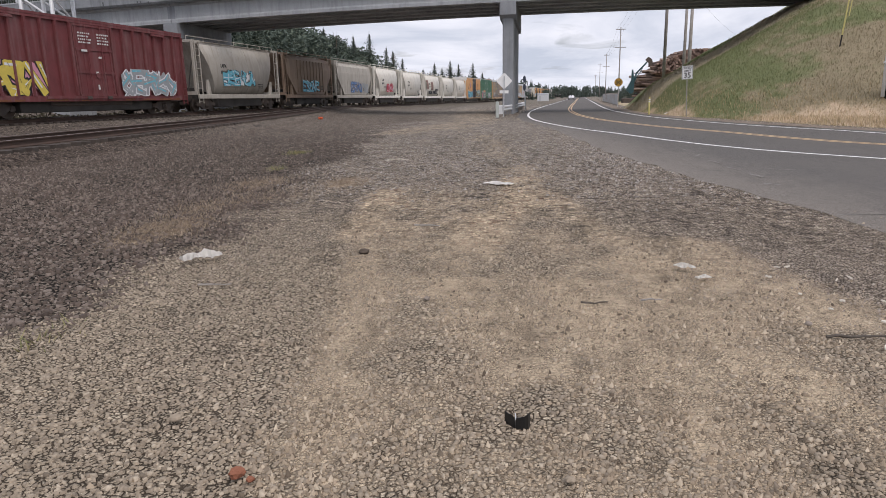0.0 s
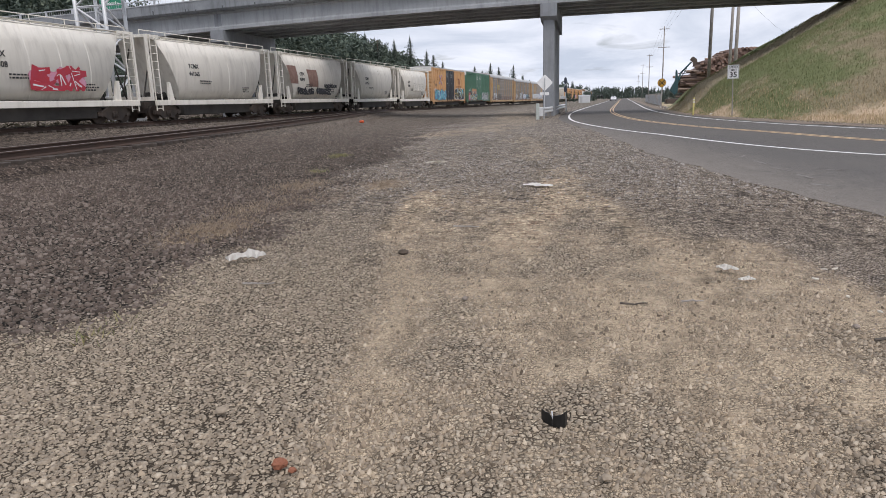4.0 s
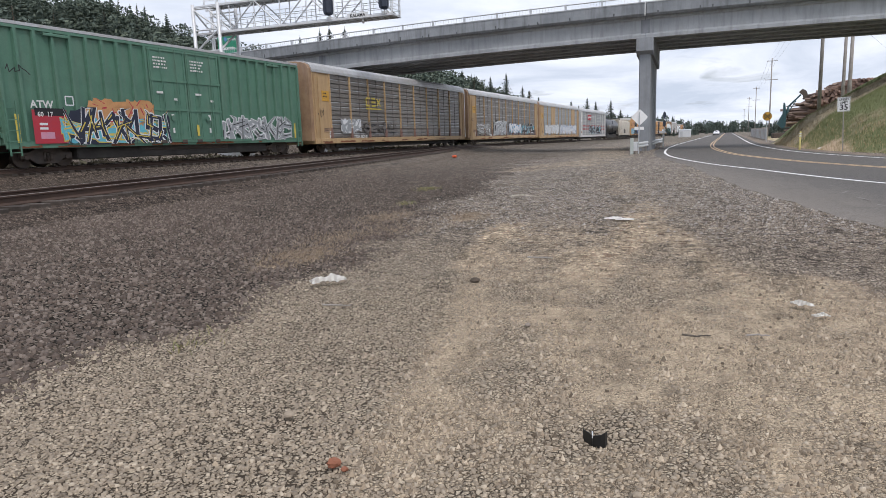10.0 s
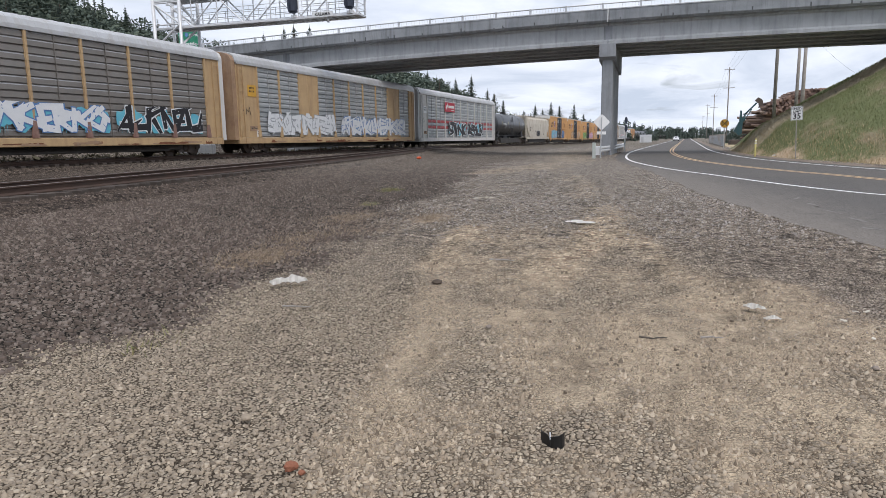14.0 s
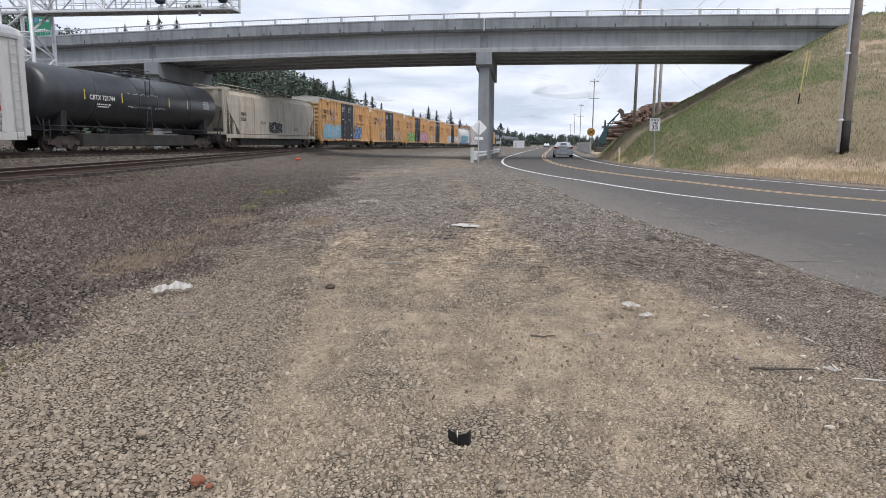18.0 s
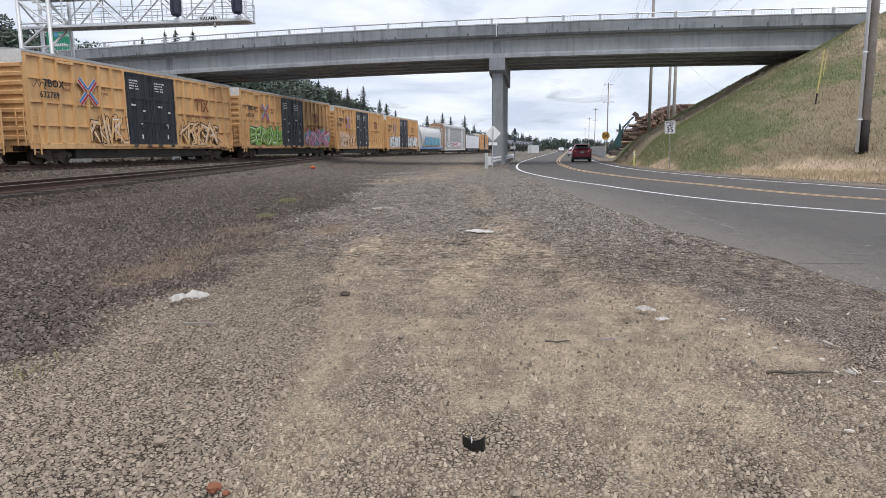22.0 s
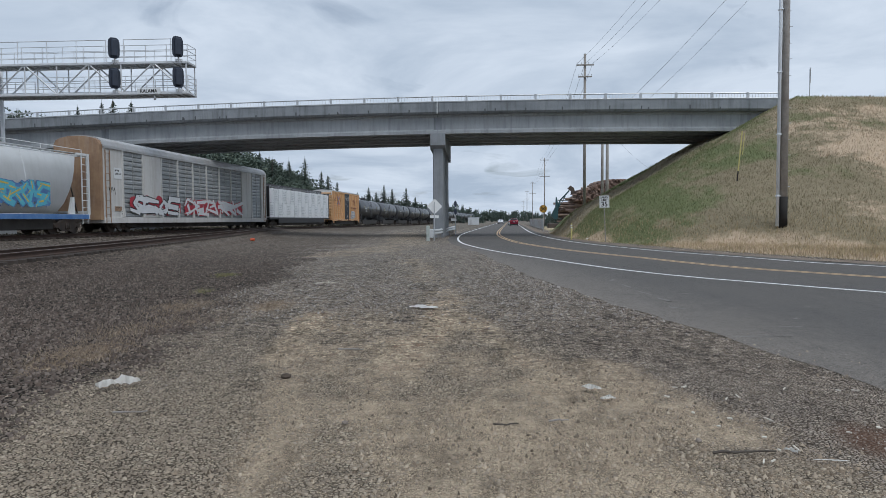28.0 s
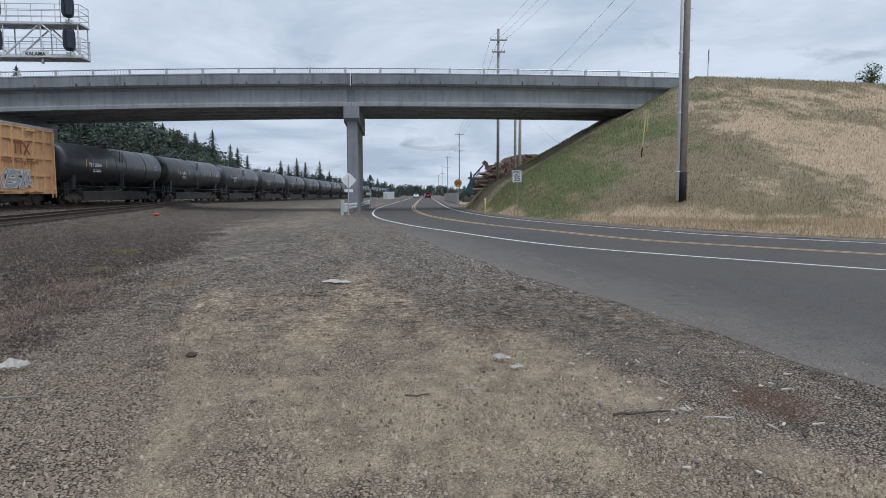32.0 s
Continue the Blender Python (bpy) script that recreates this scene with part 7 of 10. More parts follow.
def train_rows(centre, length):
    rows = []
    for t in np.arange(0, 32.01, 1.0):
        s = centre - 15.0987 * t - 0.0043 * t * t
        half = length * 0.34
        ya, yb = np.interp(s - half, TS, TY), np.interp(s + half, TS, TY)
        xa, xb = np.interp(s - half, TS, TX), np.interp(s + half, TS, TX)
        x, y = (xa + xb) / 2, (ya + yb) / 2
        z = float(main_z(y))
        rows.append((float(t), pose(float(x), float(y), z, 0, 0, math.degrees(math.atan2(yb - ya, xb - xa)))))
    return rows


# a loaded lumber car standing on the farther track
parked = centerbeam("parked flat car of white-wrapped lumber with green printing", 22.0, 260)
parked.matrix_basis = pose(float(main_x(9.0)) - 4.7, 9.0, 1.0, 0, 0, 87)
for o in list(parked.children_recursive):
    if o.name.startswith("stencil_print"):
        o.data.materials.clear()
        o.data.materials.append(M["lumber_green"])


# ---------------------------------------------------------------- signal gantry over the tracks
def gantry():
    g = thing("signal_gantry", "pale cantilever signal gantry with lattice tower and railed walkways", "signal gantry")
    yf, yb, zb, zt = 43.0, 44.3, 10.3, 12.3
    xl, xr = -34.6, -19.05
    # tower
    tx = (-35.4, -33.1)
    for x in tx:
        for y in (42.6, 44.7):
            bm = bmesh.new()
            rod(bm, (x, y, height(x, y) - 0.3), (x, y, zt + 0.1), 0.13, 10)
            part("tower_leg", bm, "alu_white", g, "pale round steel leg")
    z = 1.2
    k = 0
    while z < zt - 1.0:
        z2 = min(z + 1.55, zt)
        a, b = (tx[0], tx[1]) if k % 2 else (tx[1], tx[0])
        bars = [((a, y, z), (b, y, z2), 0.07) for y in (42.6, 44.7)] + [((tx[0], y, z2), (tx[1], y, z2), 0.06) for y in (42.6, 44.7)]
        bars += [((x, 42.6 if k % 2 else 44.7, z), (x, 44.7 if k % 2 else 42.6, z2), 0.07) for x in tx]
        for p_, q_, r_ in bars:
            bm = bmesh.new()
            rod(bm, p_, q_, r_, 6)
            part("tower_brace", bm, "alu_white", g, "lattice brace")
        z, k = z2, k + 1
    bm = bmesh.new()
    box(bm, tx[0] - 0.5, tx[1] + 0.5, 42.2, 45.1, -0.4, height(-34, 43) + 0.35, 0.05)
    part("footing", bm, "concrete", g, "concrete footing")
    for y in (yf, yb):
        for z in (zb, zt):
            bm = bmesh.new()
            box(bm, xl - 1, xr, y - 0.07, y + 0.07, z - 0.08, z + 0.08, 0.02)
            part("chord", bm, "alu_white", g, "long truss chord")
    n = 7
    w = (xr - 0.1 - xl) / n
    for i in range(n):
        a = xl + i * w
        for y in (yf, yb):
            bm = bmesh.new()
            if i % 2:
                rod(bm, (a, y, zb), (a + w, y, zt), 0.05, 6)
            else:
                rod(bm, (a, y, zt), (a + w, y, zb), 0.05, 6)
            part("diagonal", bm, "alu_white", g, "truss diagonal")
            bm = bmesh.new()
            rod(bm, (a + w, y, zb), (a + w, y, zt), 0.045, 6)
            part("upright", bm, "alu_white", g, "truss upright")
    for z in (zb, zt):
        bm = bmesh.new()
        box(bm, xl, xr, yf + 0.08, yb - 0.08, z + 0.02, z + 0.06)
        for i in range(30):
            x = xl + (xr - xl) * i / 29
            box(bm, x - 0.03, x + 0.03, yf, yb, z - 0.06, z + 0.02)
        part("walkway", bm, "galv", g, "steel grating walkway")
        for y in (yf + 0.03, yb - 0.03):
            bm = bmesh.new()
            for h in (0.38, 0.75, 1.15):
                rod(bm, (xl, y, z + h), (xr, y, z + h), 0.022, 6)
            for i in range(12):
                x = xl + (xr - xl) * i / 11
                rod(bm, (x, y, z), (x, y, z + 1.15), 0.022, 6)
            part("railing", bm, "alu_white", g, "pipe railing of the walkway")
        bm = bmesh.new()
        for h in (0.38, 0.75, 1.15):
            rod(bm, (xr, yf, z + h), (xr, yb, z + h), 0.022, 6)
        for y in (yf, yb):
            rod(bm, (xr, y, z), (xr, y, z + 1.15), 0.025, 6)
        part("end_railing", bm, "alu_white", g, "pipe railing closing the end")
    # taller screen rails on the upper deck
    for a, b in ((xl, -24.5), (-23.3, -20.1)):
        bm = bmesh.new()
        rod(bm, (a, yf - 0.1, zt + 1.5), (b, yf - 0.1, zt + 1.5), 0.028, 6)
        for x in np.arange(a, b + 0.01, (b - a) / max(round((b - a) / 2.2), 1)):
            rod(bm, (x, yf - 0.1, zt), (x, yf - 0.1, zt + 1.5), 0.026, 6)
        part("screen_rail", bm, "alu_white", g, "taller pipe guard on the upper walkway")
    for x in (-23.9, -19.6):
        for z in (zt + 0.95, zb + 0.98):
            bm = bmesh.new()
            ring = []
            for i in range(20):
                a = 6.28319 * i / 20
                u, v = math.cos(a), math.sin(a)
                ring.append((x + 0.36 * math.copysign(abs(u) ** 0.6, u), z + 0.68 * math.copysign(abs(v) ** 0.5, v)))
            prism(bm, [(u - x, v - z) for u, v in ring], "y", -0.03, 0.03)
            sg = part("signal_head", fix(bm), "signal_black", g, "dark oblong signal backboard seen from behind")
            sg.matrix_basis = pose(x, yf - 0.2, z, 0, 0, 42)
            bm = bmesh.new()
            box(bm, -0.2, 0.2, -0.2, -0.03, -0.55, 0.55, 0.05)
            part("lamp_case", bm, "signal_black", sg, "dark lamp case")
            for dz in (-0.38, 0.0, 0.38):
                bm = bmesh.new()
                rod(bm, (0, 0.36, dz - 0.02), (0, 0.03, dz), 0.14, 12)
                part("hood", fix(bm), "signal_black", sg, "signal lamp hood")
            bm = bmesh.new()
            rod(bm, (x, yf - 0.1, z - 0.95), (x, yf - 0.1, z + 0.2), 0.05, 8)
            box(bm, x - 0.2, x + 0.2, yf - 0.14, yf + 0.1, z - 0.95, z - 0.75, 0.02)
            part("bracket", bm, "alu_white", g, "pale mounting bracket")
    bm = bmesh.new()
    box(bm, -22.45, -20.85, yf - 0.14, yf - 0.1, zb - 0.06, zb + 0.30, 0.01)
    nb = part("name_board", bm, "sign_white", g, "white name board")
    words("name_lettering", "KALAMA", 0.30, "lettering_dark", nb, Matrix.Translation((-21.65, yf - 0.15, zb + 0.12)) @ FRONT)
    bm = bmesh.new()
    rod(bm, (-21.3, yf, zb - 0.1), (-21.3, yf, zb - 0.42), 0.05, 8, 0.09)
    part("lamp", bm, "galv", g, "small downward lamp")
    bm = bmesh.new()
    rod(bm, (-33.1, 42.6, zt), (-33.1, 42.6, zt + 2.2), 0.05, 8)
    part("mast", bm, "alu_white", g, "tower mast stub")


gantry()


# ---------------------------------------------------------------- signs, posts and barriers
def plate(bm, pts, y0, y1):
    prism(bm, pts, "y", y0, y1)


def post_sign(name, label, x, y, foot, top, square=0.05, lean=0.0, post="galv"):
    t = thing(name, label, "road sign")
    t.matrix_basis = pose(x, y, foot, 0, lean, 0)
    bm = bmesh.new()
    box(bm, -square / 2, square / 2, -square / 2, square / 2, -0.4, top - foot, 0.004)
    part("post", bm, post, t, "thin sign post")
    return t


def diamond(x0, z0, r, bevel=0.06):
    out = []
    for k in range(4):
        a = math.pi / 2 * k + math.pi / 2
        for d in (-bevel, bevel):
            q = a + d / r * 0.9
            out.append((x0 + r * math.cos(q), z0 + r * math.sin(q)))
    return out


foot = height(-3.08, 46)
s = post_sign("back_of_warning_sign", "diamond warning sign seen from its bare metal back", -3.08, 46.0, foot, 3.1, 0.06, 1.0)
bm = bmesh.new()
plate(bm, diamond(0, 2.78 - foot, 0.50), 0.04, 0.045)
part("sign_plate", fix(bm), "sign_back", s, "blank aluminium diamond plate")
bm = bmesh.new()
box(bm, -0.3, 0.3, 0.04, 0.045, 1.97 - foot, 2.17 - foot, 0.001)
part("lower_plate", bm, "sign_back", s, "small blank plate below")

foot = bank_at(7.97, 42)
s = post_sign("speed_limit_sign", "white speed limit 35 sign on a thin post in the grass", 7.97, 42.0, foot, 3.3, 0.05, -2.0, "wood_pole")
zc = 2.93 - foot
bm = bmesh.new()
box(bm, -0.305, 0.305, -0.045, -0.04, zc - 0.38, zc + 0.38, 0.001)
pl = part("sign_plate", bm, "sign_white", s, "white rectangular sign plate")
for z0, z1, x0, x1 in ((-0.355, -0.343, -0.28, 0.28), (0.343, 0.355, -0.28, 0.28), (-0.355, 0.355, -0.285, -0.273), (-0.355, 0.355, 0.273, 0.285)):
    bm = bmesh.new()
    box(bm, x0, x1, -0.050, -0.046, zc + z0, zc + z1)
    part("border", bm, "lettering_dark", pl)
for txt, dz, sz in (("SPEED", 0.25, 0.17), ("LIMIT", 0.09, 0.17), ("35", -0.17, 0.42)):
    words("sign_lettering", txt, sz, "lettering_dark", pl, Matrix.Translation((0, -0.05, zc + dz)) @ FRONT)

foot = height(7.63, 80)
s = post_sign("rail_crossing_sign", "round yellow railway crossing warning sign with black cross", 7.63, 80.0, foot, 3.3, 0.07)
zc = 3.1 - foot
bm = bmesh.new()
rod(bm, (0, -0.045, zc), (0, -0.04, zc), 0.46, 32)
pl = part("sign_plate", bm, "sign_yellow", s, "round yellow plate")
for a, b in (((-0.3, -0.3), (0.3, 0.3)), ((-0.3, 0.3), (0.3, -0.3))):
    bm = bmesh.new()
    d = Vector((b[0] - a[0], b[1] - a[1])).normalized() * 0.045
    prism(bm, [(a[0] - d.y, zc + a[1] + d.x), (a[0] + d.y, zc + a[1] - d.x), (b[0] + d.y, zc + b[1] - d.x), (b[0] - d.y, zc + b[1] + d.x)], "y", -0.051, -0.047)
    part("cross_bar", fix(bm), "lettering_dark", pl)
for x in (-0.25, 0.25):
    words("sign_lettering", "R", 0.26, "lettering_dark", pl, Matrix.Translation((x, -0.05, zc)) @ FRONT)
bm = bmesh.new()
for i in range(36):
    a, b = 6.28319 * i / 36, 6.28319 * (i + 1) / 36
    bm.faces.new([bm.verts.new((r * math.cos(q), -0.049, zc + r * math.sin(q))) for r, q in ((0.42, a), (0.44, a), (0.44, b), (0.42, b))])
part("border_ring", bm, "lettering_dark", pl)

foot = bank_at(6.53, 47)
m = thing("marker_post", "slim yellow marker post at the road's edge", "marker post")
m.matrix_basis = pose(6.53, 47, foot)
bm = bmesh.new()
rod(bm, (0, 0, -0.3), (0, 0, 1.38), 0.06, 10)
rod(bm, (0, 0, 1.38), (0, 0, 1.44), 0.06, 10, 0.02)
part("post", bm, "post_yellow", m)
for z in (1.1, 1.25):
    bm = bmesh.new()
    rod(bm, (0, 0, z), (0, 0, z + 0.07), 0.063, 10)
    part("reflector_band", bm, "sign_white", m, "pale reflective band")

m = thing("slope_marker", "leaning yellow marker stakes with black feet on the bank", "marker stake")
xm, ym = 15.6, 41.0
m.matrix_basis = pose(xm, ym, bank_at(xm, ym), 0, 5, 0)
bm = bmesh.new()
box(bm, -0.035, 0.035, -0.02, 0.02, 0.6, 3.0, 0.005)
part("stake", bm, "post_yellow", m, "pale yellow stake")
bm = bmesh.new()
box(bm, 0.14, 0.18, -0.02, 0.02, 1.6, 2.9, 0.005)
part("second_stake", bm, "post_yellow", m, "pale yellow stake")
bm = bmesh.new()
box(bm, -0.035, 0.035, -0.02, 0.02, -0.3, 0.6, 0.005)
part("stake_foot", bm, "tar", m, "black foot of the stake")

# guard rail along the pier
gr = thing("guard_rail", "galvanised guard rail beside the bridge pier", "guard rail")
bm = bmesh.new()
prof = [(0.0, 0.34), (0.07, 0.40), (0.07, 0.47), (0.0, 0.54), (0.07, 0.61), (0.07, 0.68), (0.0, 0.75), (-0.02, 0.75), (0.04, 0.675), (0.04, 0.615), (-0.03, 0.54), (0.04, 0.465), (0.04, 0.405), (-0.02, 0.34)]
gy = np.linspace(46.2, 75, 24)
gx = np.interp(gy, [46, 50, 75], [-3.35, -3.05, -2.75])
loft(bm, [[(x + u, y, height(x, y) + v) for u, v in prof] for x, y in zip(gx, gy)])
part("w_beam", fix(bm), "alu_white", gr, "corrugated steel beam")
bm = bmesh.new()
box(bm, float(gx[0]) - 0.16, float(gx[0]) + 0.2, 45.75, 46.3, height(float(gx[0]), 46) + 0.2, height(float(gx[0]), 46) + 0.8, 0.03)
part("end_terminal", bm, "alu_white", gr, "boxed crash terminal of the beam")
for x, y in list(zip(gx, gy))[::2]:
    bm = bmesh.new()
    box(bm, x - 0.17, x - 0.04, y - 0.08, y + 0.08, height(x, y) - 0.4, height(x, y) + 0.74, 0.01)
    part("guard_post", bm, "wood_pole", gr, "wooden guard rail post")
m = thing("white_delineator", "stubby pale concrete-grey post at the guard rail's end", "marker post")
m.matrix_basis = pose(-3.42, 45.0, height(-3.42, 45))
bm = bmesh.new()
box(bm, -0.11, 0.11, -0.08, 0.08, -0.3, 1.05, 0.03)
part("post", bm, "delineator", m)
m = thing("white_delineator", "thin white roadside delineator post", "marker post")
m.matrix_basis = pose(-2.35, 66.0, height(-2.35, 66))
bm = bmesh.new()
box(bm, -0.06, 0.06, -0.02, 0.02, -0.3, 1.35, 0.01)
part("post", bm, "sign_white", m)

# green direction sign at the far parapet
s = thing("direction_sign", "green highway direction sign with white arrow and words", "road sign")
sx, sy, sz = -46.2, 60.5, 12.45
s.matrix_basis = pose(sx, sy, sz, 0, 0, 30)
bm = bmesh.new()
box(bm, -1.05, 1.05, -0.03, 0.03, -1.15, 1.15, 0.02)
pl = part("sign_plate", bm, "sign_green", s, "green sign plate")
words("sign_lettering", "North", 0.34, "lettering_white", pl, Matrix.Translation((0.42, -0.035, 0.55)) @ FRONT)
words("sign_lettering", "Seattle", 0.52, "lettering_white", pl, Matrix.Translation((0.0, -0.035, -0.35)) @ FRONT)
bm = bmesh.new()
prism(bm, [(-0.78, 0.25), (-0.7, 0.25), (-0.7, 0.6), (-0.56, 0.6), (-0.74, 0.9), (-0.92, 0.6), (-0.78, 0.6)], "y", -0.04, -0.034)
part("arrow", fix(bm), "lettering_white", pl, "white arrow")
bm = bmesh.new()
prism(bm, [(-0.36, 0.75), (-0.14, 0.75), (-0.08, 0.5), (-0.25, 0.28), (-0.42, 0.5)], "y", -0.04, -0.034)
part("route_shield", fix(bm), "g_blue", pl, "blue route shield")
for x in (-0.7, 0.7):
    bm = bmesh.new()
    rod(bm, (x, 0.08, -3.0), (x, 0.08, 1.1), 0.06, 8)
    part("post", bm, "galv", s, "steel post")

# sign on the hill crest
s = thing("crest_sign", "narrow sign seen edge-on atop the grassy bank", "road sign")
s.matrix_basis = pose(27.6, 57.5, bank_at(27.6, 57.5), 0, 0, 70)
bm = bmesh.new()
rod(bm, (0, 0, -0.3), (0, 0, 3.6), 0.04, 8)
part("post", bm, "galv", s)
bm = bmesh.new()
box(bm, -0.4, 0.4, -0.05, -0.03, 2.4, 3.7, 0.01)
part("sign_plate", bm, "sign_back", s, "grey plate")

# second headed signal by the line, far off
s = thing("line_signal", "black two-headed railway signal on a mast beside the line", "railway signal")
s.matrix_basis = pose(-5.6, 150, height(-5.6, 150))
bm = bmesh.new()
rod(bm, (0, 0, -0.3), (0, 0, 5.4), 0.07, 8)
part("mast", bm, "galv", s)
for z in (3.3, 5.0):
    bm = bmesh.new()
    prism(bm, [(0.32 * math.cos(6.28319 * i / 14), z + 0.75 * math.sin(6.28319 * i / 14)) for i in range(14)], "y", -0.1, 0.1)
    part("signal_head", fix(bm), "signal_black", s, "black oblong signal head")
bm = bmesh.new()
box(bm, -1.0, 0.2, -0.3, 0.3, 1.2, 1.75, 0.02)
part("box", bm, "galv", s, "pale equipment box")
s = thing("relay_cabinet", "pale silver railway equipment house beside the line", "equipment house")
s.matrix_basis = pose(-1.9, 185, height(0, 185)) @ Matrix.Diagonal((0.58, 0.6, 0.68, 1))
bm = bmesh.new()
box(bm, -2.6, 2.6, -1.2, 1.2, 0, 2.7, 0.05)
part("shell", bm, "alu_white", s)
bm = bmesh.new()
prism(bm, [(-1.3, 2.7), (1.3, 2.7), (0, 3.0)], "x", -2.7, 2.7)
part("roof", fix(bm), "galv", s)
bm = bmesh.new()
box(bm, -1.9, -0.9, -1.24, -1.2, 0.1, 2.2, 0.01)
part("door", bm, "galv", s)


# ---------------------------------------------------------------- utility poles and wires
def utility_pole(x, y, top, r=0.17, arms=((0, 2.4),), foot=None, conduit=False):
    p = thing("utility_pole", "weathered wooden utility pole" + (" with grey conduit and tarred foot" if conduit else " with cross-arms"), "utility pole", "utility poles")
    z0 = height(x, y) if foot is None else foot
    p.matrix_basis = pose(x, y, z0)
    H = top - z0
    bm = bmesh.new()
    rod(bm, (0, 0, -0.5), (0, 0, H), r, 14, r * 0.72)
    part("shaft", bm, "wood_pole", p)
    for drop, width in arms:
        bm = bmesh.new()
        box(bm, -width / 2, width / 2, -r - 0.1, -r, H - 0.35 - drop, H - 0.22 - drop, 0.01)
        a = part("cross_arm", bm, "wood_pole", p, "wooden cross-arm")
        for u in (-0.46, -0.2, 0.2, 0.46):
            bm = bmesh.new()
            rod(bm, (width * u, -r - 0.05, H - 0.22 - drop), (width * u, -r - 0.05, H - 0.02 - drop), 0.04, 6)
            part("insulator", bm, "conduit", a, "pin insulator")
    if conduit:
        bm = bmesh.new()
        rod(bm, (-r - 0.12, -0.08, 0.0), (-r - 0.12, -0.08, H * 0.95), 0.08, 12)
        part("conduit", bm, "conduit", p, "grey plastic cable conduit")
        z = 1.5
        while z < H - 1:
            bm = bmesh.new()
            box(bm, -r - 0.22, -r - 0.02, -0.18, 0.02, z, z + 0.07, 0.01)
            part("strap", bm, "conduit", p, "conduit coupling")
            z += 3.1
        bm = bmesh.new()
        rod(bm, (0, 0, -0.1), (0, 0, 1.5), r + 0.008, 14)
        part("tarred_foot", bm, "tar", p, "black tarred foot")
        bm = bmesh.new()
        for k in range(16):
            z = 2.0 + k * 0.8
            s_ = 1 if k % 2 else -1
            rod(bm, (r * 0.7, s_ * 0.05, z), (r + 0.1, s_ * 0.05, z), 0.015, 5)
        tagged(part("step_bolt", bm, "galv", p, "climbing steps"), kind="stuff")
    return p


utility_pole(15.5, 34.6, 21.5, 0.195, ((0.2, 2.6),), bank_at(15.5, 34.6), True)
utility_pole(10.95, 70.0, 18.9, 0.17, ((0.9, 1.8), (2.1, 1.4)))
utility_pole(13.05, 71.5, 12.3, 0.17, ((0.2, 2.2),))
utility_pole(13.75, 72.5, 11.4, 0.2, ())
for x, y, h in ((16.3, 170, 17.4), (21.0, 270, 17.0), (25.6, 370, 17.8), (35.5, 560, 17.5)):
    utility_pole(x, y, h, 0.16, ((0.3, 2.2), (4.4, 2.6)))


def wire(a, b, sag, r=0.012, parent=None):
    a, b = Vector(a), Vector(b)
    bm = bmesh.new()
    last = a
    for k in range(1, 17):
        t = k / 16
        p = a.lerp(b, t) - Vector((0, 0, 4 * sag * t * (1 - t)))
        rod(bm, last, p, r, 4, caps=False)
        last = p
    ob = part("power_line", bm, "trim_black")
    return tagged(ob, "thin black overhead power line strung between poles", "power line", "power lines")


for k, dx in enumerate((-0.8, 0.0, 0.8)):
    wire((15.5 + dx * 1.4, 34.6, 21.2), (10.95 + dx, 70, 17.9), 0.7)
    wire((10.95 + dx, 70, 17.9), (16.3 + dx, 170, 17.1), 1.6)
    wire((16.3 + dx, 170, 17.1), (21.0 + dx, 270, 16.7), 1.6)
wire((15.5, 34.6, 16.2), (13.05, 71.5, 11.9), 0.5)
wire((15.5, 34.6, 14.8), (13.75, 72.5, 11.0), 0.5)
wire((13.05, 71.5, 11.9), (40, 150, 12), 1.0)


# ---------------------------------------------------------------- log yard beyond the bridge
def log_deck():
    d = thing("log_stack", "long tall stack of reddish cut logs in the yard", "log stack")
    rnd = random.Random(5)
    bm = bmesh.new()
    seg = 8
    rod(bm, (0, 0, 0), (0, 11.5, 0), 0.165, seg)
    first = None
    count = 0
    for row in range(35, -1, -1):
        z = 0.3 + row * 0.217
        left = 14.2 + row * 0.117 + rnd.uniform(-0.25, 0.25) if row < 26 else 16.6 + (row - 26) * 0.54
        right = min(30.0 - max(row - 28, 0) * 0.44, 20.5 + 0.29 * row, left + 6.5)
        x = left
        while x < right and count < 298:
            s = rnd.uniform(0.7, 1.3)
            m = pose(x, 112 + rnd.uniform(-0.9, 0.5), z + 0.4, rnd.uniform(-1.5, 1.5), 0, rnd.uniform(-3, 3)) @ Matrix.Diagonal((s, 1, s, 1))
            if first is None:
                first = part("log", bm, "log", d)
                first.matrix_basis = m
            else:
                again(first, m, d)
            count += 1
            x += 0.33 * s + 0.02
    # the body of the stack behind, cut lengthwise to the road
    V, F = [], []
    for k in range(1500):
        x, z = rnd.uniform(15.0, 34), rnd.uniform(0.3, 8.2)
        if z > 4.2 + (x - 14) * 0.55:
            z *= 0.5
        y, r, ln = 114 + rnd.uniform(0, 3), rnd.uniform(0.09, 0.22), rnd.uniform(1.6, 5.0)
        o = len(V)
        for e in (0, 1):
            for i in range(6):
                V.append((x + e * ln - ln / 2, y + r * math.cos(i * 1.0472), z + r * math.sin(i * 1.0472) + e * rnd.uniform(-0.1, 0.1)))
        F += [(o + i, o + (i + 1) % 6, o + 6 + (i + 1) % 6, o + 6 + i) for i in range(6)]
    heap = new("log_heap", raw_mesh("log_heap", V, F, "log_joined"))
    tagged(heap, "jumbled reddish logs heaped behind the front rank", "log heap", kind="stuff")


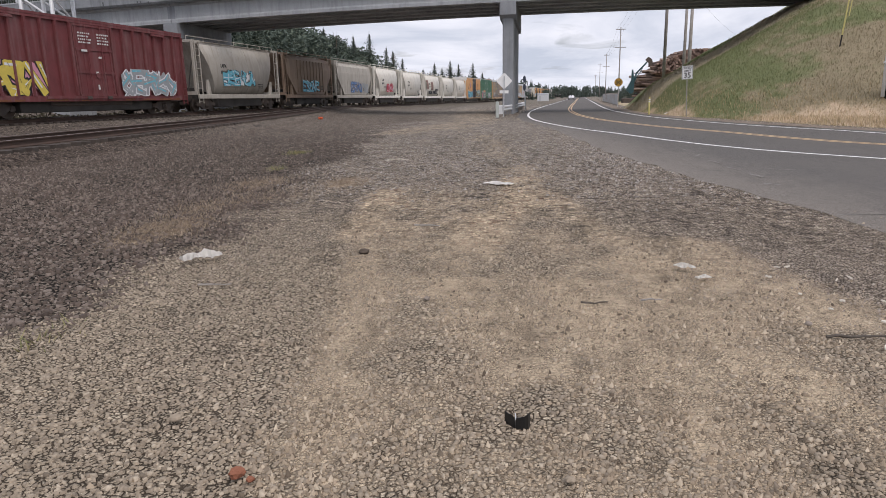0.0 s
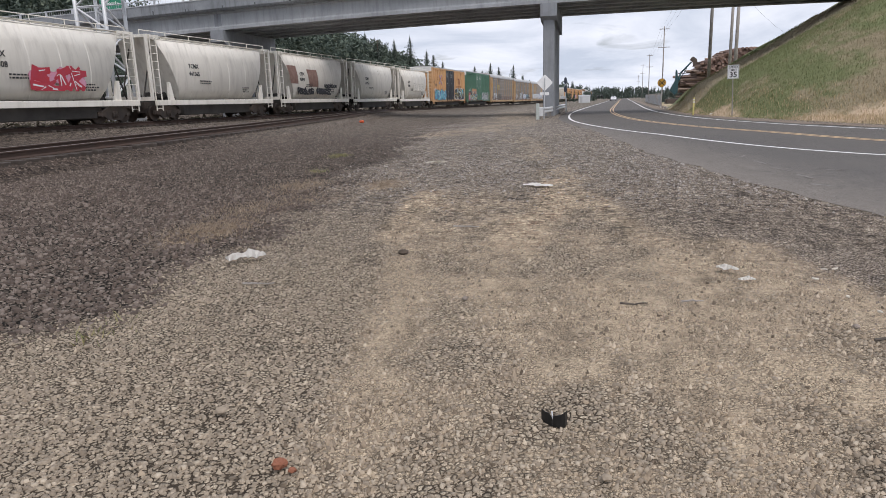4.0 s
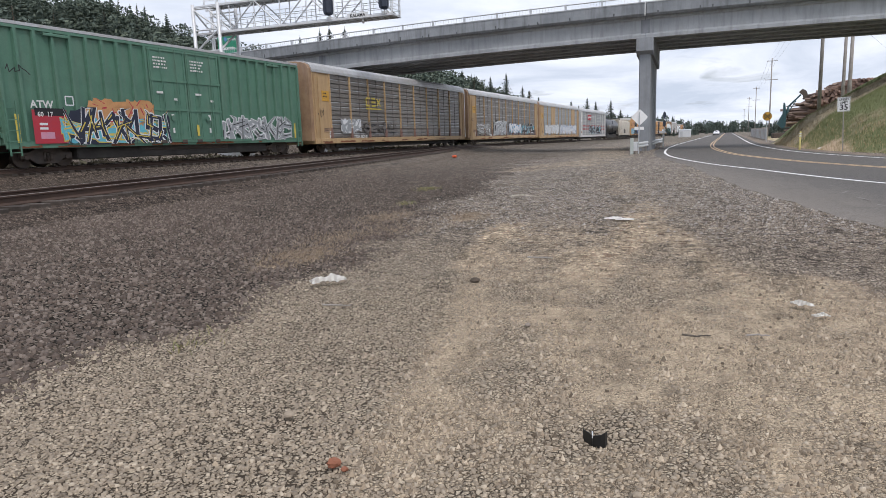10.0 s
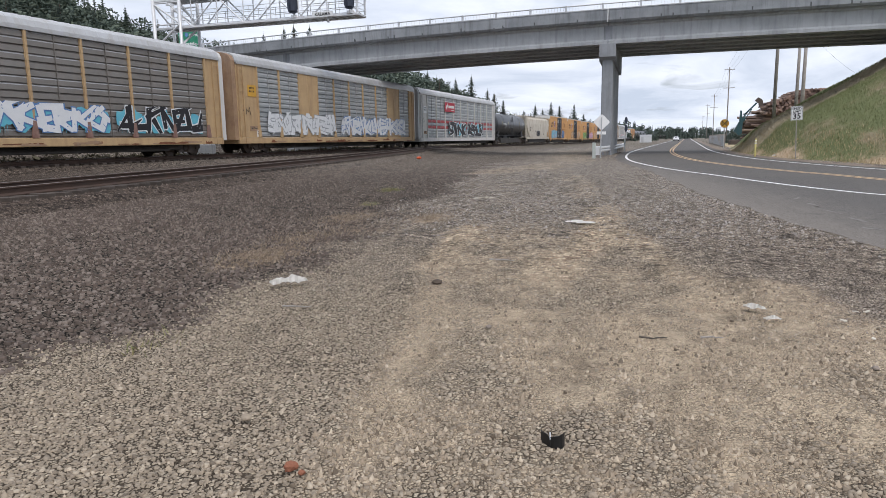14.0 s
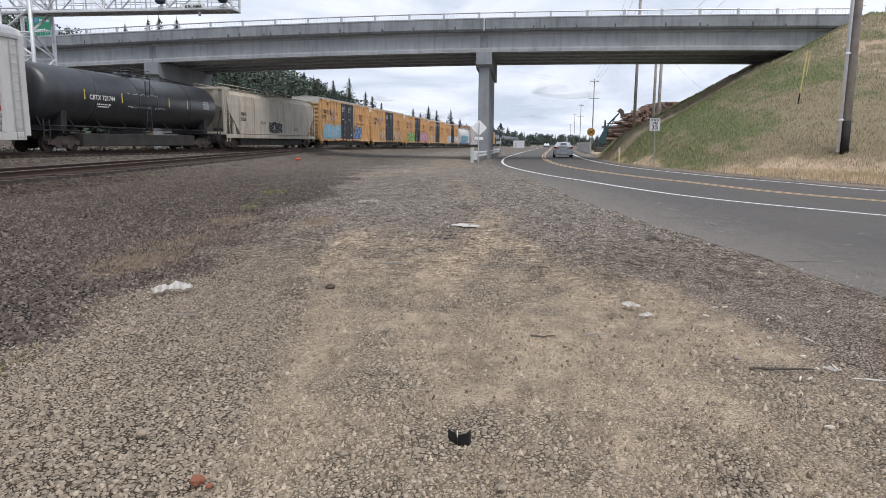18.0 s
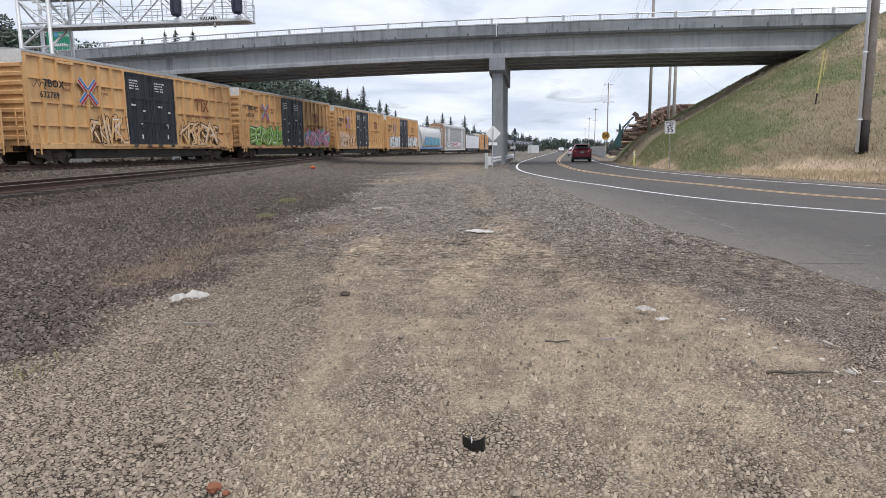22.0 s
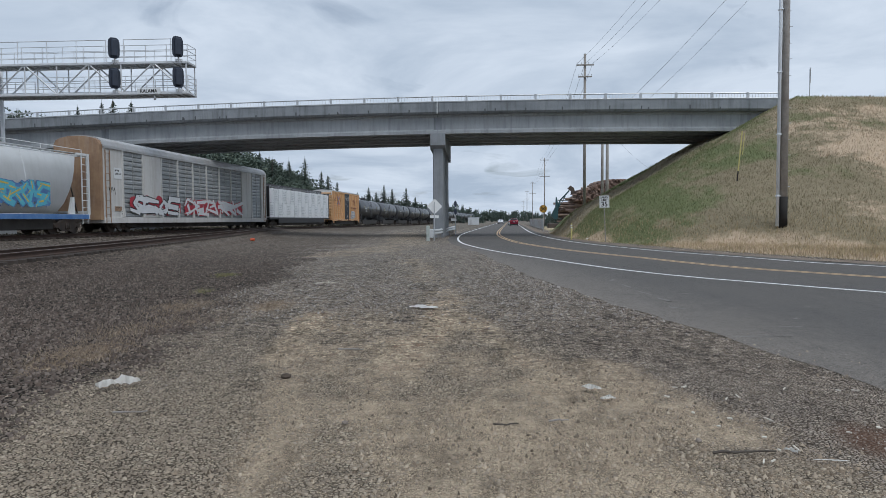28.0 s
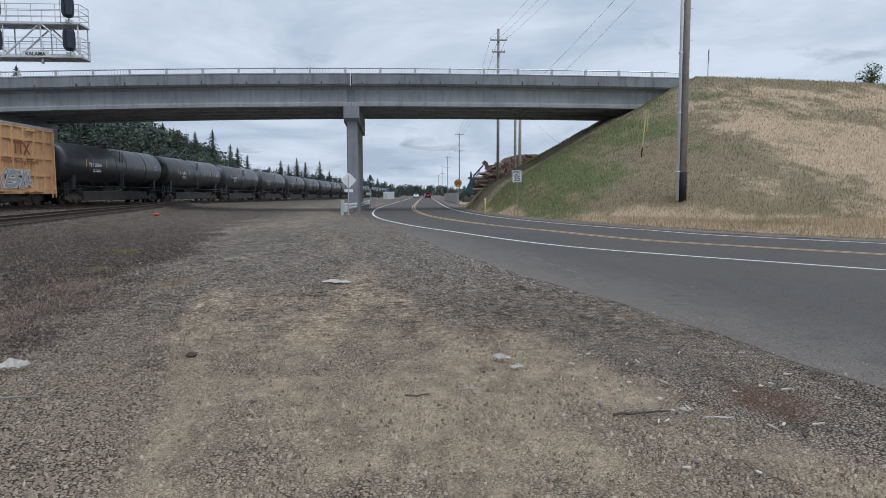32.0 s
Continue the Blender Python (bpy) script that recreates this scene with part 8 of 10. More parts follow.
M["log_joined"] = random_mat("stacked_log", [(0.15, 0.105, 0.088), (0.27, 0.20, 0.168), (0.09, 0.064, 0.055), (0.38, 0.30, 0.25), (0.19, 0.14, 0.118)], 0.9)
M["loader_teal"] = mat("teal_machine_paint", (0.022, 0.075, 0.088), 0.5, scale=1.5, dirt=(0.08, 0.07, 0.06), streak=0.3)
log_deck()
ld = thing("log_loader", "tall teal log loader with a jointed boom and grapple", "log loader")
ld.matrix_basis = pose(11.9, 106, height(11, 106)) @ Matrix.Diagonal((0.85, 0.85, 0.85, 1))
bm = bmesh.new()
prism(bm, [(-0.8, 2.4), (0.0, 1.6), (0.5, 2.0), (0.55, 4.0), (0.3, 5.8), (0.15, 5.8), (0.05, 4.0)], "y", -0.5, 0.5)
part("house", fix(bm), "loader_teal", ld, "teal machine house")
bm = bmesh.new()
box(bm, -1.4, 1.4, -1.4, 1.4, 0.0, 0.95, 0.12)
part("undercarriage", bm, "truck", ld)
bm = bmesh.new()
for a, b, r in (((0.4, 0, 3.2), (0.9, 0, 5.2), 0.16), ((0.9, 0, 5.2), (2.6, 0, 7.0), 0.14), ((0.5, 0, 3.6), (1.9, 0, 6.0), 0.07)):
    rod(bm, a, b, r, 8)
part("boom", bm, "loader_teal", ld, "jointed boom")
bm = bmesh.new()
prism(bm, [(2.3, 7.4), (2.8, 7.9), (3.4, 7.5), (3.6, 6.8), (3.1, 6.3), (2.9, 6.9)], "y", -0.3, 0.3)
part("grapple", fix(bm), "truck", ld, "steel grapple")


# ---------------------------------------------------------------- road vehicles
def wheel_set(v, xs, half, r):
    w0 = None
    for x in xs:
        for s in (-1, 1):
            m = pose(x, s * half, r, 0, 0, 0 if s < 0 else 180)
            if w0 is None:
                bm = bmesh.new()
                loft(bm, [[(q * math.cos(6.28319 * i / 24), y, q * math.sin(6.28319 * i / 24)) for i in range(24)] for q, y in ((r * 0.72, -0.09), (r * 0.95, -0.1), (r, -0.06), (r, 0.1), (r * 0.6, 0.11))], smooth=True)
                w0 = part("tyre", fix(bm), "tyre", v, "black rubber tyre")
                w0.matrix_basis = m
                bm = bmesh.new()
                rod(bm, (0, -0.07, 0), (0, 0.02, 0), r * 0.2, 12)
                loft(bm, [[(q * math.cos(6.28319 * i / 24), y, q * math.sin(6.28319 * i / 24)) for i in range(24)] for q, y in ((r * 0.65, -0.07), (r * 0.73, -0.105), (r * 0.73, 0.0), (r * 0.65, 0.0))], caps=False)
                for k in range(5):
                    for d in (-0.14, 0.14):
                        a = 6.28319 * k / 5 + d
                        rod(bm, (0.12 * r * math.cos(a), -0.06, 0.12 * r * math.sin(a)), (0.7 * r * math.cos(a + d), -0.09, 0.7 * r * math.sin(a + d)), r * 0.085, 5)
                part("rim", fix(bm), "alloy", w0, "bright five-spoke alloy rim")
            else:
                again(w0, m, v)


def road_car(name, label, paint, W, stations, wheels, r, suv, rear_glass, screen):
    """stations: x, then half width and height of sill, side, belt and roof edge. rear_glass, screen: (x low, x high)."""
    v = thing(name, label, "car")
    A = np.array(stations, float)

    def at(x):
        return [float(np.interp(x, A[:, 0], A[:, k])) for k in range(1, 9)]

    def half_ring(x):
        a, za, b, zb, c_, zc_, d, zd = at(x)
        return [(a, za), (b - 0.012, (za + zb) / 2), (b, zb), ((b + c_) / 2 + 0.022, (zb + zc_) / 2 + 0.02), (c_, zc_), ((c_ + d) / 2 + 0.03, (zc_ + zd) / 2), (d, zd), (d * 0.55, zd + 0.035), (0, zd + 0.045)]

    xs_ = sorted(set([float(q) for q in A[:, 0]] + [float(q) for q in np.linspace(A[0, 0], A[-1, 0], 40)]))
    bm = bmesh.new()
    rings = []
    for x in xs_:
        h = half_ring(x)
        rings.append([(x, -u, z) for u, z in h] + [(x, u, z) for u, z in h[-2::-1]])
    loft(bm, rings, smooth=True)
    part("body", fix(bm), paint, v, "glossy painted body")

    def flank(x, f, s, out=0.006):
        a, za, b, zb, c_, zc_, d, zd = at(x)
        y = c_ + (d - c_) * f + 0.06 * f * (1 - f) * 2 + out
        return (x, s * y, zc_ + (zd - zc_) * f)

    def sheet(bm, grid):
        vs = [[bm.verts.new(p) for p in row] for row in grid]
        for p, q in zip(vs, vs[1:]):
            for k in range(len(p) - 1):
                bm.faces.new((p[k], p[k + 1], q[k + 1], q[k]))

    xm = (wheels[0] + wheels[1]) / 2
    tail = wheels[0] - (0.12 if suv else -0.12)
    for s in (-1, 1):
        for nm, x0, x1 in (("front_side_window", xm + 0.06, screen[1] - 0.16), ("rear_side_window", tail, xm - 0.04)):
            bm = bmesh.new()
            grid = []
            for x in np.linspace(x0, x1, 9):
                lo = float(np.interp(x, [tail, tail + 0.22, tail + 0.55, 5], [0.66, 0.26, 0.07, 0.05]))
                grid.append([flank(x, lo + (0.90 - lo) * k / 4, s) for k in range(5)])
            sheet(bm, grid)
            part(nm, bm, "car_glass", v, "dark tinted side window")
        bm = bmesh.new()
        sheet(bm, [[flank(x, f, s, 0.009) for f in (0.06, 0.35, 0.65, 0.91)] for x in (xm - 0.05, xm + 0.07)])
        part("door_pillar", bm, "trim_black", v, "black door pillar")
        bm = bmesh.new()
        x = screen[0] + 0.3
        a, za, b, zb, c_, zc_, d, zd = at(x)
        box(bm, x - 0.06, x + 0.09, s * (c_ + 0.12) - 0.11, s * (c_ + 0.12) + 0.09, zc_ + 0.02, zc_ + 0.16, 0.05)
        part("mirror", bm, paint, v, "door mirror")
        for xh in (xm + 0.3, tail + 0.42):
            a, za, b, zb, c_, zc_, d, zd = at(xh)
            bm = bmesh.new()
            box(bm, xh - 0.1, xh + 0.1, s * (c_ + 0.035) - 0.02, s * (c_ + 0.035) + 0.02, zc_ - 0.13, zc_ - 0.09, 0.012)
            part("door_handle", bm, "alloy" if suv else paint, v, "door handle")
        xr = float(A[0, 0])
        bm = bmesh.new()
        zz = 1.0 if suv else 0.90
        rings = []
        for dx, lo, hi, inn in ((-0.02, -0.05, 0.08, 0.30), (0.03, -0.075, 0.10, 0.26), (0.12, -0.075, 0.11, 0.10), (0.30, -0.04, 0.10, 0.06), (0.52 if suv else 0.40, 0.03, 0.07, 0.05)):
            c_ = max(at(xr + max(dx, 0.0))[2], at(xr + max(dx, 0.0))[4]) + 0.012
            rings.append([(xr + dx, s * (c_ - inn), zz + lo), (xr + dx, s * c_, zz + lo), (xr + dx, s * (c_ - 0.015), zz + hi), (xr + dx, s * (c_ - inn), zz + hi)])
        loft(bm, rings, smooth=False)
        part("tail_lamp", fix(bm), "tail_red", v, "wrap-round red tail lamp")
        bm = bmesh.new()
        c_ = at(xr)[4]
        box(bm, xr - 0.032, xr - 0.005, min(s * (c_ - 0.2), s * (c_ - 0.08)), max(s * (c_ - 0.2), s * (c_ - 0.08)), zz - 0.02, zz + 0.04, 0.008)
        part("reverse_lamp", bm, "alloy", v, "clear reversing lamp")
        xf = float(A[-1, 0])
        bm = bmesh.new()
        box(bm, xf - 0.42, xf - 0.1, s * 0.62 - 0.1, s * 0.62 + 0.12, 0.64, 0.78, 0.05)
        part("headlamp", bm, "alloy", v, "clear headlamp")
        # black disc in place of the shaded gap round each wheel
        for xw in wheels:
            bm = bmesh.new()
            rod(bm, (xw, s * (W / 2 - 0.2), r + 0.01), (xw, s * (W / 2 - 0.004), r + 0.01), r + 0.06, 28)
            part("wheel_well", bm, "trim_black", v, "dark disc for the shaded wheel gap")
        bm = bmesh.new()
        box(bm, wheels[0] + r, wheels[1] - r, s * (W / 2 - 0.05) - 0.04, s * (W / 2 - 0.05) + 0.04, 0.22, 0.37 if suv else 0.3, 0.02)
        part("sill_cladding", bm, "trim_black", v, "black sill cladding")
        if suv:
            bm = bmesh.new()
            pts = [(x, s * (at(x)[6] + 0.01), at(x)[7] + 0.065) for x in np.linspace(-1.55, -0.1, 7)]
            pts = [(-1.62, pts[0][1], pts[0][2] - 0.06)] + pts + [(0.2, pts[-1][1], pts[-1][2] - 0.10)]
            for p, q in zip(pts, pts[1:]):
                rod(bm, p, q, 0.02, 6)
            part("roof_rail", bm, "alloy", v, "bright roof rail")
    for nm, (x0, x1) in (("rear_window", rear_glass), ("windscreen", screen)):
        bm = bmesh.new()
        grid = []
        for x in np.linspace(x0, x1, 6):
            d, zd = at(x)[6:8]
            grid.append([(x + (-0.006 if nm == "rear_window" else 0.006), d * 0.9 * q, zd + 0.05 - 0.045 * abs(q) ** 1.6) for q in (-1, -0.6, -0.2, 0.2, 0.6, 1)])
        sheet(bm, grid)
        part(nm, bm, "car_glass", v, "dark glass")
    bm = bmesh.new()
    a, za, b, zb = at(float(A[0, 0]) + 0.08)[:4]
    loft(bm, [[(x, -q, 0.27), (x, -q - 0.02, 0.42), (x, -q, 0.43 if suv else 0.4), (x, q, 0.43 if suv else 0.4), (x, q + 0.02, 0.42), (x, q, 0.27)] for x, q in ((float(A[0, 0]) - 0.02, b * 0.80), (float(A[0, 0]) + 0.03, b * 0.95), (float(A[0, 0]) + 0.45, b * 1.02))])
    part("rear_bumper", fix(bm), "trim_black" if suv else paint, v, "lower rear bumper")
    bm = bmesh.new()
    box(bm, float(A[0, 0]) + 0.35, float(A[-1, 0]) - 0.3, -W / 2 + 0.15, W / 2 - 0.15, 0.2, 0.42, 0.03)
    part("floor_pan", bm, "trim_black", v, "dark underside")
    xr, zc_ = float(A[0, 0]) - 0.01, 0.82 if suv else 0.74
    bm = bmesh.new()
    box(bm, xr - 0.02, xr + 0.02, -0.17, 0.17, zc_, zc_ + 0.14)
    pl_ = part("number_plate", bm, "sign_white", v, "pale number plate")
    bm = bmesh.new()
    for k in range(5):
        box(bm, xr - 0.026, xr - 0.022, -0.13 + k * 0.055, -0.095 + k * 0.055, zc_ + 0.04, zc_ + 0.1)
    tagged(part("plate_bars", bm, "g_blue", pl_, "plain dark bars"), kind="stuff")
    if suv:
        bm = bmesh.new()
        prism(bm, [(-2.0, 1.605), (-1.62, 1.63), (-1.55, 1.665), (-1.96, 1.645)], "y", -0.56, 0.56)
        part("rear_spoiler", fix(bm), paint, v, "roof spoiler")
        bm = bmesh.new()
        rod(bm, (-2.06, -0.1, 1.16), (-2.02, 0.3, 1.21), 0.014, 5)
        part("rear_wiper", bm, "trim_black", v, "rear wiper")
    wheel_set(v, wheels, W / 2 - 0.085, r)
    return v


suv = road_car("red_suv", "metallic dark red compact SUV with tinted rear windows", "car_red", 1.82,
               [(-2.20, .70, .45, .78, .62, .76, .98, .60, 1.04), (-2.13, .80, .38, .87, .62, .83, 1.10, .68, 1.19), (-2.0, .84, .34, .90, .64, .85, 1.12, .67, 1.34), (-1.80, .85, .30, .91, .66, .86, 1.12, .63, 1.57),
                (-1.50, .86, .28, .91, .66, .86, 1.11, .61, 1.62), (-.6, .86, .26, .91, .64, .865, 1.07, .62, 1.65), (-.25, .86, .26, .91, .64, .865, 1.05, .61, 1.63), (.25, .86, .26, .91, .64, .86, 1.03, .63, 1.42),
                (.8, .86, .27, .91, .64, .85, 1.0, .72, 1.10), (1.1, .86, .28, .91, .64, .83, .99, .68, 1.06), (1.6, .84, .32, .89, .64, .79, .93, .58, 1.0), (1.95, .78, .36, .84, .6, .72, .84, .48, .90), (2.12, .66, .4, .72, .58, .6, .74, .36, .79), (2.2, .5, .45, .54, .57, .45, .66, .28, .7)],
               (-1.32, 1.32), 0.355, True, (-2.10, -1.81), (-.1, .82))
sedan = road_car("silver_sedan", "pearl white mid-size sedan with dark windows", "car_silver", 1.84,
                 [(-2.42, .68, .45, .74, .62, .70, .92, .55, .96), (-2.34, .80, .36, .87, .62, .82, 1.0, .64, 1.06), (-2.0, .85, .30, .91, .64, .85, 1.02, .66, 1.08), (-1.78, .86, .28, .92, .64, .86, 1.01, .66, 1.11),
                  (-1.15, .86, .26, .92, .62, .865, .99, .60, 1.37), (-.6, .86, .25, .92, .62, .87, .97, .60, 1.43), (0, .86, .25, .92, .62, .87, .95, .61, 1.425), (.45, .86, .25, .92, .62, .86, .94, .62, 1.32), (1.05, .86, .26, .92, .62, .85, .93, .70, 1.04),
                  (1.3, .86, .27, .91, .62, .84, .92, .66, .98), (1.9, .84, .3, .88, .6, .78, .83, .55, .88), (2.3, .72, .36, .78, .56, .66, .7, .4, .75), (2.42, .52, .42, .56, .55, .48, .62, .3, .65)],
                 (-1.42, 1.4), 0.335, False, (-1.76, -1.2), (.4, 1.02))
LANE = offset_line(CENTRE, 1.85)
LANE_S = np.r_[0, np.cumsum(np.linalg.norm(np.diff(LANE, axis=0), axis=1))]
far = np.argmax(LANE[:, 1] > 14)


def lane_rows(times, ys, before, out=0.0):
    """Drive along the lane: distances from the y reached at some times, and a steady speed before the first."""
    ss = np.interp(ys, LANE[far:, 1], LANE_S[far:])
    rows = []
    for t in np.arange(0, 32.01, 0.5):
        s_ = np.interp(t, times, ss) if t >= times[0] else max(ss[0] - before * (times[0] - t), 1.0 + 0.2 * t)
        x, y = np.interp(s_, LANE_S, LANE[:, 0]), np.interp(s_, LANE_S, LANE[:, 1])
        x2, y2 = np.interp(s_ + 1.5, LANE_S, LANE[:, 0]), np.interp(s_ + 1.5, LANE_S, LANE[:, 1])
        x1, y1 = np.interp(max(s_ - 1.5, 0), LANE_S, LANE[:, 0]), np.interp(max(s_ - 1.5, 0), LANE_S, LANE[:, 1])
        d = math.hypot(x2 - x1, y2 - y1)
        x, y = x + out * (y2 - y1) / d, y - out * (x2 - x1) / d
        rows.append((float(t), pose(float(x), float(y), float(lot(y)) + 0.028, 0, 0, math.degrees(math.atan2(y2 - y1, x2 - x1)))))
    return rows


parked_car = copy_thing(sedan, pose(float(np.interp(228, CENTRE[:, 1], CENTRE[:, 0])) - 1.8, 228, float(lot(228)) + 0.02, 0, 0, -93))
tagged(parked_car, "white sedan waiting far down the road")
fence = thing("yard_fence", "weathered grey board fence along the log yard", "fence")
post0 = board0 = None
for k in range(16):
    y = 92 + 4.0 * k
    x = float(np.interp(y, RIGHT_EDGE[:, 1], RIGHT_EDGE[:, 0])) + 1.6
    m = pose(x, y, float(lot(y)))
    if post0 is None:
        bm = bmesh.new()
        box(bm, -0.08, 0.08, -0.08, 0.08, -0.3, 1.6, 0.01)
        post0 = part("post", bm, "wood_pole", fence)
        post0.matrix_basis = m
    else:
        again(post0, m, fence)
    for q in range(6):
        yy = y + 0.35 + 0.6 * q
        m = pose(float(np.interp(yy, RIGHT_EDGE[:, 1], RIGHT_EDGE[:, 0])) + 1.58, yy, float(lot(yy)), 0, 2 * math.sin(k + q), 0)
        if board0 is None:
            bm = bmesh.new()
            box(bm, -0.02, 0.02, -0.24, 0.24, 0.05, 1.45, 0.005)
            board0 = part("board", bm, "concrete", fence)
            board0.matrix_basis = m
        else:
            again(board0, m, fence)


# ---------------------------------------------------------------- trees
def conifer_arrays(seed, H, spread_, boughs, m=6, clump=0.75):
    """A ragged fir: boughs of uneven length round a stem, each a row of small hanging sprays, with gaps between."""
    rnd = np.random.RandomState(seed)
    V, F = [], []
    lean = rnd.uniform(-0.012, 0.012, 2) * H
    side = rnd.uniform(0, 6.28)
    for b in range(boughs):
        f = (b + rnd.rand()) / boughs
        z = H * (0.06 + 0.93 * f)
        a = b * 2.39996 + rnd.uniform(-0.5, 0.5)
        r = (spread_ * (1 - f) ** 0.9 + 0.22) * rnd.uniform(0.45, 1.2) * (1 + 0.22 * math.cos(a - side))
        r *= 0.75 + 0.35 * math.sin(f * 23 + seed * 2.1)**2
        rise, droop = r * rnd.uniform(0.0, 0.22), r * rnd.uniform(0.15, 0.5)
        ca, sa = math.cos(a), math.sin(a)
        k = max(int(m * (0.45 + 0.55 * (1 - f))), 3)
        for q in range(k):
            t = (q + rnd.uniform(0.2, 0.9)) / k
            c = np.array([ca * r * t + lean[0] * f, sa * r * t + lean[1] * f, z + rise * t - droop * t**2])
            sz = clump * (1.15 - 0.9 * f) * rnd.uniform(0.55, 1.25) * (1.1 - 0.4 * t)
            u = np.array([ca, sa, -0.25]) * sz * rnd.uniform(0.7, 1.2)
            w = np.array([-sa, ca, rnd.uniform(-0.4, 0.4)]) * sz * rnd.uniform(0.5, 0.9)
            d = np.array([rnd.uniform(-0.2, 0.2), rnd.uniform(-0.2, 0.2), -1.0]) * sz * rnd.uniform(0.5, 1.0)
            o = len(V)
            V += [c - u * 0.6 + w, c + u, c - u * 0.5 - w, c + d]
            F += [(o, o + 1, o + 2), (o, o + 3, o + 1), (o + 2, o + 1, o + 3)]
    o = len(V)
    V += [(lean[0] - 0.13, lean[1], H * 0.94), (lean[0] + 0.13, lean[1] + 0.1, H * 0.94), (lean[0], lean[1], H * 1.04)]
    F.append((o, o + 1, o + 2))
    return np.array(V, np.float32), np.array(F, np.int32)


def leafy_arrays(seed, H, wide, n, leaf):
    """A loose broad crown of many small leaf sprays in uneven clumps."""
    rnd = np.random.RandomState(seed)
    centres = [(rnd.uniform(-0.32, 0.32) * wide, rnd.uniform(-0.32, 0.32) * wide, H * rnd.uniform(0.42, 0.9)) for _ in range(11)]
    V, F = [], []
    for k in range(n):
        c = np.array(centres[rnd.randint(len(centres))])
        d = rnd.normal(size=3)
        d = d / np.linalg.norm(d) * rnd.uniform(0.55, 1.0) ** 0.5 * wide * 0.24
        p = c + d * (1, 1, 0.8)
        u, v = rnd.normal(size=3), rnd.normal(size=3)
        u, v = u / np.linalg.norm(u) * leaf * rnd.uniform(0.6, 1.3), v / np.linalg.norm(v) * leaf * rnd.uniform(0.4, 0.9)
        o = len(V)
        V += [p - u, p + v, p + u, p - v]
        F += [(o, o + 1, o + 2), (o, o + 2, o + 3)]
    return np.array(V, np.float32), np.array(F, np.int32), centres


FIRS = [conifer_arrays(s_, h, w, nb, 7, 1.0) for s_, h, w, nb in ((1, 27, 7.2, 270), (2, 24, 7.0, 250), (3, 30, 7.2, 290), (4, 20, 6.6, 215))]
FIRS_FAR = [conifer_arrays(s_, h, w, nb, 4, 1.6) for s_, h, w, nb in ((5, 27, 6.0, 80), (6, 24, 6.2, 74), (7, 30, 5.8, 84), (8, 20, 6.0, 66))]
FIR_MESH = [raw_mesh("crown", v, f, "needles") for v, f in FIRS]
FIR_H = (27, 24, 30, 20)
TRUNKS = []
for h in FIR_H:
    bm = bmesh.new()
    rod(bm, (0, 0, -1.5), (0, 0, h * 0.98), 0.42, 8, 0.04)
    for k in range(10):
        a, z = k * 2.4, h * (0.2 + 0.07 * k)
        rod(bm, (0, 0, z), (math.cos(a) * 1.8 * (1 - k / 14), math.sin(a) * 1.8 * (1 - k / 14), z - 0.3), 0.07, 5, 0.02)
    me = bpy.data.meshes.new("trunk")
    bm.to_mesh(me)
    bm.free()
    me.materials.append(M["bark"])
    TRUNKS.append(me)


def fir(kind, az, r, top_el):
    """A single tall fir by bearing, distance and the elevation of its tip."""
    x, y = r * math.sin(radians(az)), r * math.cos(radians(az))
    tip = 1.8 + r * math.tan(radians(top_el))
    base = wood_z(x, y)
    s_ = max((tip - base) / (FIR_H[kind] * 1.06), 0.3)
    t = thing("fir_tree", "tall dark green fir with a ragged crown on the wooded slope", "fir tree", "fir trees")
    t.matrix_basis = pose(x, y, base, 0, 0, az * 37 % 360) @ Matrix.Diagonal((s_ * 1.45, s_ * 1.45, s_, 1))
    for me, nm in ((FIR_MESH[kind], "crown"), (TRUNKS[kind], "trunk")):
        new(nm, me).parent = t


def skyline(az):
    """Elevation of the tree tops, by bearing."""
    return np.interp(az, [-75, -50, -46, -43, -40, -36, -33, -29, -25, -20, -17, -14.5, -12.5, -10, -7, -5.5, -3, -1.2, 0.3, 2, 6, 12, 30], [11.0, 11.4, 11.0, 10.2, 9.2, 8.0, 7.6, 7.6, 7.2, 6.1, 4.9, 3.3, 2.4, 2.2, 1.9, 1.6, 1.5, 1.3, 0.9, 0.85, 0.75, 0.7, 0.6])


def wood_z(x, y):
    az, r = math.degrees(math.atan2(x, y)), math.hypot(x, y)
    if az > -13:
        return 0.3
    lift = max(float(skyline(az)) * 0.0175 * r - 17.0, 0.0)
    return 0.3 + lift * min(max((r - 150) / 80, 0), 1)


# the wooded hillside's ground
hy_ = np.concatenate([np.arange(40, 330, 6.0)])
hx_ = np.concatenate([np.arange(-420, -60, 6.0)])


def wood_ground(X, Y):
    out = np.zeros_like(X)
    for i in range(X.shape[0]):
        for j in range(X.shape[1]):
            out[i, j] = wood_z(X[i, j], Y[i, j]) - 0.4
    return out


hillside = new("wooded_hillside", grid_mesh("wooded_hillside", hx_, np.arange(-60, 330, 6.0), wood_ground, "dirt"))
tagged(hillside, "dark earth slope under the fir wood", "hillside", kind="structure")


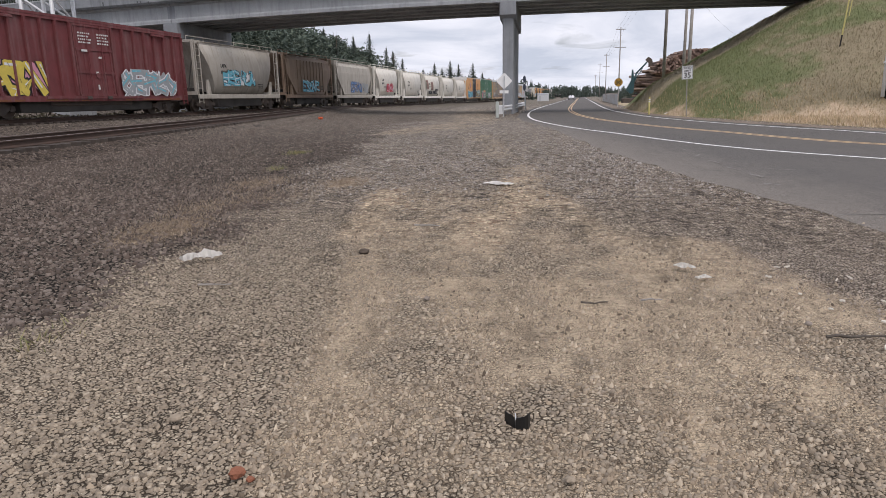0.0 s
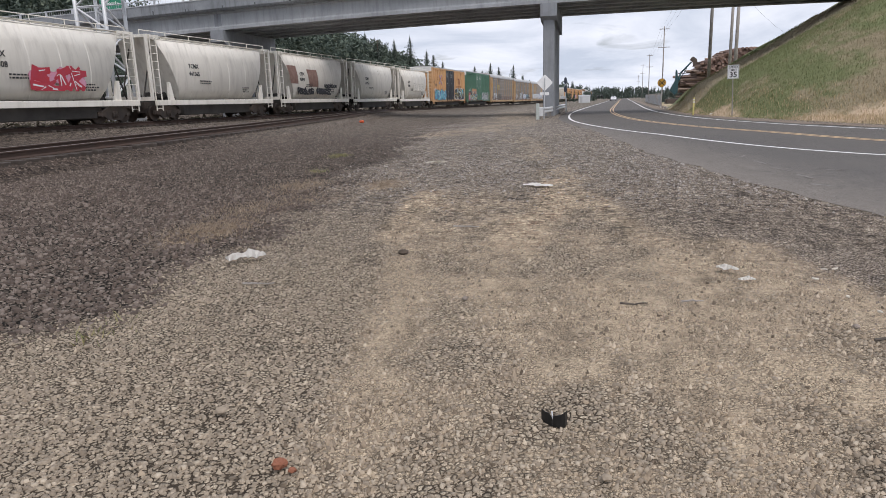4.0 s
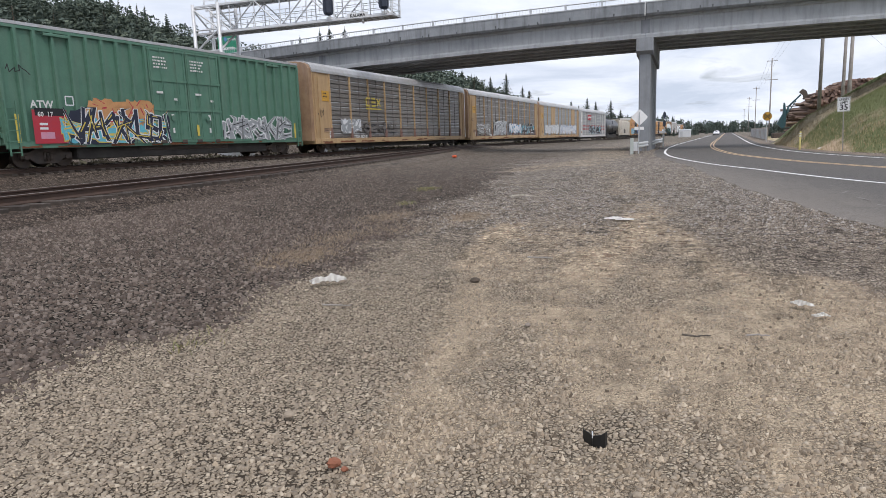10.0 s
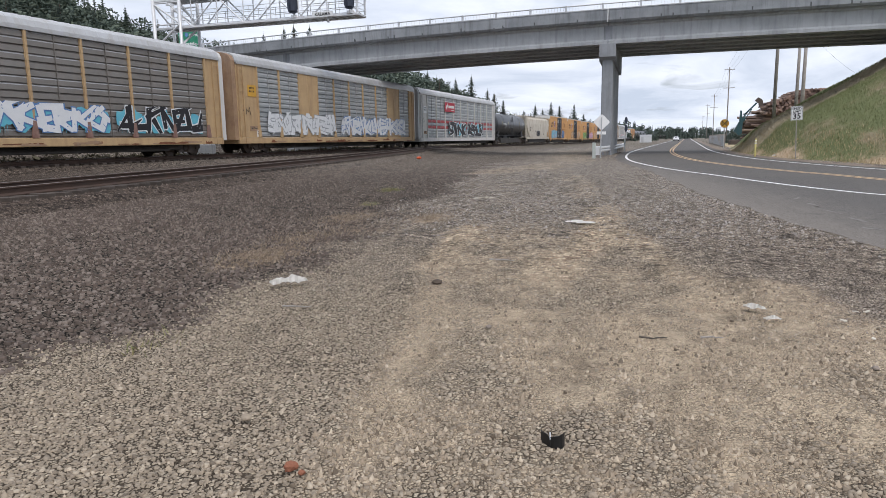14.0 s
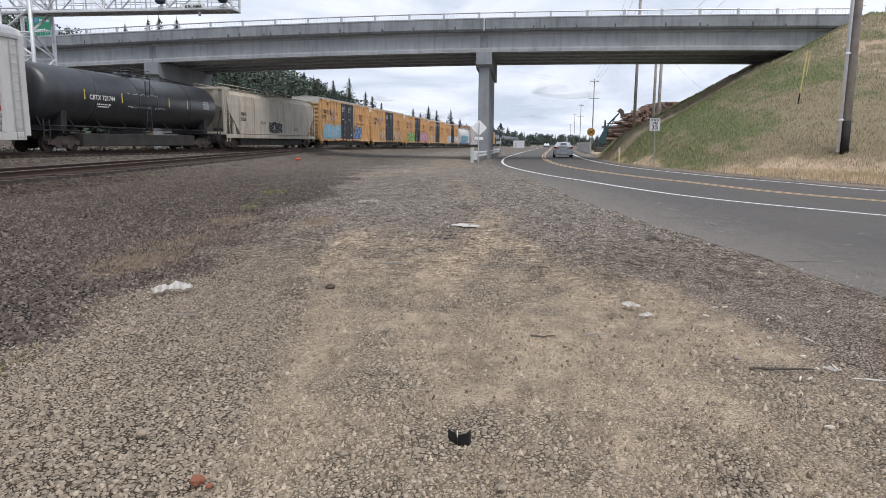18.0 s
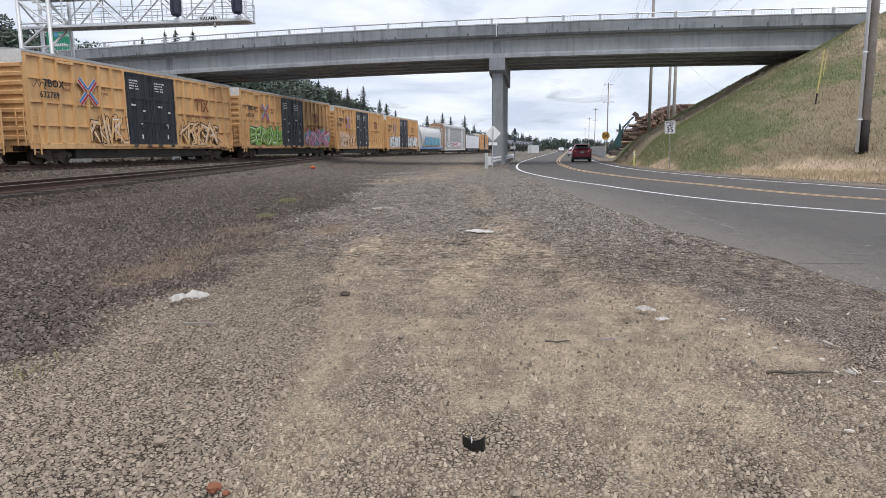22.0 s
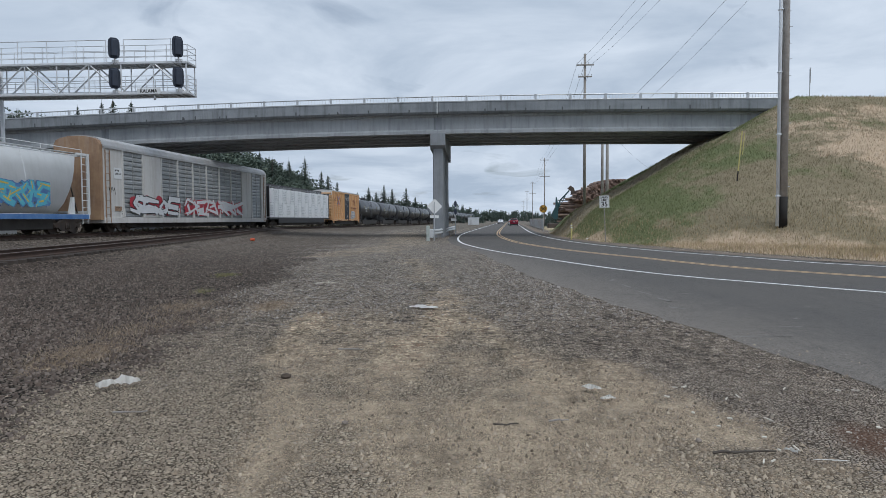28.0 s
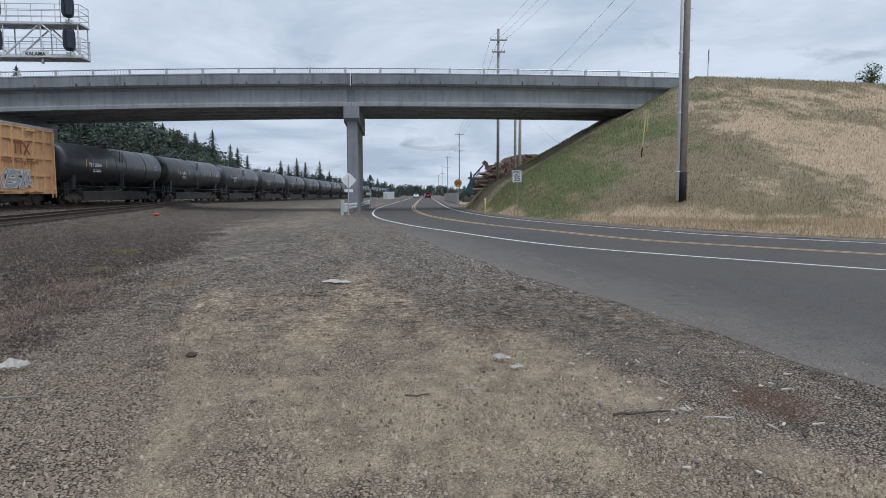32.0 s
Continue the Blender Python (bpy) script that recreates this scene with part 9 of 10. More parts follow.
def woods(name, label, spots, leafy_share, seed):
    rnd = np.random.RandomState(seed)
    V, F, n = [], [], 0
    broad = [leafy_arrays(40 + k, 14, 11, *((1050, 0.45) if leafy_share > 0.3 else (260, 1.1)))[:2] for k in range(3)]
    for az, r, tip in spots:
        x, y = r * math.sin(radians(az)), r * math.cos(radians(az))
        base = wood_z(x, y)
        leafy = rnd.rand() < leafy_share
        if leafy:
            v, f = broad[rnd.randint(3)]
            H = 14.0
        else:
            k = rnd.randint(4)
            v, f = FIRS_FAR[k]
            H = FIR_H[k]
        s_ = max(tip - base, 1.2) / H * (0.85 if leafy else 1.0)
        s_ = min(s_, 1.35)
        lift = max(tip - base - H * s_, 0) * 0.6
        a = rnd.uniform(0, 6.28)
        R = np.array([[math.cos(a), -math.sin(a), 0], [math.sin(a), math.cos(a), 0], [0, 0, 1]], np.float32)
        w = rnd.uniform(0.8, 1.5) if not leafy else rnd.uniform(0.9, 1.3)
        V.append((v * (s_ * w, s_ * w, s_)) @ R.T + (x, y, base + lift))
        F.append(f + n)
        n += len(v)
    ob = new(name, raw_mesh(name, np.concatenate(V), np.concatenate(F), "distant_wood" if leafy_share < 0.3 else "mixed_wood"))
    return tagged(ob, label, "woodland", kind="stuff")


# haze put into the leaf colours: paler and bluer, most so far off
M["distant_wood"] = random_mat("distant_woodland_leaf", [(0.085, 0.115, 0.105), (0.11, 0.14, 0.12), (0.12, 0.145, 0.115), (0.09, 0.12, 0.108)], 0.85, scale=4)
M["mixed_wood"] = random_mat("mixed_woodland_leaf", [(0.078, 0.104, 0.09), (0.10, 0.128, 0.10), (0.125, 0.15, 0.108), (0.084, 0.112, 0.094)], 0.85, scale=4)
rw = np.random.RandomState(11)
near_spots = []
for k in range(620):
    az = rw.uniform(-70, -13.2)
    r = rw.uniform(185, 265)
    near_spots.append((az, r, 1.8 + r * math.tan(radians(float(skyline(az)) * rw.uniform(0.62, 1.0)))))
for k in range(330):
    az = rw.uniform(-66, -14)
    r = rw.uniform(235, 275)
    near_spots.append((az, r, 1.8 + r * math.tan(radians(float(skyline(az)) * rw.uniform(0.86, 1.04)))))
for k in range(200):
    az = rw.uniform(-60, -14)
    r = rw.uniform(140, 180)
    near_spots.append((az, r, 1.8 + r * math.tan(radians(float(skyline(az)) * rw.uniform(0.35, 0.62)))))
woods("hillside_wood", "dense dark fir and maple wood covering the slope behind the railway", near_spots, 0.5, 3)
far_spots = []
for k in range(560):
    az = rw.uniform(-13.5, 14)
    r = rw.uniform(380, 760)
    far_spots.append((az, r, 1.8 + r * math.tan(radians(float(skyline(az)) * rw.uniform(0.45, 1.0)))))
for k in range(90):
    az = rw.uniform(4.6, 9.5)
    far_spots.append((az, rw.uniform(120, 330), 1.8 + rw.uniform(0.0, 2.2)))
for k in range(60):
    az = rw.uniform(-4.2, 0.5)
    far_spots.append((az, rw.uniform(230, 420), 1.8 + rw.uniform(0.0, 3.0)))
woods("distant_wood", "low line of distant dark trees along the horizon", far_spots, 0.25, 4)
for k, az, r, el in ((2, -14.9, 205, 5.6), (0, -13.6, 215, 4.4), (1, -13.0, 230, 4.1), (2, -16.2, 210, 5.4), (0, -12.3, 240, 3.5), (3, -17.6, 200, 5.5), (1, -18.6, 198, 6.0),
                      (1, -9.6, 330, 3.0), (2, -8.3, 330, 3.25), (0, -7.6, 335, 2.9), (2, -6.4, 330, 3.0), (3, -10.6, 330, 2.5), (3, -5.6, 340, 2.1), (1, -9.0, 345, 2.6),
                      (2, -30.3, 215, 9.5), (0, -29.5, 220, 9.7), (1, -28.2, 220, 9.6), (2, -31.9, 215, 9.0), (2, -44.0, 190, 10.3), (0, -46.2, 190, 10.7), (1, -47.6, 195, 10.4), (2, -41.5, 200, 9.2), (0, -49.5, 190, 10.7), (1, -52, 190, 10.8)):
    fir(k, az, r, el)


def leafy_tree(x, y, z, H, wide, seed, leaf=0.16, n=1600):
    t = thing("broadleaf_tree", "small round-crowned broadleaf tree on the grassy crest", "tree")
    t.matrix_basis = pose(x, y, z)
    v, f, cs = leafy_arrays(seed, H, wide, n, leaf)
    new("crown", raw_mesh("crown", v, f, "leaves")).parent = t
    bm = bmesh.new()
    rod(bm, (0, 0, -0.3), (0.05, 0, H * 0.5), 0.13, 8, 0.08)
    for cx, cy, cz in cs:
        rod(bm, (0.05, 0, H * 0.36), (cx * 0.8, cy * 0.8, cz), 0.05, 5, 0.015)
    part("trunk", bm, "bark", t)


leafy_tree(42.3, 57.0, bank_at(42.3, 57.0) - 0.1, 3.4, 2.3, 77, 0.085, 900)
leafy_tree(51.0, 62.0, bank_at(51, 62) - 0.3, 2.4, 3.0, 78, 0.12, 1300)


# ---------------------------------------------------------------- grass on the bank
def blades(name, label, n, seed, material, want, lo, hi, wide):
    rnd = np.random.RandomState(seed)
    x = rnd.uniform(5, 46, n * 4)
    y = rnd.uniform(14, 66, n * 4)
    road_right = np.interp(y, RY[:, 1], RY[:, 0])
    z = bank_height(x, y)
    keep = (x - road_right > 0.15) & want(x, y, z, rnd.rand(len(x))) & ~((y > 52.5) & (x < 24.5) & (z > 8.0))
    idx = np.nonzero(keep)[0][:n]
    x, y, z = x[idx], y[idx], z[idx]
    k = len(x)
    h = rnd.uniform(lo, hi, k)
    a = rnd.uniform(0, 6.283, k)
    w = wide * rnd.uniform(0.6, 1.4, k)
    lean = rnd.normal(0, 0.28, (k, 2)) * h[:, None]
    V = np.empty((k, 3, 3), np.float32)
    V[:, 0] = np.stack([x - np.cos(a) * w, y - np.sin(a) * w, z - 0.03], -1)
    V[:, 1] = np.stack([x + np.cos(a) * w, y + np.sin(a) * w, z - 0.03], -1)
    V[:, 2] = np.stack([x + lean[:, 0], y + lean[:, 1], z + h], -1)
    ob = new(name, raw_mesh(name, V.reshape(-1, 3), np.arange(3 * k).reshape(-1, 3), material))
    return tagged(ob, label, "grass", kind="stuff")


blades("bank_grass", "rank grass on the bank, green to straw", 150000, 21, "bank_blades", lambda x, y, z, u: u < 2, 0.06, 0.2, 0.024)
blades("verge_straw", "dry straw along the road and foot of the bank", 40000, 22, "dry_grass", lambda x, y, z, u: (z < 1.3 + u) & (z > 0.1), 0.08, 0.26, 0.016)


# low dark brush added beyond the main line, to darken the view under cars
rb_ = np.random.RandomState(27)
by_ = rb_.uniform(-12, 150, 26000)
bx_ = main_x(by_) - rb_.uniform(4.6, 9.0, 26000)
bz_ = land_z(bx_, by_) + rb_.uniform(0.0, 0.8, 26000) * (0.15 + 0.75 * fbm(bx_, by_, 4.0, 45))
bu_, bv_ = rb_.normal(0, 0.09, (26000, 3)), rb_.normal(0, 0.06, (26000, 3))
bc_ = np.stack([bx_, by_, bz_], -1)
bq_ = np.stack([bc_ - bu_, bc_ + bv_, bc_ + bu_, bc_ - bv_], 1).reshape(-1, 3)
tagged(new("trackside_brush", raw_mesh("trackside_brush", bq_, np.arange(104000).reshape(-1, 4), "brush")), "dark brush added behind the main line to darken under-car gaps", "brush", kind="stuff")


# ---------------------------------------------------------------- loose stones of the lot
def edge_x(y):
    """Where the asphalt begins."""
    e = edge[np.argsort(edge[:, 1])]
    return np.interp(y, e[:, 1], e[:, 0])


def lay_stones(name, label, x, y, size, seed, material, flat, sides):
    """Loose angular stones: flat chips of five corners near by, three-faced ones farther off."""
    rnd = np.random.RandomState(seed)
    n = len(x)
    z = ground_relief(x, y) + 0.006 * (x > edge_x(y) - 0.12)
    ang = 6.2832 * np.arange(sides)[None] / sides + rnd.uniform(-0.4, 0.4, (n, sides))
    rad = rnd.uniform(0.38, 0.62, (n, sides)) * size[:, None]
    sq, turn = rnd.uniform(0.5, 0.95, n)[:, None], rnd.uniform(0, 6.283, n)[:, None]
    u, v = rad * np.cos(ang), rad * np.sin(ang) * sq
    low = np.stack([u * np.cos(turn) - v * np.sin(turn), u * np.sin(turn) + v * np.cos(turn), np.zeros((n, sides))], -1)
    thick = (size * flat * rnd.uniform(0.5, 1.3, n))[:, None]
    at = np.stack([x, y, z], -1)[:, None]
    if sides == 5:
        high = low * rnd.uniform(0.74, 0.98, (n, sides, 1))
        tilt = rnd.normal(0, 0.3, (n, 1, 2))
        high[..., 2] = thick + (high[..., :2] * tilt).sum(-1)
        low[..., 2] = np.minimum(-0.012, high[..., 2] - 0.004)
        P = np.concatenate([low, high], 1)
        tri = [(5, 6, 7), (5, 7, 8), (5, 8, 9)]
        for k in range(5):
            q = (k + 1) % 5
            tri += [(k, q, 5 + q), (k, 5 + q, 5 + k)]
    else:
        top = rnd.normal(0, 0.12, (n, 1, 3)) * size[:, None, None]
        top[..., 2] = thick * 1.3
        low[..., 2] = -0.01
        P = np.concatenate([low, top], 1)
        tri = [(k, (k + 1) % sides, sides) for k in range(sides)]
    k = P.shape[1]
    F = (np.array(tri, np.int32)[None] + k * np.arange(n, dtype=np.int32)[:, None, None]).reshape(-1, 3)
    ob = new(name, raw_mesh(name, (P + at).reshape(-1, 3), F, material))
    return tagged(ob, label, "stones", kind="stuff")


def scatter(n, seed, y0, y1, power, want, lo, hi, x_range):
    """Places and sizes over a stretch of the lot, denser towards y0, kept by chance where want() is high."""
    rnd = np.random.RandomState(seed)
    y = y0 + (y1 - y0) * rnd.rand(n) ** power
    a, b = x_range(y)
    x = a + (b - a) * rnd.rand(n)
    size = lo + (hi - lo) * rnd.rand(n) ** 2.2
    keep = (rnd.rand(n) < want(x, y)) & (x > siding_x(y) + 1.9) & (x < edge_x(y) - 0.05 + rnd.exponential(0.4, n) * (rnd.rand(n) < 0.7) * np.clip((13 - y) / 7, 0.04, 1))
    return x[keep], y[keep], size[keep]


def seen_width(y):
    return -1.3 * y - 1.2, 0.75 * y + 1.6


def cream_want(x, y):
    return (1 - ballast_amount(x, y)) * (1 - grey_amount(x, y)) * np.clip(1.1 - 1.15 * sand_amount(x, y), 0.05, 1)


def far_want(x, y):
    return sstep(9.0, 16.0, y) * grey_want(x, y)


def grey_want(x, y):
    return (1 - ballast_amount(x, y)) * grey_amount(x, y) * np.clip(1.0 - 0.75 * sand_amount(x, y), 0.2, 1)


def pebble_want(x, y):
    return (1 - ballast_amount(x, y)) * np.clip(sand_amount(x, y) * 1.4, 0, 1) * (0.2 + 0.8 * (fbm(x, y, 0.3, 31) > 0.5))


def clod_want(x, y):
    return (1 - ballast_amount(x, y)) * np.clip(sand_amount(x, y) * 1.6 + 0.06, 0, 1) * (0.12 + 0.88 * (fbm(x, y, 0.55, 37) > 0.52))


def lot_sides(y):
    return -13 + 0 * y, 6 + 0 * y


GRAVEL = [
    ("gravel_stones", "flat cream and grey-brown gravel stones strewn over the lot", "stone", cream_want, 125000, 2.0, 10.0, 1.15, 0.012, 0.041, 0.28, 5),
    ("sandy_pebbles", "small brown pebbles pressed into the trodden sand", "clod", pebble_want, 60000, 2.0, 14.0, 1.3, 0.010, 0.038, 0.36, 5),
    ("earth_clods", "crumbs and clods of dry earth on the trodden sand", "clod", clod_want, 75000, 2.0, 14.0, 1.4, 0.012, 0.055, 0.5, 4),
    ("grey_gravel", "fine grey gravel along the broken asphalt edge", "grey_stone", lambda x, y: grey_want(x, y) * (1 - sstep(10.0, 17.0, y)), 120000, 2.4, 17.0, 1.1, 0.012, 0.04, 0.32, 4),
    ("far_gravel", "grey-brown gravel spread over the far part of the lot", "far_stone", far_want, 170000, 9.0, 40.0, 1.8, 0.03, 0.085, 0.30, 3),
    ("far_gravel", "pale gravel spread over the far part of the lot", "stone", lambda x, y: sstep(6.5, 11.0, y) * (cream_want(x, y) + 0.25 * grey_want(x, y)), 70000, 6.5, 34.0, 1.7, 0.03, 0.075, 0.30, 3),
    ("ballast_stones", "coarse dark ballast stones on the railway shoulder", "ballast_stone", lambda x, y: ballast_amount(x, y) * (1 - sstep(8.0, 13.0, y)), 85000, 2.4, 13.0, 0.9, 0.024, 0.07, 0.34, 5),
    ("far_ballast", "dark ballast stones along the spur's shoulder", "ballast_stone", lambda x, y: ballast_amount(x, y) * sstep(7.5, 12.0, y), 200000, 7.5, 52.0, 1.7, 0.035, 0.10, 0.36, 3),
]
for k_, (nm_, lb_, mt_, wt_, ct_, ya_, yb_, pw_, lo_, hi_, fl_, sd_) in enumerate(GRAVEL):
    lay_stones(nm_, lb_, *scatter(ct_, 31 + k_, ya_, yb_, pw_, wt_, lo_, hi_, seen_width), 51 + k_, mt_, fl_, sd_)
lay_stones("gravel_stones", "flat grey-brown gravel stones behind the standpoint", *scatter(30000, 41, 2.0, -7.0, 1.0, cream_want, 0.02, 0.065, lot_sides), 71, "stone", 0.3, 3)
lay_stones("ballast_stones", "dark ballast stones behind the standpoint", *scatter(20000, 42, 2.6, -7.0, 1.0, ballast_amount, 0.025, 0.075, lot_sides), 72, "ballast_stone", 0.3, 3)
rs_ = np.random.RandomState(33)
ry_ = rs_.uniform(-5, 68, 30000)
rx_ = np.where(rs_.rand(30000) < 0.6, siding_x(ry_), main_x(ry_)) + rs_.uniform(-3.4, 3.0, 30000)
lay_stones("track_ballast", "dark ballast stones between and around the ties", rx_, ry_, rs_.uniform(0.03, 0.08, 30000), 73, "ballast_stone", 0.35, 3)


# ---------------------------------------------------------------- litter
def crumpled(name, label, x, y, length, wide, tall, material, seed, turn=0.0, category="litter"):
    """A torn sheet with an uneven outline, folded and buckled."""
    rnd = np.random.RandomState(seed)
    bm = bmesh.new()
    nx, ny = 13, 8
    ends, mids = rnd.uniform(0.35, 1.0, nx), rnd.uniform(-0.38, 0.38, nx)
    fold = rnd.uniform(0, 6.28, 3)
    vs = [[None] * ny for _ in range(nx)]
    for i in range(nx):
        u = 2 * i / (nx - 1) - 1
        half = (1 - abs(u) ** 5) ** 0.5 * 0.8 * ends[i] + 0.1
        for j in range(ny):
            v = 2 * j / (ny - 1) - 1
            ridge = abs(math.sin(2.6 * u + 1.7 * v + fold[0])) * 0.5 + abs(math.sin(4.5 * v - 2.1 * u + fold[1])) * 0.32 + 0.18 * rnd.rand()
            lift = 1.3 * tall * ridge * (1 - 0.55 * max(abs(u), abs(v)) ** 2)
            vs[i][j] = bm.verts.new((0.5 * length * (u + rnd.uniform(-0.03, 0.03)), 0.5 * wide * (v * half + mids[i]), lift + 0.006))
    for i in range(nx - 1):
        for j in range(ny - 1):
            bm.faces.new((vs[i][j], vs[i + 1][j], vs[i + 1][j + 1], vs[i][j + 1]))
    bmesh.ops.solidify(bm, geom=bm.faces[:], thickness=0.004)
    ob = part(name, bm, material)
    ob.matrix_basis = pose(x, y, height(x, y) + 0.022, 0, 0, turn)
    return tagged(ob, label, category)


crumpled("paper_scrap", "crumpled white paper on the gravel", -3.58, 6.58, 0.42, 0.2, 0.10, "paper", 1, 30)
crumpled("paper_sheet", "flattened pale paper wrapper lying on gravel", -0.88, 12.15, 0.55, 0.42, 0.05, "paper", 2, -14)
crumpled("paper_scrap", "torn white paper strip on the sandy gravel", 1.30, 6.64, 0.20, 0.10, 0.05, "paper", 3, -28)
crumpled("paper_scrap", "small torn white paper scrap on gravel", 1.40, 6.30, 0.14, 0.09, 0.035, "paper", 4, 8)
crumpled("paper_scrap", "thin white paper scrap on gravel", 2.50, 4.97, 0.10, 0.045, 0.03, "paper", 5, -55)
crumpled("plastic_strip", "narrow white plastic strip lying on gravel", 2.70, 4.80, 0.24, 0.025, 0.01, "paper", 6, -6)
crumpled("cardboard", "weathered tan cardboard flat on gravel", -3.65, 16.1, 0.55, 0.34, 0.05, "tan_hopper", 7, 20)
crumpled("paper_scrap", "white litter lying in the verge grass", 15.4, 23.9, 0.3, 0.25, 0.15, "paper", 8)
crumpled("paper_scrap", "white litter at the road's edge", 7.6, 46.0, 0.5, 0.2, 0.12, "paper", 9)

bp = thing("broken_plastic", "broken angular piece of black plastic trim", "debris")
bp.matrix_basis = pose(-0.125, 3.50, height(-0.12, 3.5) + 0.02, 0, 0, -6)


def bent_plate(pts, tops, thick=0.005, foot=-0.022):
    """A thin upright plate that follows a line in plan, with a broken top edge."""
    bm = bmesh.new()
    rings = [[(x, y, foot), (x, y, t), (x, y + thick, t), (x, y + thick, foot)] for (x, y), t in zip(pts, tops)]
    loft(bm, rings)
    return fix(bm)


part("shell", bent_plate([(-0.07, 0.018), (-0.05, 0.0), (-0.025, -0.02), (-0.004, -0.035)], [0.052, 0.046, 0.05, 0.034]), "plastic_black", bp, "short broken side of the bracket")
part("flap", bent_plate([(-0.002, -0.037), (0.02, -0.043), (0.045, -0.04), (0.062, -0.022), (0.068, 0.0)], [0.042, 0.05, 0.058, 0.066, 0.068]), "plastic_black", bp, "curved black side of the bracket")
bm = bmesh.new()
prism(bm, [(-0.06, 0.015), (-0.01, -0.03), (0.045, -0.035), (0.06, -0.005), (0.0, 0.02)], "z", -0.02, -0.012)
part("base", fix(bm), "plastic_black", bp, "flat floor of the bracket")
bm = bmesh.new()
rod(bm, (-0.002, -0.035, 0.03), (-0.006, -0.03, 0.066), 0.004, 6)
part("peg", bm, "conduit", bp, "thin pale broken peg")


def rock(name, label, x, y, r, material, seed):
    rnd = random.Random(seed)
    bm = bmesh.new()
    bmesh.ops.create_icosphere(bm, subdivisions=2, radius=r)
    for v in bm.verts:
        v.co *= rnd.uniform(0.78, 1.12)
        v.co.z *= 0.6
    ob = part(name, bm, material)
    ob.matrix_basis = pose(x, y, height(x, y) + r * 0.45 + 0.008, 0, 0, seed * 40)
    return tagged(ob, label, "rock")


rock("red_rock", "rust-red crumbly rock in the gravel", -1.39, 2.86, 0.04, "rust_rock", 1)
rock("red_rock", "rust-red chip beside its rock", -1.31, 2.83, 0.022, "rust_rock", 2)
rock("dark_clod", "dark clod of earth on the gravel", -1.94, 7.04, 0.06, "dirt", 3)
rock("orange_marker", "orange-painted stone marker beside the siding", -15.4, 44.4, 0.17, "orange", 4)
rock("orange_marker", "orange-painted stone marker by the rail", -18.9, 46.0, 0.12, "orange", 5)
rr_ = random.Random(8)
for k in range(9):
    y = rr_.uniform(2.6, 9)
    x = rr_.uniform(-2.8 - 0.2 * y, 2.0 + 0.1 * y)
    rock("pale_stone" if k % 3 else "grey_stone", "larger pale stone lying loose on the lot" if k % 3 else "larger grey stone lying loose on the lot", x, y, rr_.uniform(0.02, 0.036), "stone" if k % 3 else "grey_stone", 30 + k)


def stick(x, y, length, r, turn, seed):
    rnd = random.Random(seed)
    bm = bmesh.new()
    rings = []
    oy, oz = 0.0, 0.01
    for k in range(7):
        q = r * (1 - k * 0.08)
        rings.append([(-length / 2 + length * k / 6, oy + q * math.cos(a * 1.0472), oz + q * math.sin(a * 1.0472)) for a in range(6)])
        oy, oz = oy + rnd.uniform(-0.02, 0.02), oz + rnd.uniform(-0.004, 0.006)
    loft(bm, rings)
    bm = fix(bm)
    ob = part("stick", bm, "dark_stick" if seed % 2 == 0 else "wood_pole")
    ob.matrix_basis = pose(x, y, height(x, y) + 0.018, 0, 0, turn)
    return tagged(ob, "thin weathered stick lying on the gravel", "stick", "sticks")


for args in ((-1.51, 8.48, 0.34, 0.014, -4, 1), (2.15, 4.93, 0.48, 0.011, 2, 2), (-3.0, 5.75, 0.3, 0.01, 12, 3), (0.4, 5.55, 0.22, 0.009, 10, 4), (0.85, 5.6, 0.16, 0.009, -20, 5), (3.2, 4.5, 0.3, 0.01, 60, 6)):
    stick(*args)


def chips(n, seed):
    """Bleached slivers of wood strewn beside the asphalt, on two shared shapes."""
    rnd = random.Random(seed)
    shapes = []
    for k in range(3):
        bm = bmesh.new()
        l, w = (0.03, 0.05, 0.02)[k], (0.011, 0.007, 0.014)[k]
        prism(bm, [(-l, -w * 0.6), (-l * 0.3, -w), (l * 0.9, -w * 0.5), (l, w * 0.4), (l * 0.2, w), (-l * 0.8, w * 0.7)], "z", 0.0, 0.01)
        fix(bm)
        me = bpy.data.meshes.new("wood_chip")
        bm.to_mesh(me)
        bm.free()
        me.materials.append(M["pale_chip"])
        shapes.append(me)
    for k in range(n):
        y = 3.3 + 3.6 * rnd.random()
        x = rnd.uniform(1.9, 4.0)
        if x > edge_x(y) + 0.1:
            continue
        ob = new("wood_chip", shapes[rnd.randrange(3)])
        ob.matrix_basis = pose(x, y, height(x, y) + 0.028, rnd.uniform(-14, 14), rnd.uniform(-10, 10), rnd.uniform(0, 360))
        tagged(ob, "bleached sliver of wood on the gravel", "wood chip", "wood chips")


chips(30, 5)


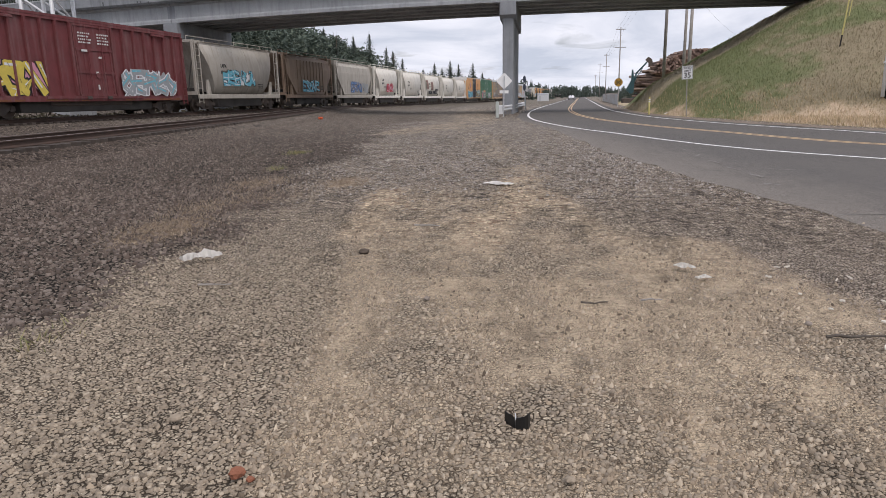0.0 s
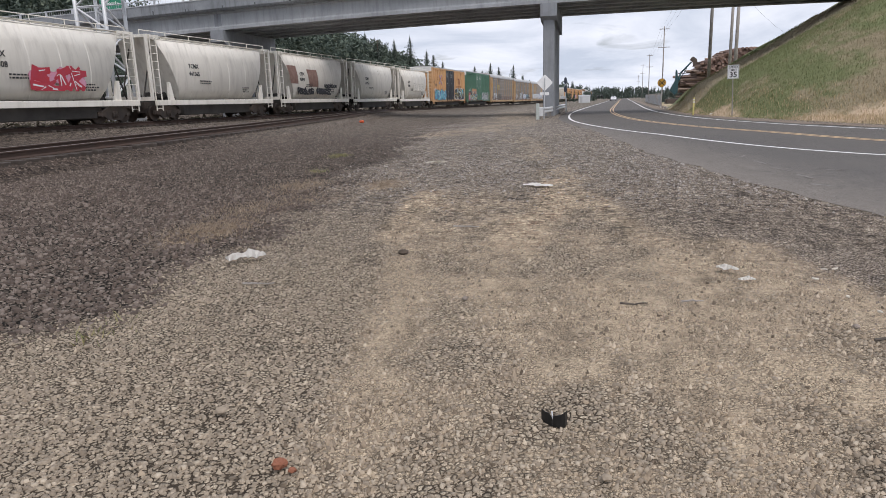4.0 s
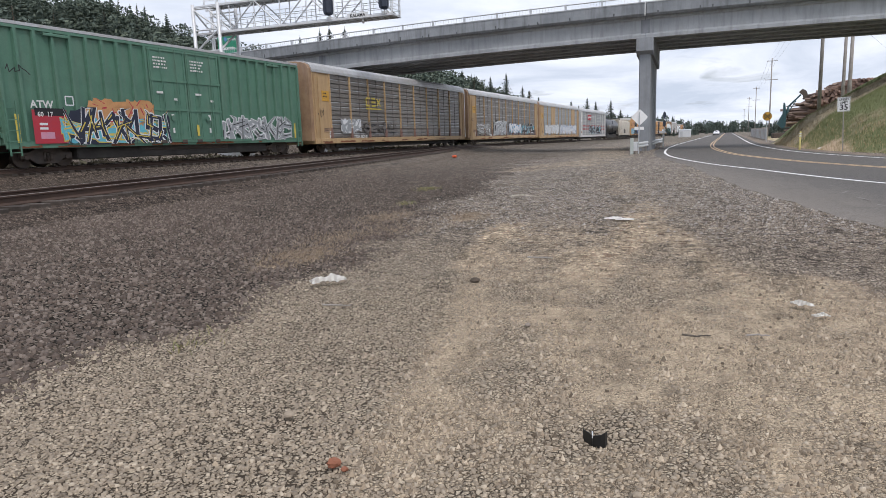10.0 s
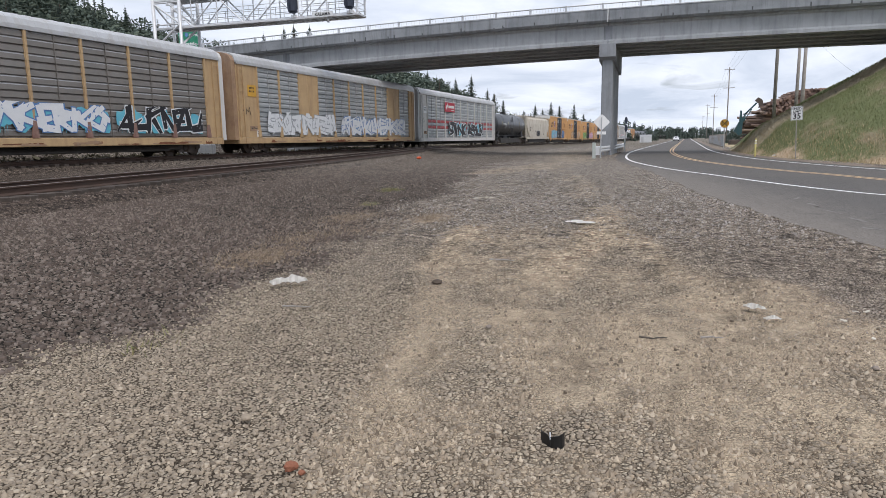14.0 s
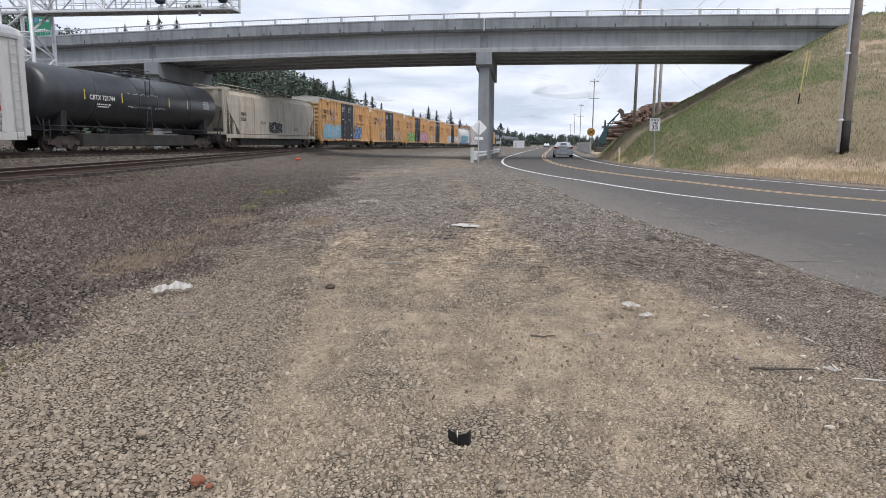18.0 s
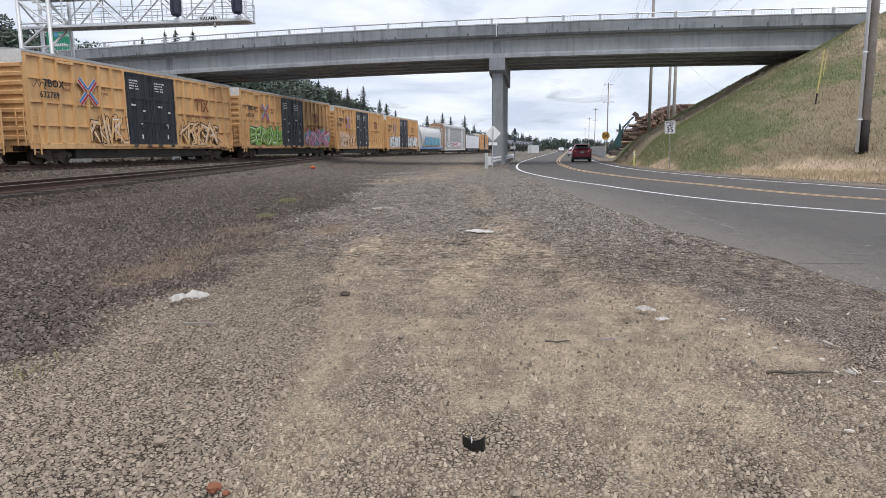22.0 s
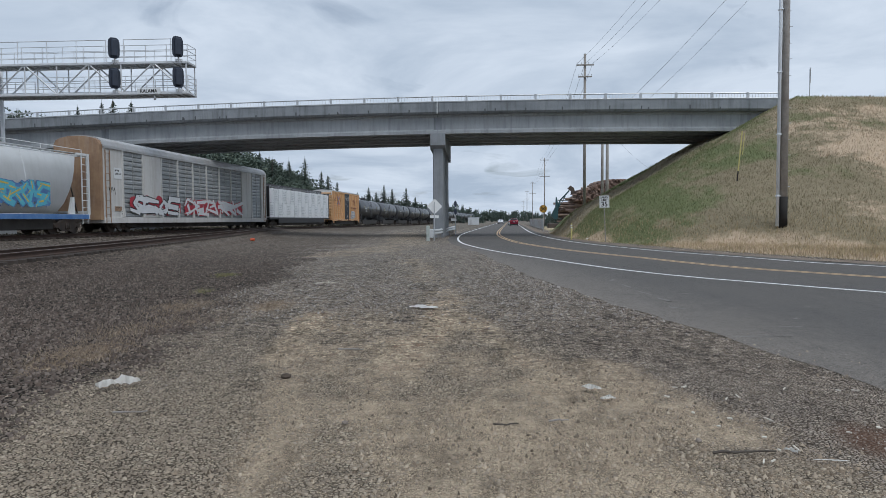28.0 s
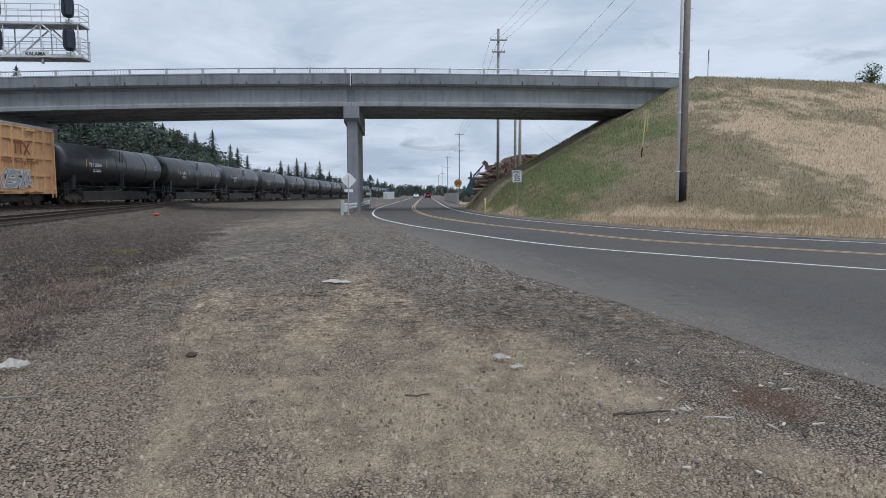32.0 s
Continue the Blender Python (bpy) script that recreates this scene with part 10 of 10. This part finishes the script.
# dry grass tufts on the gravel
def tufts(name, label, spots, material, seed, lo, hi):
    rnd = np.random.RandomState(seed)
    V = []
    for x, y, r, n in spots:
        for k in range(n):
            d = rnd.normal(0, r, 2) * (1, 1.6)
            px, py = x + d[0], y + d[1]
            h, a, w = rnd.uniform(lo, hi), rnd.uniform(0, 6.28), rnd.uniform(0.003, 0.007)
            z = height(px, py)
            l = rnd.normal(0, 0.6, 2) * h
            V += [(px - math.cos(a) * w, py - math.sin(a) * w, z), (px + math.cos(a) * w, py + math.sin(a) * w, z), (px + l[0], py + l[1], z + h)]
    ob = new(name, raw_mesh(name, V, np.arange(len(V)).reshape(-1, 3), material))
    return tagged(ob, label, "grass", kind="stuff")


tufts("dry_tufts", "sparse flattened dry grass in the ballast", [(-4.95, 8.1, 0.28, 2600), (-5.2, 9.6, 0.3, 900), (-5.4, 12.2, 0.35, 1300), (-3.85, 12.5, 0.25, 1100), (-4.6, 10.6, 0.35, 700)], "dead_grass", 41, 0.02, 0.07)
tufts("green_tufts", "small green weed tuft in the ballast", [(-7.0, 18.2, 0.16, 500), (-6.1, 14.6, 0.12, 120), (-3.6, 4.4, 0.1, 50)], "grass", 42, 0.03, 0.10)
# bare earth lip between road and bank
lip = strip("earth_lip", offset_line(CENTRE, 4.3), offset_line(CENTRE, 5.15), lambda X, Y: np.maximum(bank_height(X, Y), lot(Y)) + 0.012 * np.sin(X * 7 + Y * 3), "dry_dirt", 0.012, n=4)
tagged(lip, "dark bare earth edge between asphalt and grass", "earth verge", kind="structure")


# ---------------------------------------------------------------- what moves
def motions():
    s = 41.65 - TRAIN[0][1]
    for car, length in TRAIN:
        walk(car, train_rows(s + length / 2, length))
        s += length
    walk(sedan, lane_rows([15.5, 16, 16.5, 17.5, 18.5, 19.5, 20.5, 25, 32], [31.8, 39.4, 47.5, 61, 74, 87, 98, 146, 216], 14.0))
    walk(suv, lane_rows([19.0, 19.5, 20.5, 21, 22, 24, 28, 32], [24.05, 30.4, 43.4, 51, 67, 97, 150, 210], 12.5, 0.35))


motions()
